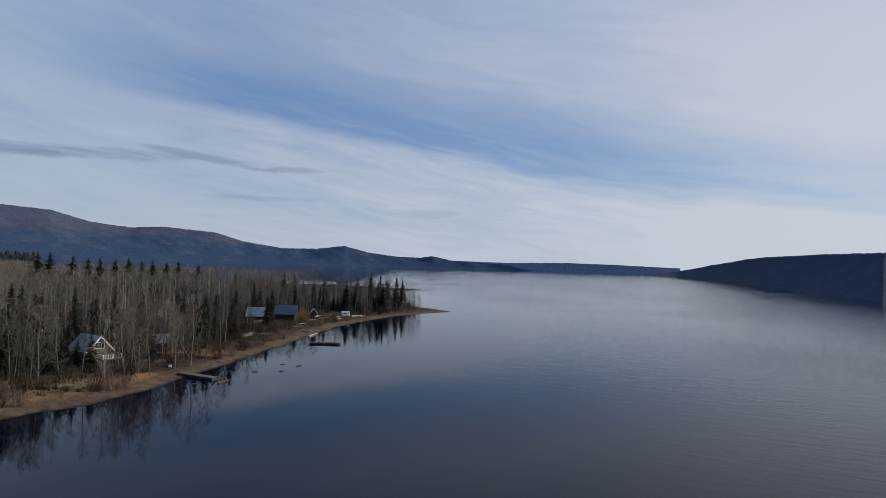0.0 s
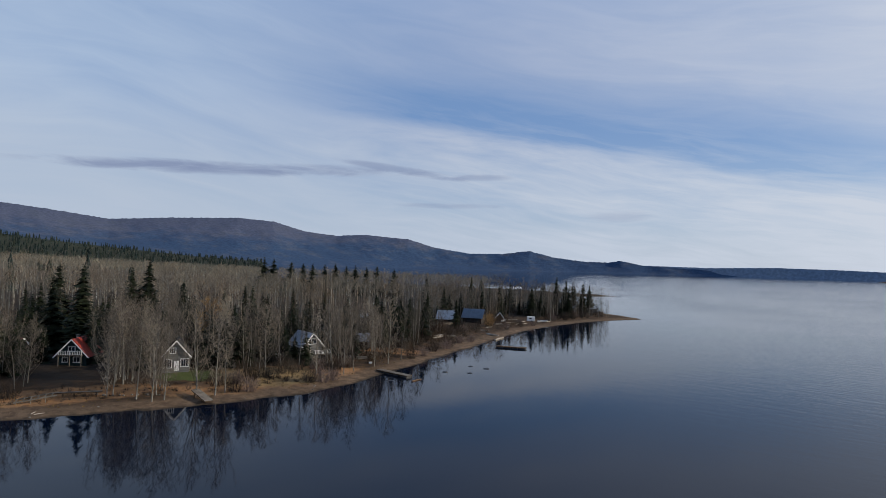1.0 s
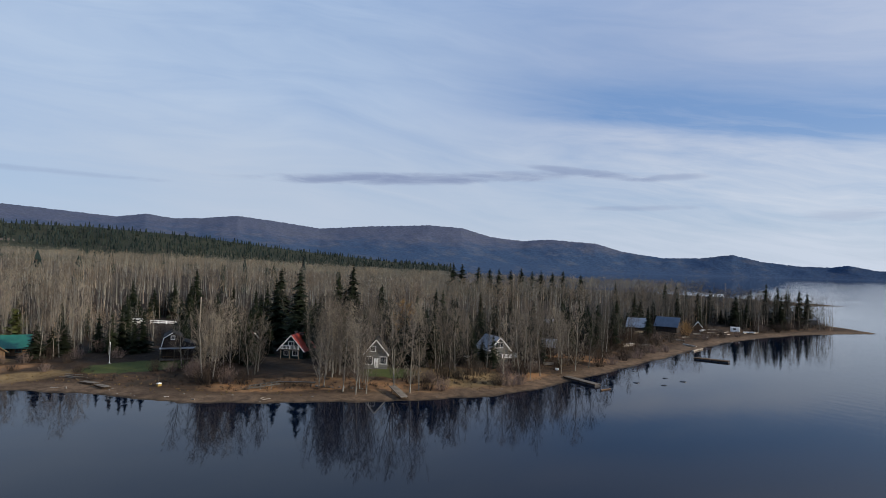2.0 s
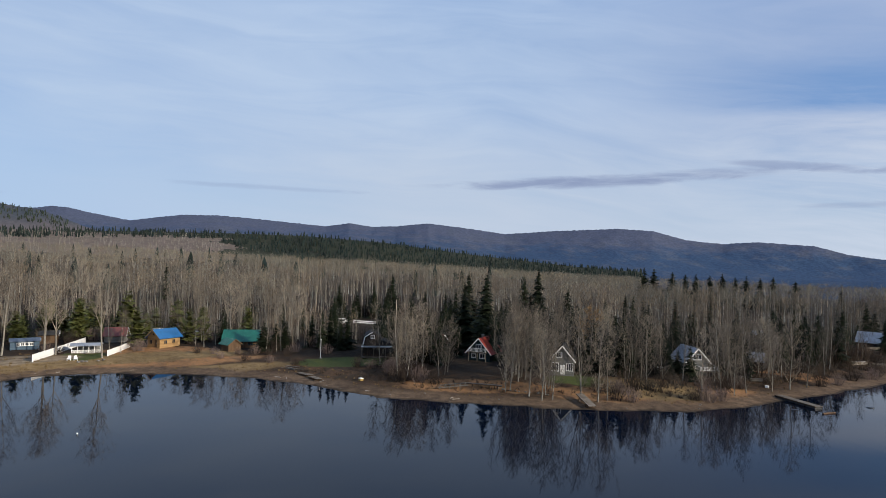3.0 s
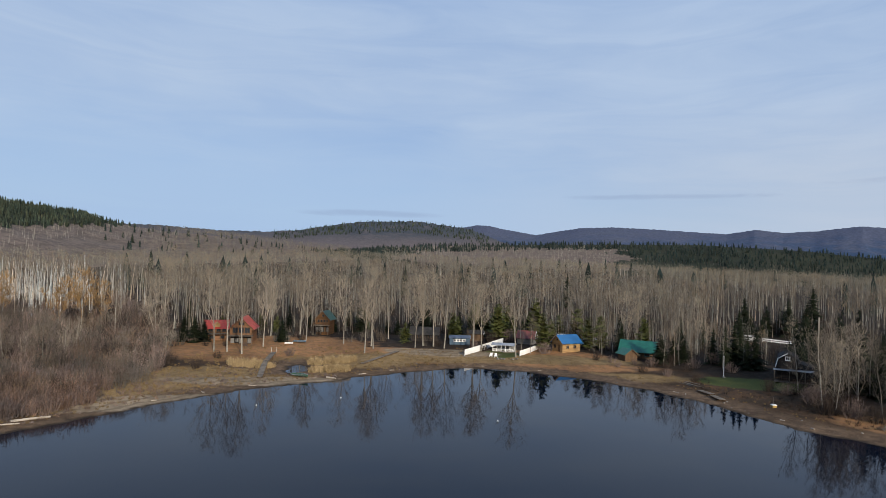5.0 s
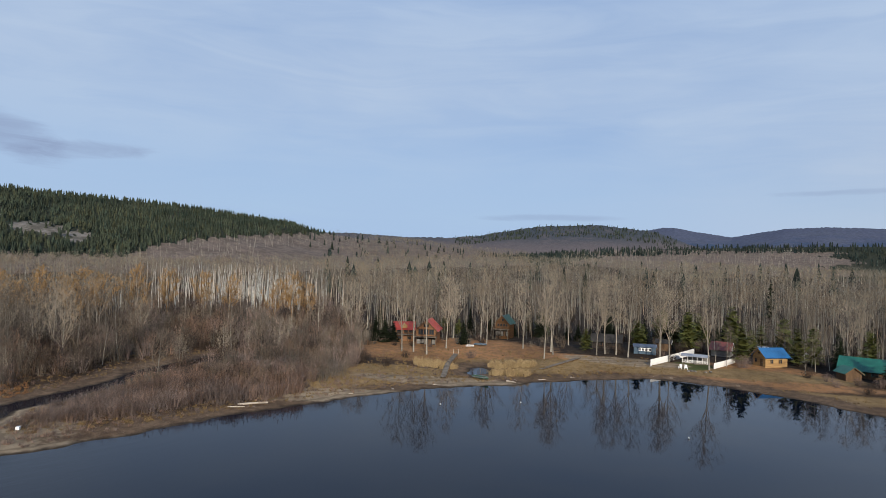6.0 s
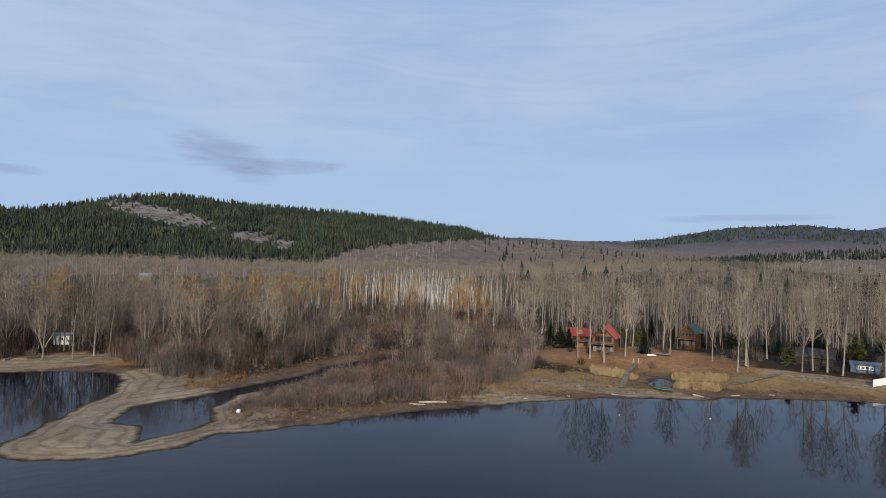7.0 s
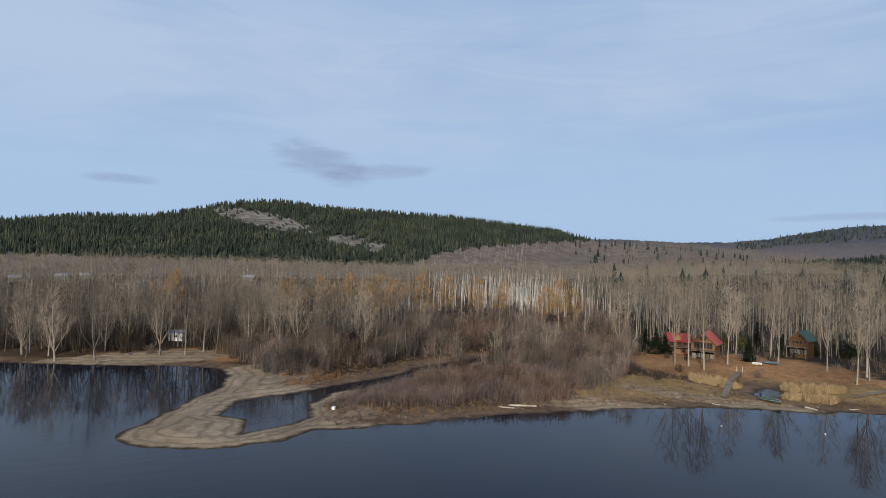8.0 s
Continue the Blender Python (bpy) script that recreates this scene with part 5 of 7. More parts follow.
tagged(orange, "tall orange-leaved bush beside a cabin", "bush").matrix_world = pose(*polar(12.9, 246), spot(*polar(12.9, 246)))

# reeds round the small pond
reed_kinds = [shrub(850 + i, 1.7, 1.3, 60, 0, 0.045) for i in range(4)]
for cx, cy, a, b in ((-141.5, -39.5, 5.5, 3.0), (-149.5, -22.5, 7.0, 2.6), (-138, -21, 4.5, 2.2)):
    g = np.random.default_rng(int(-cx))
    u, w = g.uniform(-1, 1, 130), g.uniform(-1, 1, 130)
    ok = u * u + w * w < 1
    away = math.atan2(cy, cx)
    x = cx + b * u[ok] * math.cos(away) - a * w[ok] * math.sin(away)
    y = cy + b * u[ok] * math.sin(away) + a * w[ok] * math.cos(away)
    stuff("reed_bed", "dry straw-coloured reeds by a small pond", "reeds", reed_kinds, spots_at(x, y, 0.8, 1.15, 4, np.maximum(ground_z(x, y), -0.1)), REED)
tuft_kinds = [shrub(870 + i, 0.5, 0.9, 26, 0, 0.035) for i in range(4)]
x, y, sd = scatter(9000, 85, 142, 100, 175, 3.0, 24, clear=False)
stuff("dry_grass", "tawny dry grass tufts on the shore meadow", "grass", tuft_kinds, spots_at(x[:3200], y[:3200], 0.5, 1.2, 4), REED_DULL)
x, y, sd = scatter(9000, 98, 143, 94, 158, 2.6, 14, clear=False)
stuff("russet_grass", "low russet grass and stalks along the sand", "grass", tuft_kinds, spots_at(x[:1300], y[:1300], 0.4, 1.2, 4), TWIG_RED)
x, y, sd = scatter(9000, 20, 98, 94, 320, 4.5, 13, clear=False)
stuff("beach_weeds", "sparse dry weeds along the upper beach", "grass", tuft_kinds, spots_at(x[:1500], y[:1500], 0.3, 0.9, 4), REED_DULL)
x, y, sd = scatter(2500, 139.2, 144.5, 124, 150, 3.0, 24)
stuff("dry_grass", "russet dry grass behind the sand spit", "grass", tuft_kinds, spots_at(x[:260], y[:260], 0.8, 1.7, 4), RUSSET)

def far_conifer(seed, height, radius, tiers, sides):
    """A distant conifer: stacked ragged skirts of boughs."""
    g = random.Random(seed)
    crown = Soup()
    for k in range(tiers):
        u0, u1 = k / tiers * 0.92 + 0.04, min(1.0, (k + 1.9) / tiers)
        apex = Vector((0, 0, u1 * height))
        ring = []
        for i in range(sides):
            turn = 6.2832 * (i + g.uniform(-0.2, 0.2)) / sides + k * 0.7
            rad = radius * (1 - u0) ** 0.8 * g.uniform(0.7, 1.2) + 0.1
            ring.append(Vector((math.cos(turn) * rad, math.sin(turn) * rad, u0 * height + g.uniform(-0.3, 0.3))))
        for i in range(sides):
            crown.tri(ring[i], ring[(i + 1) % sides], apex)
    return crown.arrays()


# conifers of the hills
hill_kinds = [far_conifer(300 + i, 12.5 - 0.8 * (i % 3), 2.1 + 0.3 * (i % 4), 4, 4) for i in range(8)]


def ridge_trees(ridge, count, az0, az1, s0, s1, lo, hi, keep=None, kinds=6):
    az, s = rng.uniform(az0, az1, count), rng.uniform(s0, s1, count)
    x, y = ridge.place(az, s)
    z = ridge.z(az, s)
    ok = z > 8
    if keep is not None:
        ok &= keep(az, s, np.degrees(np.arctan2(z - EYE_Z, np.hypot(x, y))))
    return spots_at(x[ok], y[ok], lo, hi, kinds, z[ok] - 0.5)


stuff("hill_conifers", "dense dark green conifers covering the hill", "trees", hill_kinds,
      ridge_trees(conifer_hill, 23000, 112, 170, 0.02, 1.02, 0.30, 0.76, lambda az, s, el: ~on_rocks(az, el) & ~on_rocks(az, el + 0.4) & ~in_cut(az, el)), NEEDLE_FAR)
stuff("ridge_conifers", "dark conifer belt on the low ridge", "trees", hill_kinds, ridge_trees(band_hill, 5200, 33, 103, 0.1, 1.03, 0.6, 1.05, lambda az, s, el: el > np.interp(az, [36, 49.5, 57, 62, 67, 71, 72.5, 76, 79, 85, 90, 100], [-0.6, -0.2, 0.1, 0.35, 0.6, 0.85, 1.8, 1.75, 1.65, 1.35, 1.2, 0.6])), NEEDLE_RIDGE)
x, y, sd = scatter(900, 44, 116, 330, 1300, 60, 5000)
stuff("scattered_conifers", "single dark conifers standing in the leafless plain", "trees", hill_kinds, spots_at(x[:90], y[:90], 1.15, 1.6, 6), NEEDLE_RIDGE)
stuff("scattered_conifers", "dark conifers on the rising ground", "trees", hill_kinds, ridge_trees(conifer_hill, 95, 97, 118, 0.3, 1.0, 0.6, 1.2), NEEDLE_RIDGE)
snag_kinds = [bare_tree(900 + i, 9.5, 0.17, 0.5, 0.8, 4, 1, 0, 0.1, 3)[0] for i in range(4)]
stuff("standing_snags", "pale dead trunks left standing on the cut slope", "trees", snag_kinds, ridge_trees(conifer_hill, 1500, 112, 133, 0.05, 0.98, 0.5, 1.1, lambda az, s, el: in_cut(az, el) & ((el > 1.2) | (az > 122)), 4), BARK_PALE)
far_snags = [bare_tree(910 + i, 11.0, 0.24, 0.5, 1.2, 5, 1, 0, 0.1, 3)[0] for i in range(4)]
stuff("standing_snags", "pale leafless trunks on the low ridge", "trees", far_snags, ridge_trees(band_hill, 900, 72, 94, 0.2, 0.9, 0.7, 1.1, None, 4), BARK_PALE)
stuff("range_conifers", "conifers along the dry hill's crest", "trees", hill_kinds, ridge_trees(mid_range, 700, 84, 104, 0.7, 1.0, 0.9, 1.5), NEEDLE_FAR)
wooded = ridge_trees(conifer_hill, 4200, 97, 120, 0.0, 1.03, 0.7, 1.0, lambda az, s, el: in_cut(az, el) & ((az < 113) | (az - 110 < 6 * np.random.default_rng(3).uniform(0, 1, len(az)))), 7)
stuff("distant_aspen_twigs", "leafless woods on the rising ground below the cut", "trees", [k[1] for k in plain], wooded, TWIG_FAR)
wooded = ridge_trees(band_hill, 1900, 33, 103, 0.0, 0.95, 0.7, 1.0, lambda az, s, el: el < np.interp(az, [36, 49.5, 57, 62, 67, 71, 72.5, 76, 79, 85, 90, 100], [0.2, 0.25, 0.25, 0.35, 0.6, 0.85, 1.8, 1.75, 1.65, 1.35, 1.2, 0.6]), 7)
stuff("distant_aspen_twigs", "leafless woods below the dark conifer ridge", "trees", [k[1] for k in plain], wooded, TWIG_FAR)
# ---- buildings ----
def facing(x, y, turn, lift=0.0):
    """Pose on the ground whose front (local -y) looks back at the lake's middle, turned by some degrees."""
    return pose(x, y, spot(x, y, lift), 0, 0, math.degrees(math.atan2(-x, y)) + turn)


def window(parent, x, y, z, w, h, axis="y", sign=-1, trim=WHITE_PAINT, bars=1):
    """A window with casing, sill, mullions and glass, set on a wall that looks along an axis."""
    def put(b, cx, cz, sx, sz, depth, off):
        if axis == "y":
            b.box(x + cx, y + sign * off, z + cz, sx, depth, sz)
        else:
            b.box(x + sign * off, y + cx, z + cz, depth, sx, sz)
    casing = Build()
    t = 0.15
    put(casing, -w / 2, 0, t, h + t, 0.08, 0.03)
    put(casing, w / 2, 0, t, h + t, 0.08, 0.03)
    put(casing, 0, h / 2, w - t, t, 0.08, 0.03)
    put(casing, 0, -h / 2, w + 0.2, t, 0.14, 0.05)
    for i in range(bars):
        put(casing, -w / 2 + w * (i + 1) / (bars + 1), 0, 0.06, h - t, 0.05, 0.025)
    ob = part("window", casing, trim, parent)
    pane = Build()
    put(pane, 0, 0, w - t, h - t, 0.02, 0.012)
    part("pane", pane, GLASS, ob)
    return ob


def roof_slab(parent, w, d, eave, ridge, over, mat, thick=0.14, side=1, ribs=True, y_shift=0.0, name="roof"):
    """One slope of a gable roof whose ridge runs front to back."""
    run, rise = w / 2, ridge - eave
    k = over / run
    b = Build()
    x0, z0 = side * (run + over), eave - rise * k
    n = Vector((side * rise, 0, run)).normalized() * thick
    for y0, y1 in ((-d / 2 - over + y_shift, d / 2 + over + y_shift),):
        v = [(x0, y0, z0), (0, y0, ridge), (0, y1, ridge), (x0, y1, z0)]
        v += [(p[0] + n.x, p[1], p[2] + n.z) for p in v]
        b.face_set(v, [(0, 1, 2, 3), (7, 6, 5, 4), (0, 4, 5, 1), (1, 5, 6, 2), (2, 6, 7, 3), (3, 7, 4, 0)])
    ob = part(name, b, mat, parent)
    if ribs:
        rib = Build()
        count = int((d + 2 * over) / 0.9)
        for i in range(count + 1):
            yy = -d / 2 - over + y_shift + (d + 2 * over) * i / count
            a = Vector((x0, yy, z0)) + n * 1.1
            c = Vector((0, yy, ridge)) + n * 1.1
            rib.beam(a, c, 0.05, 0.05)
        part("roof_rib", rib, mat, ob)
    return ob


def gable_house(name, label, x, y, turn, w, d, eave, ridge, wall, roof, over=0.5, trim=WHITE_PAINT, windows=(), sides=(), door=None, deck=None, chimney=None, fascia=True, lift=0.0, group="", ribs=True):
    """A house with its gable to the front. windows: x, z, w, h, bars on the gable; sides: y, z, w, h, which side."""
    house = new(name)
    tagged(house, label, "house", group)
    house.matrix_world = facing(x, y, turn, lift)
    k = (ridge - eave) / (w / 2)
    part("wall", Build().prism([(-w / 2, -1.2), (w / 2, -1.2), (w / 2, eave), (0, ridge), (-w / 2, eave)], -d / 2, d / 2), wall, house)
    for side in (-1, 1):
        roof_slab(house, w, d, eave, ridge, over, roof, side=side, ribs=ribs)
        if fascia:
            b = Build()
            b.beam((side * (w / 2 + over), -d / 2 - over - 0.02, eave - k * over), (0, -d / 2 - over - 0.02, ridge + 0.02), 0.05, 0.26)
            part("barge_board", b, trim, house)
    for wx, wz, ww, wh, bars in windows:
        window(house, wx, -d / 2, wz, ww, wh, bars=bars, trim=trim)
    for wy, wz, ww, wh, sgn in sides:
        window(house, sgn * w / 2, wy, wz, ww, wh, axis="x", sign=sgn, trim=trim)
    if door:
        b = Build().box(door[0], -d / 2 - 0.04, door[1] + 1.0, 0.95, 0.07, 2.05)
        leaf = part("door", b, door[2] if len(door) > 2 else BROWN_WALL, house)
        part("door_handle", Build().box(door[0] + 0.35, -d / 2 - 0.1, door[1] + 1.0, 0.05, 0.08, 0.14), GREY_ROOF, leaf)
    if deck:
        dx, dz, dw, dd, rail = deck
        veranda(house, dx, -d / 2 - dd / 2, dz, dw, dd, rail)
    if chimney:
        b = Build().box(chimney[0], chimney[1], chimney[2], 0.6, 0.6, chimney[3])
        b.box(chimney[0], chimney[1], chimney[2] + chimney[3] / 2 + 0.05, 0.75, 0.75, 0.12)
        part("chimney", b, STONE, house)
    return house


def veranda(house, cx, cy, z, w, d, rail=WHITE_PAINT, roofed=False):
    b = Build()
    boards = max(3, int(d / 0.3))
    for i in range(boards):
        b.box(cx, cy - d / 2 + d * (i + 0.5) / boards, z, w, d / boards - 0.02, 0.06)
    b.box(cx, cy, z - 0.12, w - 0.1, d - 0.1, 0.16)
    deck = part("deck", b, PLANK, house)
    posts = [(cx - w / 2 + 0.08, cy - d / 2 + 0.08), (cx + w / 2 - 0.08, cy - d / 2 + 0.08), (cx, cy - d / 2 + 0.08)]
    for px, py in posts:
        part("post", Build().box(px, py, (z - 1.2) / 2, 0.15, 0.15, z + 1.2), PLANK, deck)
    if rail:
        b = Build()
        yy = cy - d / 2 + 0.05
        b.box(cx, yy, z + 0.95, w, 0.08, 0.07)
        b.box(cx, yy, z + 0.15, w, 0.06, 0.06)
        for sgn in (-1, 1):
            b.box(cx + sgn * (w / 2 - 0.04), cy, z + 0.95, 0.08, d - 0.1, 0.07)
        for i in range(int(w / 0.35)):
            b.box(cx - w / 2 + 0.17 + i * 0.35, yy, z + 0.55, 0.1, 0.04, 0.8)
        for px, py in posts:
            b.box(px, py, z + 0.5, 0.11, 0.11, 1.0)
        part("railing", b, rail, deck)
    return deck


gable_house("lake_cabin", "dark teal cabin with bright red metal roof and white trim", -113.0, 101.4, -21, 6.0, 7.5, 2.5, 5.8, TEAL_WALL, RED_ROOF, 0.65,
            windows=[(-0.1, 3.7, 1.4, 1.1, 1), (-1.4, 1.3, 1.1, 1.1, 1), (1.0, 1.3, 1.4, 1.2, 1)], deck=(0, 2.4, 4.8, 1.3, WHITE_PAINT), chimney=(-1.0, 1.6, 5.4, 1.5)).scale = (0.94, 0.94, 0.94)
gable_house("lake_cabin", "grey cabin with steep gable and white-framed windows", -91.0, 105.5, -3, 5.0, 7, 3.3, 6.2, GREY_WALL, DARK_ROOF, 0.4,
            windows=[(-0.7, 4.2, 1.2, 1.1, 2), (-1.5, 1.6, 1.4, 1.8, 2), (1.6, 1.7, 1.4, 1.6, 2)], door=(0.1, 0.1, WHITE_PAINT))
gable_house("lake_cabin", "chalet with pale grey metal roof, white trim and deck", -77.0, 133.8, 27, 5.0, 7.2, 3.2, 5.9, GREY_WALL, GREY_ROOF, 0.6,
            windows=[(0, 4.0, 2.0, 1.3, 2), (-1.1, 1.7, 1.3, 1.4, 1)], deck=(1.8, 1.1, 4.2, 2.2, WHITE_PAINT))
gable_house("shed", "dark shed with pale grey metal roof among trees", -73, 154, 80, 5, 7.5, 2.2, 3.9, DARK_WALL, GREY_ROOF, 0.4, trim=DARK_WALL)
gable_house("shed", "half-hidden shed with dull grey-green roof", -89.5, 192, 80, 4, 5, 4.6, 5.6, DARK_WALL, GREY_ROOF, 0.3, trim=DARK_WALL, ribs=False)
gable_house("lake_cabin", "dark cabin with grey metal roof near the beach", -71, 234, 78, 6.5, 6.5, 2.4, 5.2, DARK_WALL, GREY_ROOF, 0.6, trim=DARK_WALL, sides=[(-1.6, 1.4, 1.2, 1.1, -1), (1.6, 1.4, 1.2, 1.1, -1)])
gable_house("lake_cabin", "dark cabin with blue-grey roof near the beach", -63, 247, 74, 6.5, 8, 2.4, 5.4, DARK_WALL, SLATE_ROOF, 0.6, trim=DARK_WALL, sides=[(-2.4, 1.4, 1.2, 1.1, -1), (1.5, 1.4, 1.6, 1.3, -1)])
gable_house("boat_shed", "small dark boat shed with white trim", -55.5, 262, 5, 3.0, 4.2, 1.7, 3.6, BROWN_WALL, DARK_ROOF, 0.35)
gable_house("lake_cabin", "low grey cabin on the wooded point", -24.5, 343, 86, 5, 13, 2.4, 3.4, GREY_WALL, GREY_ROOF, 0.4, ribs=False, trim=GREY_WALL, sides=[(-3, 1.3, 1.2, 1.0, -1), (2, 1.3, 1.2, 1.0, -1)])
gable_house("distant_cabin", "distant cabin with white roof between the trees", -85, 467, 86, 5, 6, 6.6, 8.2, GREY_WALL, WHITE_PAINT, 0.3, ribs=False, trim=GREY_WALL)
gable_house("small_house", "small red-roofed house behind the trees", -127, 97, 45, 4.2, 5.5, 2.6, 4.9, DARK_WALL, RUST_ROOF, 0.4)
gable_house("beach_house", "low house with wide green metal roof", -162, 58, 82, 7, 9.5, 2.3, 4.9, BROWN_WALL, GREEN_ROOF, 0.8, trim=DARKGREEN_ROOF, sides=[(-3, 1.3, 1.4, 1.2, -1), (-0.5, 1.3, 1.0, 1.1, -1)]).scale = (0.86, 0.86, 0.86)
gable_house("porch_cabin", "brown porch gable with green metal roof", -157.5, 53.5, 30, 4.0, 4.5, 2.0, 3.4, BROWN_WALL, GREEN_ROOF, 0.5, trim=BROWN_WALL, door=(0.4, 0.0)).scale = (0.85, 0.85, 0.85)
gable_house("beach_house", "small tan cabin with blue metal roof", -171, 40.5, -50, 5.0, 7, 2.9, 4.9, TAN_WALL, BLUE_ROOF, 0.6, trim=TAN_WALL,
            windows=[(-1.1, 1.4, 1.1, 1.2, 1), (0, 3.6, 0.8, 0.7, 0)], door=(1.0, 0.0), sides=[(-1.5, 1.4, 1.1, 1.1, 1), (1.3, 1.4, 1.1, 1.1, 1)]).scale = (0.9, 0.9, 0.9)
gable_house("guest_cabin", "low slate-blue cabin with a row of white windows", -180, 10.8, 92, 4.0, 7.4, 2.4, 3.1, BLUE_WALL, SLATE_ROOF, 0.3, sides=[(-1.6, 1.5, 0.9, 0.9, -1), (-0.5, 1.5, 0.9, 0.9, -1), (0.6, 1.5, 0.9, 0.9, -1), (1.7, 1.5, 0.9, 0.9, -1)]).scale = (0.8, 0.8, 0.8)
gable_house("garden_shed", "small brown shed with pale roof trim", -188, 16.5, 85, 3, 4, 2.2, 3.0, BROWN_WALL, DARK_ROOF, 0.3)
gable_house("beach_house", "house with weathered red roof behind a white fence", -184, 31.5, 78, 5, 6.2, 2.5, 4.8, GREY_WALL, RUST_ROOF, 0.5).scale = (0.8, 0.8, 0.8)


def garden_pavilion(x, y, turn):
    """Open porch house: shallow roof on white posts, balustrade, plain back wall."""
    top = new("garden_pavilion")
    tagged(top, "low open-sided white pavilion with pale roof on a lawn", "pavilion")
    top.matrix_world = facing(x, y, turn)
    w, d = 7.2, 3.4
    part("deck", Build().box(0, 0, -0.1, w, d, 0.5), PLANK, top)
    part("back_wall", Build().box(0.6, d / 2 - 0.1, 1.2, w - 1.4, 0.15, 2.1), GREY_WALL, top)
    for sgn in (-1, 1):
        b = Build().face_set([(-w / 2 - 0.4, sgn * (d / 2 + 0.4), 2.25), (w / 2 + 0.4, sgn * (d / 2 + 0.4), 2.25), (w / 2 + 0.4, 0, 2.85), (-w / 2 - 0.4, 0, 2.85),
                              (-w / 2 - 0.4, sgn * (d / 2 + 0.4), 2.37), (w / 2 + 0.4, sgn * (d / 2 + 0.4), 2.37), (w / 2 + 0.4, 0, 2.97), (-w / 2 - 0.4, 0, 2.97)],
                             [(0, 1, 2, 3), (7, 6, 5, 4), (0, 4, 5, 1), (1, 5, 6, 2), (2, 6, 7, 3), (3, 7, 4, 0)])
        part("roof", b, GREY_ROOF, top)
    for i in range(6):
        part("post", Build().box(-w / 2 + 0.1 + (w - 0.2) * i / 5, -d / 2 + 0.1, 1.2, 0.14, 0.14, 2.2), WHITE_PAINT, top)
    b = Build().box(0, -d / 2 + 0.1, 0.98, w, 0.08, 0.08)
    b.box(0, -d / 2 + 0.1, 0.28, w, 0.06, 0.06)
    for i in range(30):
        b.box(-w / 2 + 0.12 + i * (w - 0.24) / 29, -d / 2 + 0.1, 0.62, 0.09, 0.04, 0.7)
    part("railing", b, WHITE_PAINT, top)
    b = Build().box(0, -d / 2 - 0.42, 2.3, w + 0.8, 0.05, 0.2)
    part("eave_board", b, GREY_ROOF, top)
    return top


garden_pavilion(-169.0, 22.6, -6).scale = (0.85, 0.85, 0.8)
gable_house("dark_cabin", "low dark brown cabin half hidden under tall trees", -186.5, 0.5, 85, 4.5, 8.0, 2.2, 3.9, DARK_WALL, DARK_ROOF, 0.6, trim=BROWN_WALL, sides=[(-2.0, 1.3, 1.2, 0.9, -1), (1.5, 1.3, 1.0, 0.9, -1)])
def lower_storey(house, w, d, z1, panel):
    """Walk-out storey: dark sheet for the shade behind posts, pale panels and a door."""
    y = -d / 2 - 0.05
    # Flat dark sheet before the wall, added as the shade under the deck.
    part("shade_panel", Build().box(0, y, z1 / 2 - 0.3, w - 0.3, 0.08, z1 - 0.2), DARK_WALL, house)
    count = 5
    for i in range(count):
        cx = -w / 2 + w * (i + 0.5) / count
        if i == 3:
            part("door", Build().box(cx, y - 0.06, 0.75, w / count - 0.25, 0.06, 1.9), BROWN_WALL, house)
        else:
            part("panel", Build().box(cx, y - 0.06, 0.95 if i % 2 else 0.8, w / count - 0.2, 0.06, 1.2 if i % 2 else 1.6), panel, house)


def log_ends(house, w, d, z0, z1, mat):
    """Crossed log ends that stand out at the front corners."""
    for side in (-1, 1):
        b = Build()
        count = int((z1 - z0) / 0.36)
        for i in range(count):
            b.tube([(side * (w / 2 + 0.06), -d / 2 - 0.30, z0 + 0.36 * (i + 0.5)), (side * (w / 2 + 0.06), -d / 2 + 0.2, z0 + 0.36 * (i + 0.5))], [0.16, 0.16], 6)
        part("log_ends", b, mat, house)


green_house = gable_house("log_house", "tall dark log house with green roof among trees", -196.5, -31.6, -18, 5.0, 6.5, 4.9, 7.6, DARK_LOG, DARKGREEN_ROOF, 0.6, trim=BROWN_WALL, lift=1.0,
                          windows=[(-1.5, 4.0, 0.8, 1.0, 0), (-0.4, 4.0, 0.8, 1.0, 0), (0.7, 4.0, 0.8, 1.0, 0), (1.7, 4.0, 0.6, 1.0, 0), (0.2, 6.0, 0.8, 0.9, 0)], deck=(0, 2.6, 5.8, 2.2, BROWN_WALL))
lower_storey(green_house, 5.0, 6.5, 2.5, GREY_WALL)
log_ends(green_house, 5.0, 6.5, 2.6, 4.9, DARK_LOG)
green_house.scale = (0.86, 0.86, 0.84)
red_house = gable_house("log_house", "honey-coloured log house with red metal roof and deck", -174.5, -51.0, -10, 6.2, 9, 5.0, 8.2, LOG_WALL, RED_ROOF, 0.7, trim=BROWN_WALL,
                        windows=[(-1.75, 4.1, 1.5, 1.9, 1), (0.0, 4.1, 1.5, 1.9, 1), (1.75, 4.1, 1.5, 1.9, 1), (0, 6.4, 1.6, 1.1, 1)], deck=(0, 2.7, 7.4, 2.6, BROWN_WALL), chimney=(-3.6, 0.4, 6.2, 5.6))
lower_storey(red_house, 6.2, 9, 2.6, GREY_WALL)
log_ends(red_house, 6.2, 9, 2.7, 5.0, LOG_WALL)
part("collar_beam", Build().box(0, -5.2, 6.9, 2.6, 0.2, 0.22), BROWN_WALL, red_house)
red_house.scale = (0.92, 0.92, 0.84)
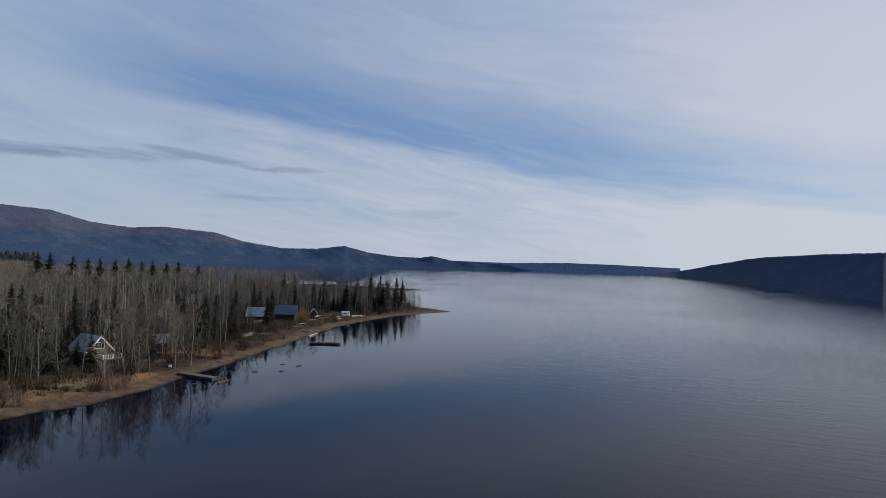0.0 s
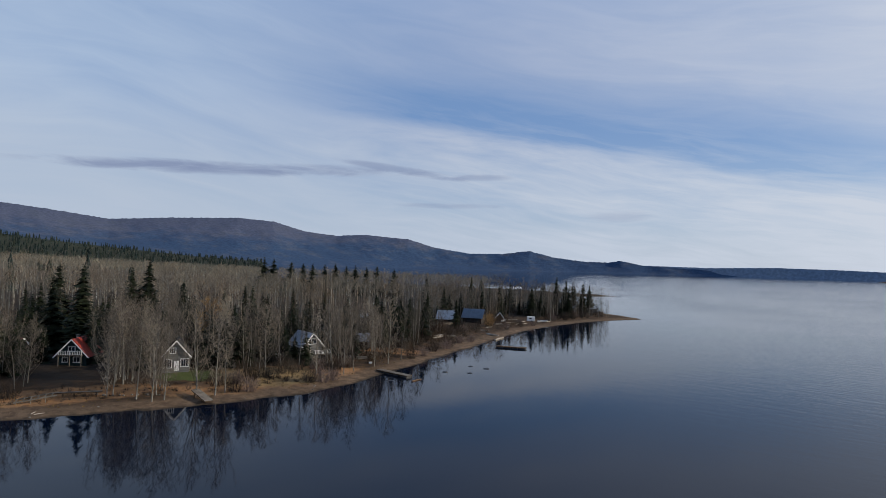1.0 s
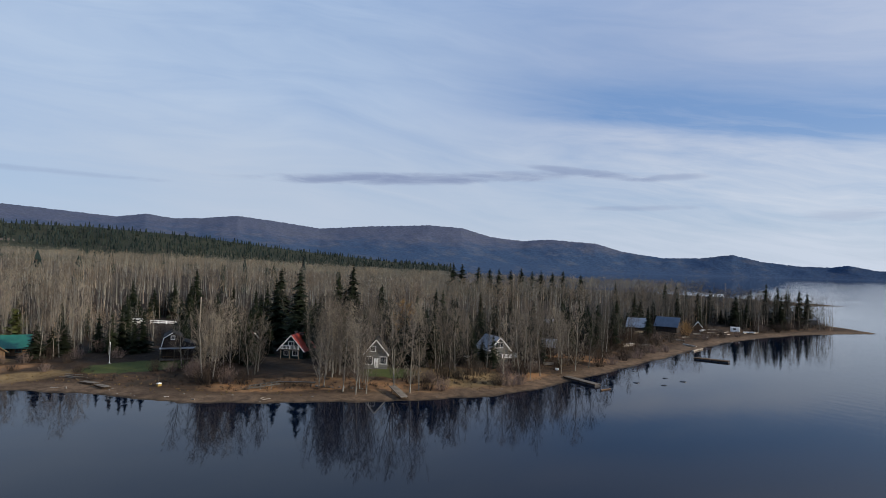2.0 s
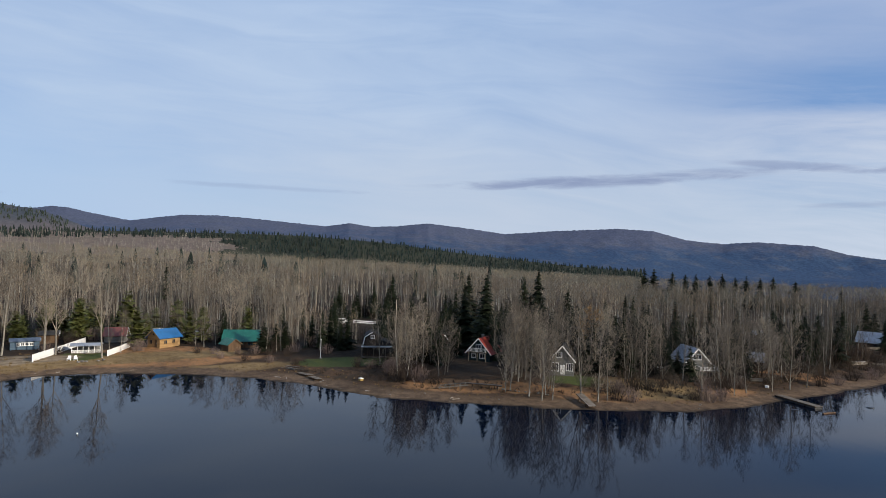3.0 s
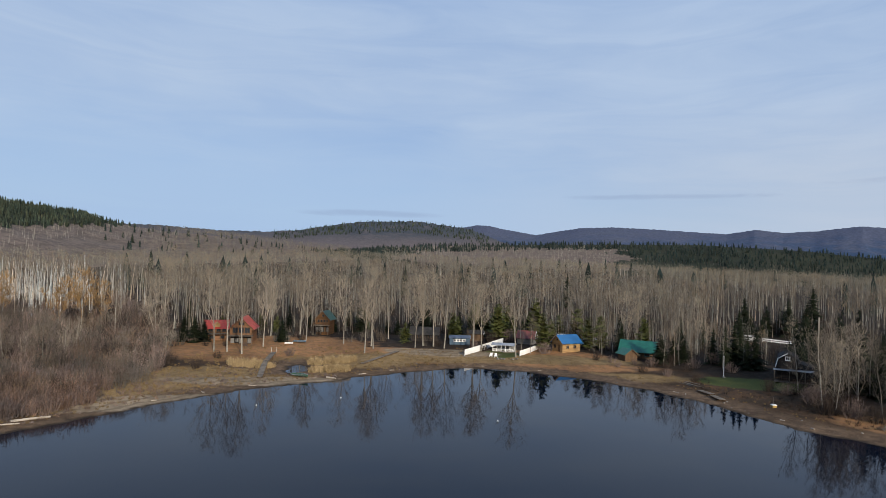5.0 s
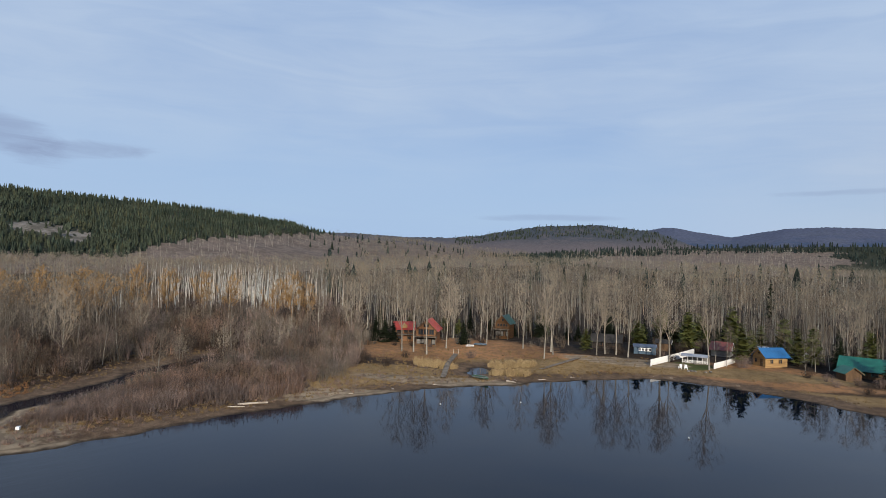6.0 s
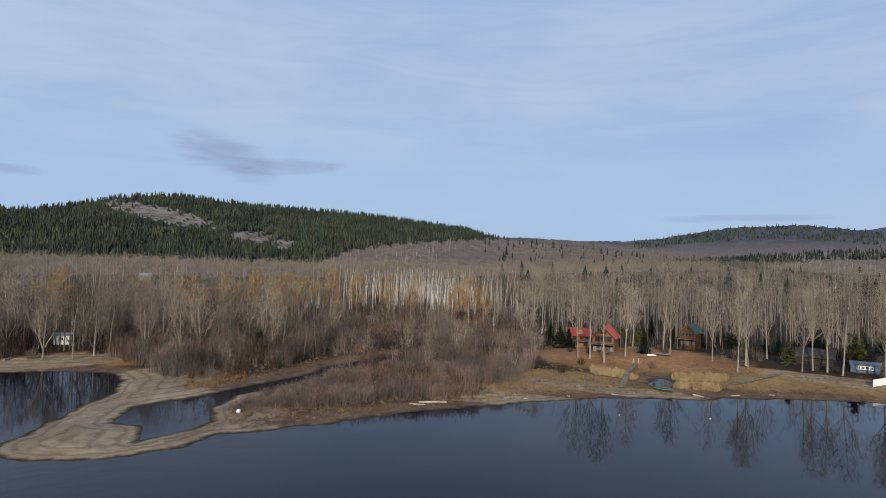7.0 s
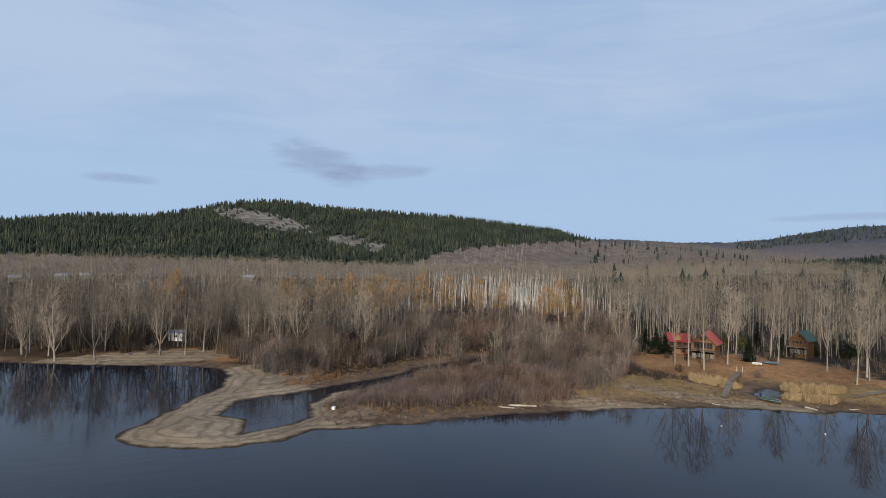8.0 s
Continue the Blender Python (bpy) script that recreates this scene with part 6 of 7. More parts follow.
wing = gable_house("log_house_wing", "lower log wing with red metal roof", -176.5, -59.4, 92, 5.5, 6.2, 4.4, 6.6, LOG_WALL, RED_ROOF, 0.6, trim=BROWN_WALL, sides=[(-2.1, 3.5, 1.2, 1.3, -1), (-0.5, 3.5, 1.2, 1.3, -1), (1.8, 3.4, 1.3, 1.3, -1), (-1.6, 1.1, 1.4, 1.0, -1), (1.4, 1.1, 1.4, 1.0, -1)])
part("dormer", Build().prism([(-0.9, 4.6), (0.9, 4.6), (0.9, 5.4), (0, 6.3), (-0.9, 5.4)], -1.4, 1.4), TAN_WALL, wing, m=pose(-1.6, 0, 0, 0, 0, 90))
balcony = part("balcony", Build().box(-3.9, 0, 2.45, 1.9, 6.4, 0.16), PLANK, wing)
for py in (-3.0, -1.0, 1.0, 3.0):
    part("post", Build().box(-4.7, py, 1.0, 0.16, 0.16, 4.6), BROWN_WALL, balcony)
rail = Build().box(-4.75, 0, 3.4, 0.08, 6.4, 0.08)
for i in range(18):
    rail.box(-4.75, -3.05 + i * 0.36, 2.95, 0.05, 0.08, 0.85)
part("railing", rail, BROWN_WALL, balcony)
wing.scale = (0.92, 0.92, 0.84)
gable_house("hut", "small white hut under tall bare trees", -83.5, -166.5, 75, 2.4, 3.2, 2.3, 2.9, WHITE_PAINT, GREY_ROOF, 0.25, sides=[(0, 1.4, 1.0, 0.9, -1)]).scale = (1.1, 1.1, 1.0)
for az, r in ((165.0, 452), (162.0, 462), (160.3, 466), (147.6, 446)):
    x, y = polar(az, r)
    gable_house("distant_house", "distant pale house at the foot of the hill", x, y, 80, 5, 7, 2.6, 4.2, GREY_WALL, GREY_ROOF, 0.3, ribs=False, fascia=False, group="houses under the hill")


def gambrel_house(name, label, x, y, turn):
    """Barn-shaped house: a two-pitched roof on each side, a porch across the front."""
    house = new(name)
    tagged(house, label, "house")
    house.matrix_world = facing(x, y, turn)
    line = [(-2.6, 3.4), (-2.1, 5.6), (0, 7.0), (2.1, 5.6), (2.6, 3.4)]
    part("wall", Build().prism([(-2.5, -1.0), (2.5, -1.0)] + [(px * 0.96, pz - 0.1) for px, pz in line[::-1]], -4.5, 4.5), DARK_WALL, house)
    for (x0, z0), (x1, z1) in zip(line, line[1:]):
        b = Build()
        n = Vector((z0 - z1, 0, x1 - x0)).normalized() * 0.14
        v = [(x0, -4.9, z0), (x1, -4.9, z1), (x1, 4.9, z1), (x0, 4.9, z0)]
        v += [(p[0] + n.x, p[1], p[2] + n.z) for p in v]
        b.face_set(v, [(0, 1, 2, 3), (7, 6, 5, 4), (0, 4, 5, 1), (1, 5, 6, 2), (2, 6, 7, 3), (3, 7, 4, 0)])
        part("roof", b, DARK_ROOF, house)
    b = Build()
    for (x0, z0), (x1, z1) in list(zip(line, line[1:]))[:2]:
        b.beam((x0, -4.95, z0 + 0.05), (x1, -4.95, z1 + 0.05), 0.06, 0.2)
    part("barge_board", b, WHITE_PAINT, house)
    window(house, 0, -4.5, 5.7, 0.9, 0.9)
    b = Build()
    b.box(2.0, -5.6, 3.0, 10.0, 2.8, 0.12, pose(0, 0, 0) @ Matrix.Rotation(0.0, 4, "X"))
    porch = part("porch_roof", b, GREY_ROOF, house)
    for px in (-2.8, 0.4, 3.6, 6.8):
        part("post", Build().box(px, -6.8, 1.0, 0.15, 0.15, 4.0), PLANK, porch)
    part("wing_wall", Build().box(4.6, 0.5, 1.0, 4.2, 7.0, 4.0), DARK_WALL, house)
    b = Build().prism([(2.4, 2.95), (7.2, 2.95), (2.4, 4.6)], -3.2, 4.2)
    part("wing_roof", b, DARK_ROOF, house)
    b = Build()
    b.box(2.0, -6.8, 1.0, 9.6, 0.08, 0.08)
    b.box(2.0, -6.8, 0.35, 9.6, 0.06, 0.06)
    for i in range(27):
        b.box(-2.7 + i * 0.36, -6.8, 0.65, 0.06, 0.04, 0.7)
    part("railing", b, BROWN_WALL, house)
    veranda(house, 2.0, -5.6, 0.1, 9.8, 2.6, None)
    return house


gambrel_house("barn_house", "dark gambrel-roofed house with a long porch", -133.5, 81.5, 0).scale = (0.9, 0.9, 0.85)


# ---- docks, fences and small things on the shore ----
def dock(name, label, a, b, width, za, zb, legs=4, floats=False, mat=PLANK, rail=False):
    """A plank walkway between two places: boards, stringers and legs or dark floats."""
    top = new(name)
    tagged(top, label, "dock")
    a, b = Vector((*a, za)), Vector((*b, zb))
    length = (b - a).length
    top.matrix_world = Matrix.Translation(a) @ (b - a).to_track_quat("X", "Z").to_matrix().to_4x4()
    boards = Build()
    n = max(4, int(length / 0.32))
    for i in range(n):
        boards.box(length * (i + 0.5) / n, turn_rng.uniform(-0.04, 0.04), 0.03, length / n - 0.03, width, 0.05)
    part("planking", boards, mat, top)
    for side in (-1, 1):
        part("stringer", Build().box(length / 2, side * (width / 2 - 0.1), -0.09, length, 0.1, 0.18), BROWN_WALL, top)
    if floats:
        for i in range(legs):
            part("float", Build().box(length * (i + 0.5) / legs, 0, -0.32, length / legs - 0.25, width - 0.1, 0.34), DARK_FLOAT, top)
    else:
        for i in range(legs):
            for side in (-1, 1):
                part("leg", Build().box(length * (i + 0.5) / legs, side * (width / 2 - 0.08), -0.6, 0.12, 0.12, 1.1), BROWN_WALL, top)
    if rail:
        for side in (-1, 1):
            part("post", Build().box(length - 0.2, side * width / 2, 0.6, 0.14, 0.14, 1.3), DRIFT, top)
    return top


dock("boat_ramp", "weathered plank ramp sloping down the beach", (-74.5, 91.2), (-69.2, 88.4), 1.5, 1.55, 0.55, 2)
dock("swim_dock", "weathered floating dock pulled half onto the beach", (-55.7, 130.3), (-46.6, 126.3), 1.7, 0.55, 0.45, 4, True)
dock("swim_raft", "long dark floating dock on still water", (-40.0, 185.8), (-30.7, 185.4), 2.2, 0.45, 0.45, 4, True, BROWN_WALL)
dock("boardwalk", "narrow boardwalk crossing the dry meadow", (-127.0, -33.6), (-141.0, -36.2), 1.2, 0.9, 1.6, 6)
dock("boardwalk", "upper boardwalk with end posts below the log house", (-141.0, -36.2), (-154.0, -37.4), 1.2, 1.6, 2.1, 6, rail=True)
dock("gangway", "long grey plank gangway lying on the shore", (-145.8, -14.5), (-162.3, -6.7), 1.1, 1.05, 1.9, 7)
dock("dock_section", "pale dock section stranded on the beach", (-123.5, 57.0), (-119.8, 58.0), 1.3, 0.8, 0.8, 2)
dock("dock_section", "pale dock section stranded on the beach", (-119.0, 57.6), (-115.3, 57.8), 1.3, 0.7, 0.7, 2)


def dock_skeleton(name, label, a, b, width, za, zb, joists):
    """A bare dock section without boards: two long beams and cross joists."""
    top = new(name)
    tagged(top, label, "dock")
    a, b = Vector((*a, za)), Vector((*b, zb))
    length = (b - a).length
    top.matrix_world = Matrix.Translation(a) @ (b - a).to_track_quat("X", "Z").to_matrix().to_4x4()
    for side in (-1, 1):
        part("beam", Build().box(length / 2, side * width / 2, 0, length, 0.14, 0.2), PLANK, top)
    for i in range(joists):
        part("joist", Build().box(length * (i + 0.3) / joists, 0, 0.06, 0.12, width - 0.14, 0.14), PLANK, top)
        if i % 2 == 0:
            for side in (-1, 1):
                part("leg", Build().box(length * (i + 0.3) / joists, side * width / 2, -0.45, 0.1, 0.1, 0.9), PLANK, top)
    return top


dock_skeleton("dock_skeleton", "open grey frame of a dock lying above the beach", (-95.5, 73.9), (-91.4, 78.2), 2.6, 1.0, 1.8, 6)
dock("landing_stage", "low plank staging above the beach", (-92.5, 79.0), (-87.0, 83.0), 0.7, 1.7, 1.7, 4)


def log(name, label, x, y, turn, length, radius, tip=0.7, mat=DRIFT, z=None, roots=False):
    b = Build()
    bend = turn_rng.uniform(-0.06, 0.06) * length
    b.tube([(-length / 2, 0, 0), (0, bend, 0.02), (length / 2, 0, 0.04)], [radius, radius * (1 + tip) / 2, radius * tip], 7)
    if roots:
        for k in range(4):
            b.tube([(-length / 2 + 0.1, 0, 0), (-length / 2 - 0.35, math.cos(k * 1.6) * 0.5, math.sin(k * 1.6) * 0.4 + 0.1)], [radius * 0.5, radius * 0.15], 5)
    ob = part(name, b, mat)
    ob.matrix_world = pose(x, y, (spot(x, y) if z is None else z) + radius * 0.8, 0, 0, turn)
    return tagged(ob, label, "log")


for x, y, turn in ((-129.7, 57.4, 20), (-130.6, 58.4, 24), (-128.6, 56.6, 15), (-127.6, 58.0, 22)):
    log("timber_pole", "grey pole in a row on the beach", x, y, turn, 4.6, 0.1, 0.9, PLANK)["group"] = "poles on the beach"
log("driftwood_log", "bleached driftwood log on the beach", -47.5, 213.6, -40, 6.4, 0.32)
log("driftwood_log", "bleached driftwood log at the water's edge", -43.5, 206.5, 84, 9.0, 0.34)
for x, y, turn, length, rad in ((-53.5, 233.9, 60, 3.4, 0.22), (-48.2, 214.0, -30, 5.0, 0.2), (-50.9, 268.0, 20, 4.6, 0.22), (-45.5, 266.5, 75, 4.0, 0.2), (-39.1, 272.0, 80, 4.8, 0.22), (-60.6, 190.2, 70, 5.2, 0.24), (-61.5, 192.5, 55, 3.6, 0.2),
                                (-49.5, 256.6, 40, 4.0, 0.2), (-46.2, 255.6, 85, 4.4, 0.2), (-43.8, 259.5, 65, 3.2, 0.18), (-52.0, 247.0, 30, 3.6, 0.2), (-47.8, 243.0, 90, 3.0, 0.18), (-36.0, 277.0, 70, 3.6, 0.2), (-52.5, 222.0, 10, 3.0, 0.2)):
    log("driftwood_log", "bleached driftwood log strewn among timber on the beach", x, y, turn, length, rad)["group"] = "beach timber"
log("driftwood_log", "pale driftwood log on the sand bar", -92.3, -57.9, 128, 5.0, 0.22)
log("driftwood_log", "pale driftwood log on the sand bar", -89.5, -59.3, 112, 2.8, 0.14)
log("driftwood_log", "driftwood log on the far beach", -58.9, -151.5, 20, 4.0, 0.2)
log("driftwood_log", "driftwood log lying under bare trees", -66.5, -155.4, 35, 3.4, 0.22, roots=True)
log("driftwood_log", "grey driftwood log below the meadow", -131, -19.5, 60, 2.4, 0.2)
log("driftwood_log", "dark waterlogged trunk near the beach", -44.0, 123.8, 70, 3.0, 0.2, mat=BROWN_WALL, z=-0.1)
for i in range(16):
    az = turn_rng.uniform(38, 150)
    x, y = polar(az, 100)
    for r in np.arange(90, 170, 0.8):
        x, y = polar(az, r)
        if 2.0 < shore_distance(np.array([x]), np.array([y]))[0] < 7.0:
            log("drift_stick", "small bleached stick washed up on the beach", x, y, turn_rng.uniform(0, 180), turn_rng.uniform(0.7, 1.8), turn_rng.uniform(0.05, 0.10))["group"] = "drift sticks"
            break


def boulder(x, y, size, z=0.0, label="rounded field stone on the beach", mat=None, flat=0.6):
    g = random.Random(int(x * 31 + y * 17))
    bm = bmesh.new()
    bmesh.ops.create_icosphere(bm, subdivisions=2, radius=size / 2)
    for v in bm.verts:
        v.co *= g.uniform(0.8, 1.15)
        v.co.z *= flat
    me = bpy.data.meshes.new("boulder")
    bm.to_mesh(me)
    bm.free()
    me.materials.append(mat or STONE)
    ob = new("boulder", me)
    ob.location = (x, y, z)
    return tagged(ob, label, "stone", "shore stones")


for x, y, size in ((-33.7, 145.5, 1.6), (-38, 147.1, 1.3), (-35.9, 137.8, 1.4), (-41.5, 136.5, 1.5), (-47, 152, 1.3), (-49, 121.5, 1.2)):
    boulder(x, y, size, 0.0, "dark flat boulder just above the lake surface", STONE_WET, 0.22)
for i in range(10):
    x, y = -88.0 + i * 0.95 + turn_rng.uniform(-0.2, 0.2), 83.0 - i * -0.55 + turn_rng.uniform(-0.3, 0.3)
    boulder(x, y, turn_rng.uniform(0.4, 0.7), spot(x, y, 0.1), "pale stone in a row along the yard")
for i in range(34):
    az = turn_rng.uniform(20, 100)
    for r in np.arange(95, 260, 1.0):
        x, y = polar(az, r)
        if 1.0 < shore_distance(np.array([x]), np.array([y]))[0] < 9.0 and turn_rng.random() < 0.25:
            boulder(x, y, turn_rng.uniform(0.2, 0.45), spot(x, y, 0.0))
            break


def board_fence(name, label, pts, height, mat, solid=True):
    """Fence along corner points: posts, rails and close boards."""
    top = new(name)
    tagged(top, label, "fence")
    top.location = (*pts[0], 0)
    ox, oy = pts[0]
    for (ax, ay), (bx, by) in zip(pts, pts[1:]):
        length = math.hypot(bx - ax, by - ay)
        za, zb = spot(ax, ay), spot(bx, by)
        rails = Build()
        for h in ((0.3, height - 0.25) if solid else (0.45, height - 0.1)):
            rails.beam((ax - ox, ay - oy, za + h), (bx - ox, by - oy, zb + h), 0.06, 0.14 if solid else 0.35)
        part("rail", rails, mat, top)
        if solid:
            n = int(length / 0.32)
            turn = math.degrees(math.atan2(by - ay, bx - ax))
            plank = Build().box(0, -0.05, 0, 0.30, 0.03, height).mesh("board", mat)
            for i in range(n):
                s = (i + 0.5) / n
                part("board", plank, None, top, m=pose(ax - ox + (bx - ax) * s, ay - oy + (by - ay) * s, za + (zb - za) * s + height / 2 + 0.05, 0, 0, turn))
        for i in range(max(2, int(length / 2.4)) + 1):
            s = i / max(2, int(length / 2.4))
            part("post", Build().box(ax - ox + (bx - ax) * s, ay - oy + (by - ay) * s, za + (zb - za) * s + height / 2, 0.13, 0.13, height + 0.15), mat, top)
    return top


board_fence("yard_fence", "white board fence along the side of a lawn", [(-161.5, 11.2), (-171.8, 17.6), (-182.2, 24.0)], 1.6, WHITE_PAINT)
board_fence("yard_fence", "white board fence on the beach side of a house", [(-162.1, 26.0), (-167.2, 29.4), (-172.3, 32.7)], 1.4, WHITE_PAINT)
board_fence("field_fence", "long white rail fence across a dark field", [(-192.6, 109.3), (-187, 114.5), (-179.3, 121.0)], 1.1, WHITE_PAINT, False)
board_fence("yard_fence", "low grey picket fence by a cabin", [(-69, 224), (-66, 230)], 1.1, PLANK)


def rowing_boat(name, label, x, y, turn, length, width, hull, z=None):
    """An open boat: shaped hull shell, gunwale and thwarts."""
    top = new(name)
    tagged(top, label, "boat")
    top.matrix_world = pose(x, y, (spot(x, y) if z is None else z) + 0.05, 6, 0, turn)
    verts, faces = [], []
    n, k = 9, 7
    for i in range(n):
        u = i / (n - 1)
        w = width / 2 * (math.sin(math.pi * min(1.0, 0.18 + 0.82 * u)) ** 0.55 if u < 1 else 0.03)
        w = max(w, 0.03)
        for j in range(k):
            a = math.pi * j / (k - 1)
            verts.append((u * length - length / 2, -math.cos(a) * w, 0.5 - math.sin(a) * 0.45 + 0.22 * u * u))
    for i in range(n - 1):
        for j in range(k - 1):
            a = i * k + j
            faces.append((a, a + 1, a + k + 1, a + k))
    faces.append(tuple(range(k)))
    shell = part("hull", Build().face_set(verts, faces), hull, top)
    solid = shell.modifiers.new("thickness", "SOLIDIFY")
    solid.thickness = 0.05
    for side in (0, k - 1):
        b = Build()
        for i in range(n - 1):
            b.beam(verts[i * k + side], verts[(i + 1) * k + side], 0.07, 0.06)
        part("gunwale", b, GREY_ROOF, top)
    for u in (-0.25, 0.05, 0.3):
        part("thwart", Build().box(u * length, 0, 0.38, 0.28, width * 0.85, 0.04), PLANK, top)
    return top


rowing_boat("rowing_boat", "green aluminium rowing boat on the shore", -130.5, -26.0, 58, 4.6, 1.5, GREEN_HULL)
motor = Build().box(0, 0, 0.75, 0.35, 0.3, 0.5)
motor.tube([(0, 0, 0.6), (0.05, 0, -0.1)], [0.07, 0.05], 8)
ob = part("outboard_motor", motor, DARK_FLOAT)
ob.matrix_world = pose(-131.9, -28.2, spot(-131.9, -28.2, 0.25), 0, 0, 58)
tagged(ob, "dark outboard motor beside a green boat", "motor")
rowing_boat("rowing_boat", "white rowing boat under bare trees", -171.7, -37.6, 80, 2.4, 1.2, WHITE_PAINT)
rowing_boat("rowing_boat", "dark blue rowing boat under bare trees", -175.5, -35.3, 75, 4.0, 1.5, BLUE_WALL)
rowing_boat("motor_boat", "white motor boat stored beside a boat shed", -52.7, 259.0, 70, 3.4, 1.5, WHITE_PAINT)
rowing_boat("rowing_boat", "pale boat drawn up on the beach", -38.0, 273.0, 20, 4.5, 1.6, WHITE_PAINT)


def box_thing(name, label, category, x, y, turn, size, mat, extra=()):
    """A body with a lid edge, feet and named extras."""
    top = new(name)
    tagged(top, label, category)
    top.matrix_world = pose(x, y, spot(x, y), 0, 0, turn)
    sx2, sy2, sz2 = size
    b = Build().box(0, 0, sz2 / 2 + 0.08, sx2, sy2, sz2)
    ob = part("body", b, mat, top)
    bevel = ob.modifiers.new("worn_edges", "BEVEL")
    bevel.width, bevel.segments = min(size) * 0.12, 2
    part("lid", Build().box(0, 0, sz2 + 0.1, sx2 * 1.06, sy2 * 1.06, 0.06), mat, top)
    for name2, mat2, (px, py, pz, dx, dy, dz) in extra:
        part(name2, Build().box(px, py, pz, dx, dy, dz), mat2, top)
    return top


box_thing("cooler_box", "white plastic box lying on bare sand", "box", -67.0, -78.9, 30, (0.7, 0.5, 0.4), WHITE_PAINT)
box_thing("camper", "small cream camper trailer on the beach", "trailer", -43.1, 272.1, 20, (3.4, 2.0, 2.0), WHITE_PAINT, [("window", GLASS, (-0.4, -1.02, 1.4, 1.2, 0.03, 0.6)), ("wheel", DARK_FLOAT, (0, -0.9, 0.1, 0.6, 0.2, 0.6))])
box_thing("trailer_home", "white trailer parked behind the blue-roofed cabin", "trailer", -186, 43.5, 15, (6.0, 2.4, 2.6), WHITE_PAINT, [("window", GLASS, (-1.2, -1.22, 1.7, 1.4, 0.03, 0.7)), ("window", GLASS, (1.4, -1.22, 1.7, 1.2, 0.03, 0.7))])
box_thing("trailer_home", "white trailer half hidden by bare bushes", "trailer", -181, 50, 25, (5.0, 2.3, 2.2), WHITE_PAINT, [("window", GLASS, (-0.8, -1.17, 1.5, 1.2, 0.03, 0.6))])
box_thing("parked_van", "pale van parked at the edge of the field", "car", -195.5, 106.0, 40, (5.0, 2.1, 1.7), WHITE_PAINT, [("window", GLASS, (0, -1.07, 1.35, 3.4, 0.03, 0.5)), ("wheel", DARK_FLOAT, (-1.5, -0.95, 0.2, 0.6, 0.25, 0.6)), ("wheel", DARK_FLOAT, (1.5, -0.95, 0.2, 0.6, 0.25, 0.6))])
box_thing("propane_tank", "white tank beside a wooded cabin", "tank", -80.5, 127.5, 0, (1.6, 0.9, 1.0), WHITE_PAINT)
box_thing("crate", "white crate on the beach grass", "box", -60.0, 135.2, 20, (0.7, 0.5, 0.4), WHITE_PAINT)
box_thing("crate", "grey crate among beach clutter", "box", -66.5, 137.0, 50, (1.0, 0.7, 0.5), GREY_WALL)
box_thing("wood_stack", "stack of cut boards above the beach", "wood", -61.0, 191.7, 70, (4.5, 1.4, 0.5), DRIFT)
box_thing("wood_stack", "stack of grey boards above the beach", "wood", -57.5, 196.0, 60, (3.5, 1.2, 0.4), PLANK)
box_thing("wood_stack", "pile of grey boards by the trees", "wood", -64.0, 139.0, 40, (2.4, 1.2, 0.5), PLANK)


def mooring_buoy(az, r):
    """A round float with a waist band and a top ring."""
    top = new("mooring_buoy")
    tagged(top, "small white round mooring buoy on the lake", "buoy", "mooring buoys")
    top.location = (*polar(az, r), 0.08)
    ring = [(math.cos(math.pi * i / 8 - math.pi / 2), math.sin(math.pi * i / 8 - math.pi / 2)) for i in range(9)]
    part("float", Build().tube([(0, 0, 0.15 * z) for _, z in ring], [max(0.02, 0.15 * c) for c, _ in ring], 12), WHITE_PAINT, top)
    part("band", Build().tube([(0, 0, -0.04), (0, 0, 0.04)], [0.157, 0.157], 12), BLUE_WALL, top)
    part("eye", Build().tube([(0, 0, 0.13), (0, 0, 0.21)], [0.05, 0.04], 8), GREY_ROOF, top)


for az, r in ((105.0, 109.3), (97.5, 113.6), (82.8, 99.0)):
    mooring_buoy(az, r)


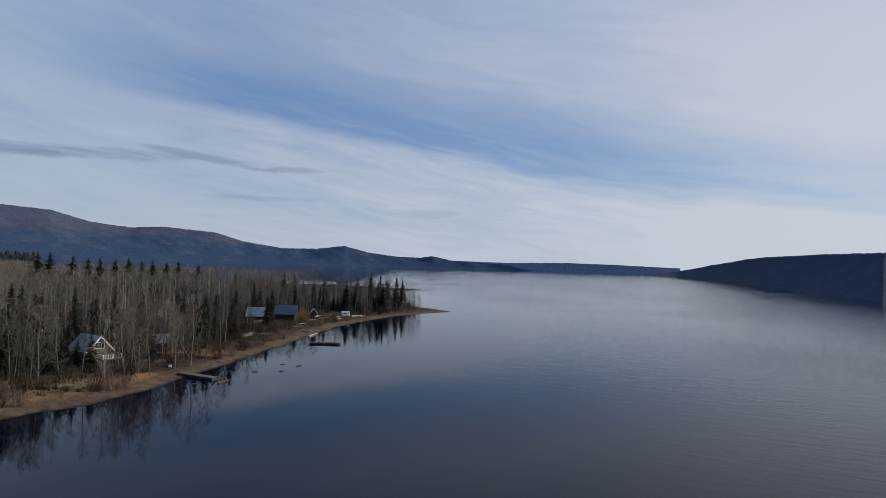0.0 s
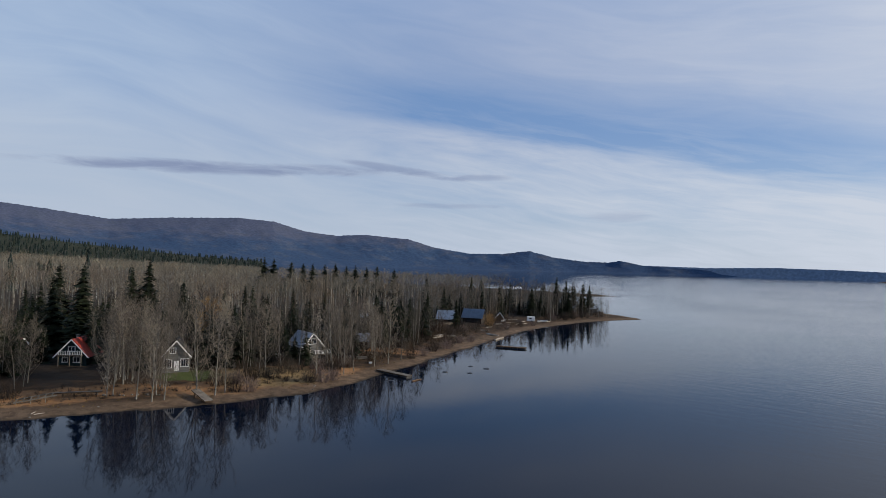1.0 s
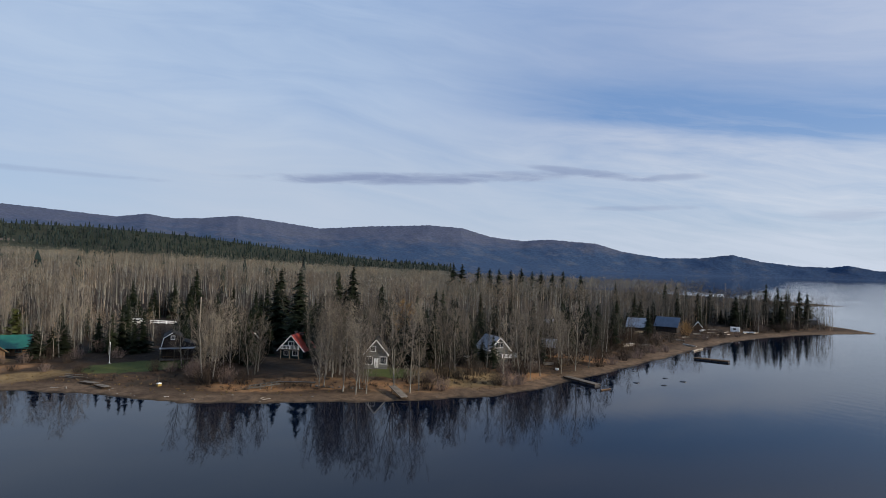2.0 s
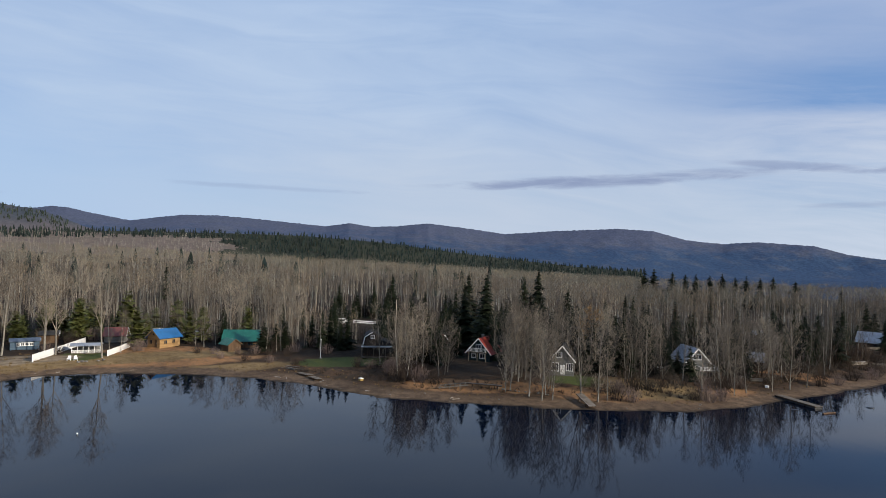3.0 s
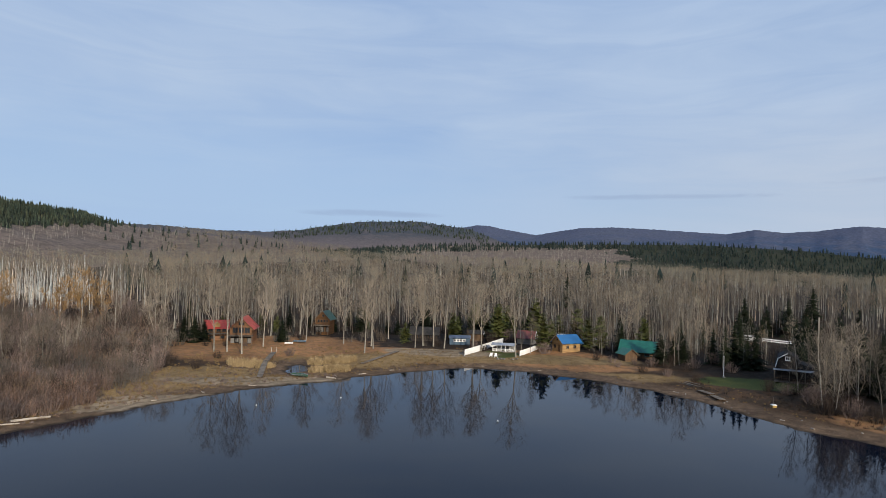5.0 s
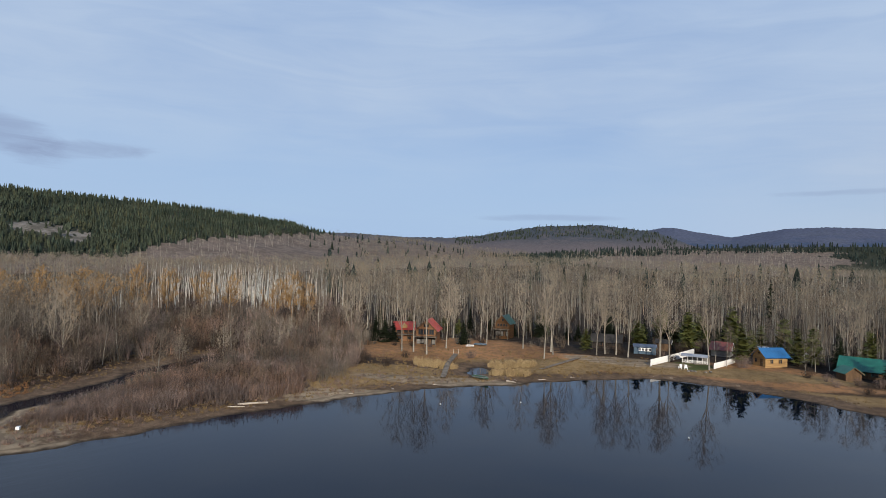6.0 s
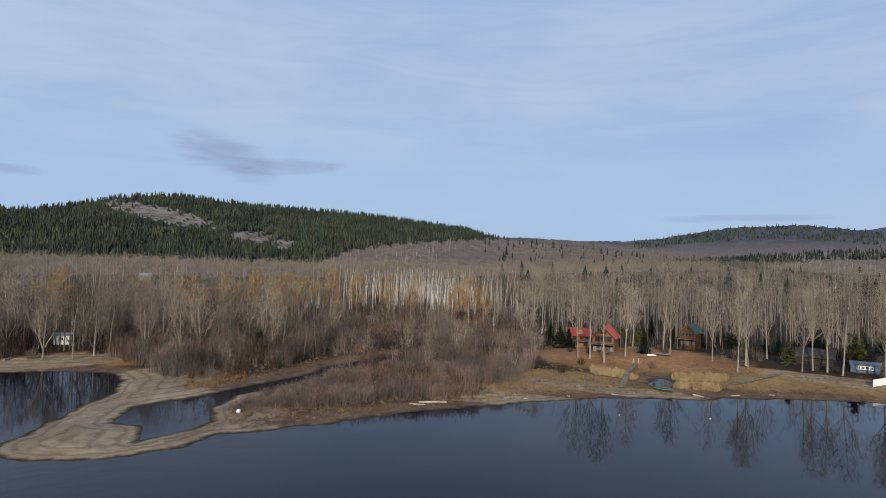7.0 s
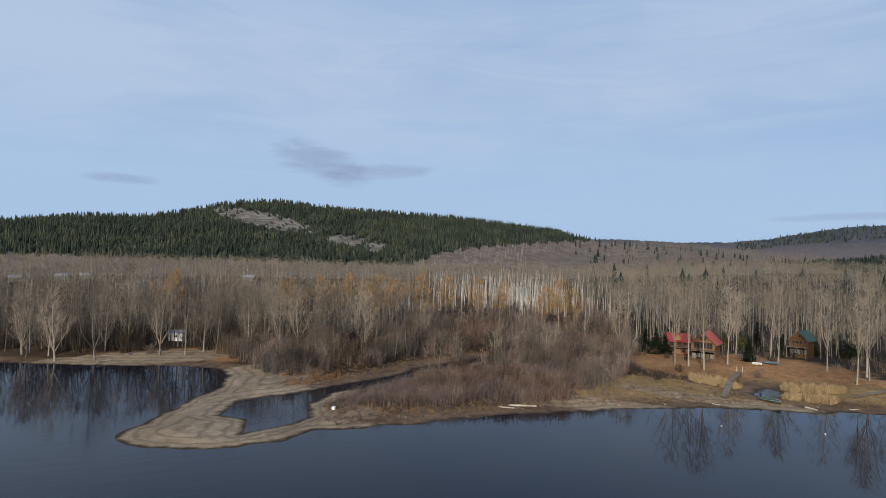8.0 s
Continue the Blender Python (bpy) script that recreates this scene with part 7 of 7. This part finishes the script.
def beach_chair(x, y, turn):
    top = new("beach_chair")
    tagged(top, "white wooden beach chair facing the lake", "chair", "beach chairs")
    top.matrix_world = pose(x, y, spot(x, y), 0, 0, turn)
    part("seat", Build().box(0, 0, 0.36, 0.6, 0.6, 0.05, Matrix.Rotation(-0.15, 4, "X")), WHITE_PAINT, top)
    part("backrest", Build().box(0, 0.42, 0.75, 0.6, 0.05, 0.9, Matrix.Translation((0, 0.25, 0)) @ Matrix.Rotation(-0.35, 4, "X")), WHITE_PAINT, top)
    for sx2 in (-0.33, 0.33):
        part("armrest", Build().box(sx2, 0.05, 0.6, 0.12, 0.75, 0.04), WHITE_PAINT, top)
        part("leg", Build().box(sx2, -0.28, 0.3, 0.07, 0.07, 0.6), WHITE_PAINT, top)
        part("leg", Build().box(sx2, 0.35, 0.3, 0.07, 0.07, 0.6), WHITE_PAINT, top)


for x, y, turn in ((-160.2, 18.0, 75), (-160.0, 19.3, 85)):
    beach_chair(x, y, turn)
for x, y, s in ((-158.4, 20.4, 1.1), (-158.3, 21.2, 0.9), (-158.1, 19.6, 0.8), (-157.6, 23.5, 0.7), (-158.0, 24.6, 0.8)):
    boulder(x, y, s, spot(x, y, 0.15), "large pale stone at the lawn's edge")


def pole_thing(name, label, x, y, height, radius, mat, extra=()):
    top = new(name)
    tagged(top, label, "pole")
    top.location = (x, y, spot(x, y))
    part("shaft", Build().tube([(0, 0, -0.4), (0, 0, height)], [radius, radius * 0.75], 8), mat, top)
    for name2, mat2, (px, py, pz, dx, dy, dz) in extra:
        part(name2, Build().box(px, py, pz, dx, dy, dz), mat2, top)


pole_thing("utility_pole", "tall wooden utility pole behind the trees", -135.0, 89.5, 13.5, 0.14, DRIFT, [("crossarm", PLANK, (0, 0, 12.7, 1.8, 0.12, 0.14))])
pole_thing("flag_pole", "short pale pole on the lawn's edge", -135.4, 68.0, 4.6, 0.07, WHITE_PAINT, [("finial", WHITE_PAINT, (0, 0, 4.65, 0.16, 0.16, 0.16)), ("base_block", STONE, (0, 0, 0.1, 0.5, 0.5, 0.3))])
pole_thing("beach_marker", "post standing in a yellow and white tub", -109.8, 64.5, 1.9, 0.04, PLANK, [("tub", YELLOW_PLASTIC, (0, 0, 0.22, 0.75, 0.75, 0.45)), ("tub_rim", WHITE_PAINT, (0, 0, 0.5, 0.8, 0.8, 0.12))])
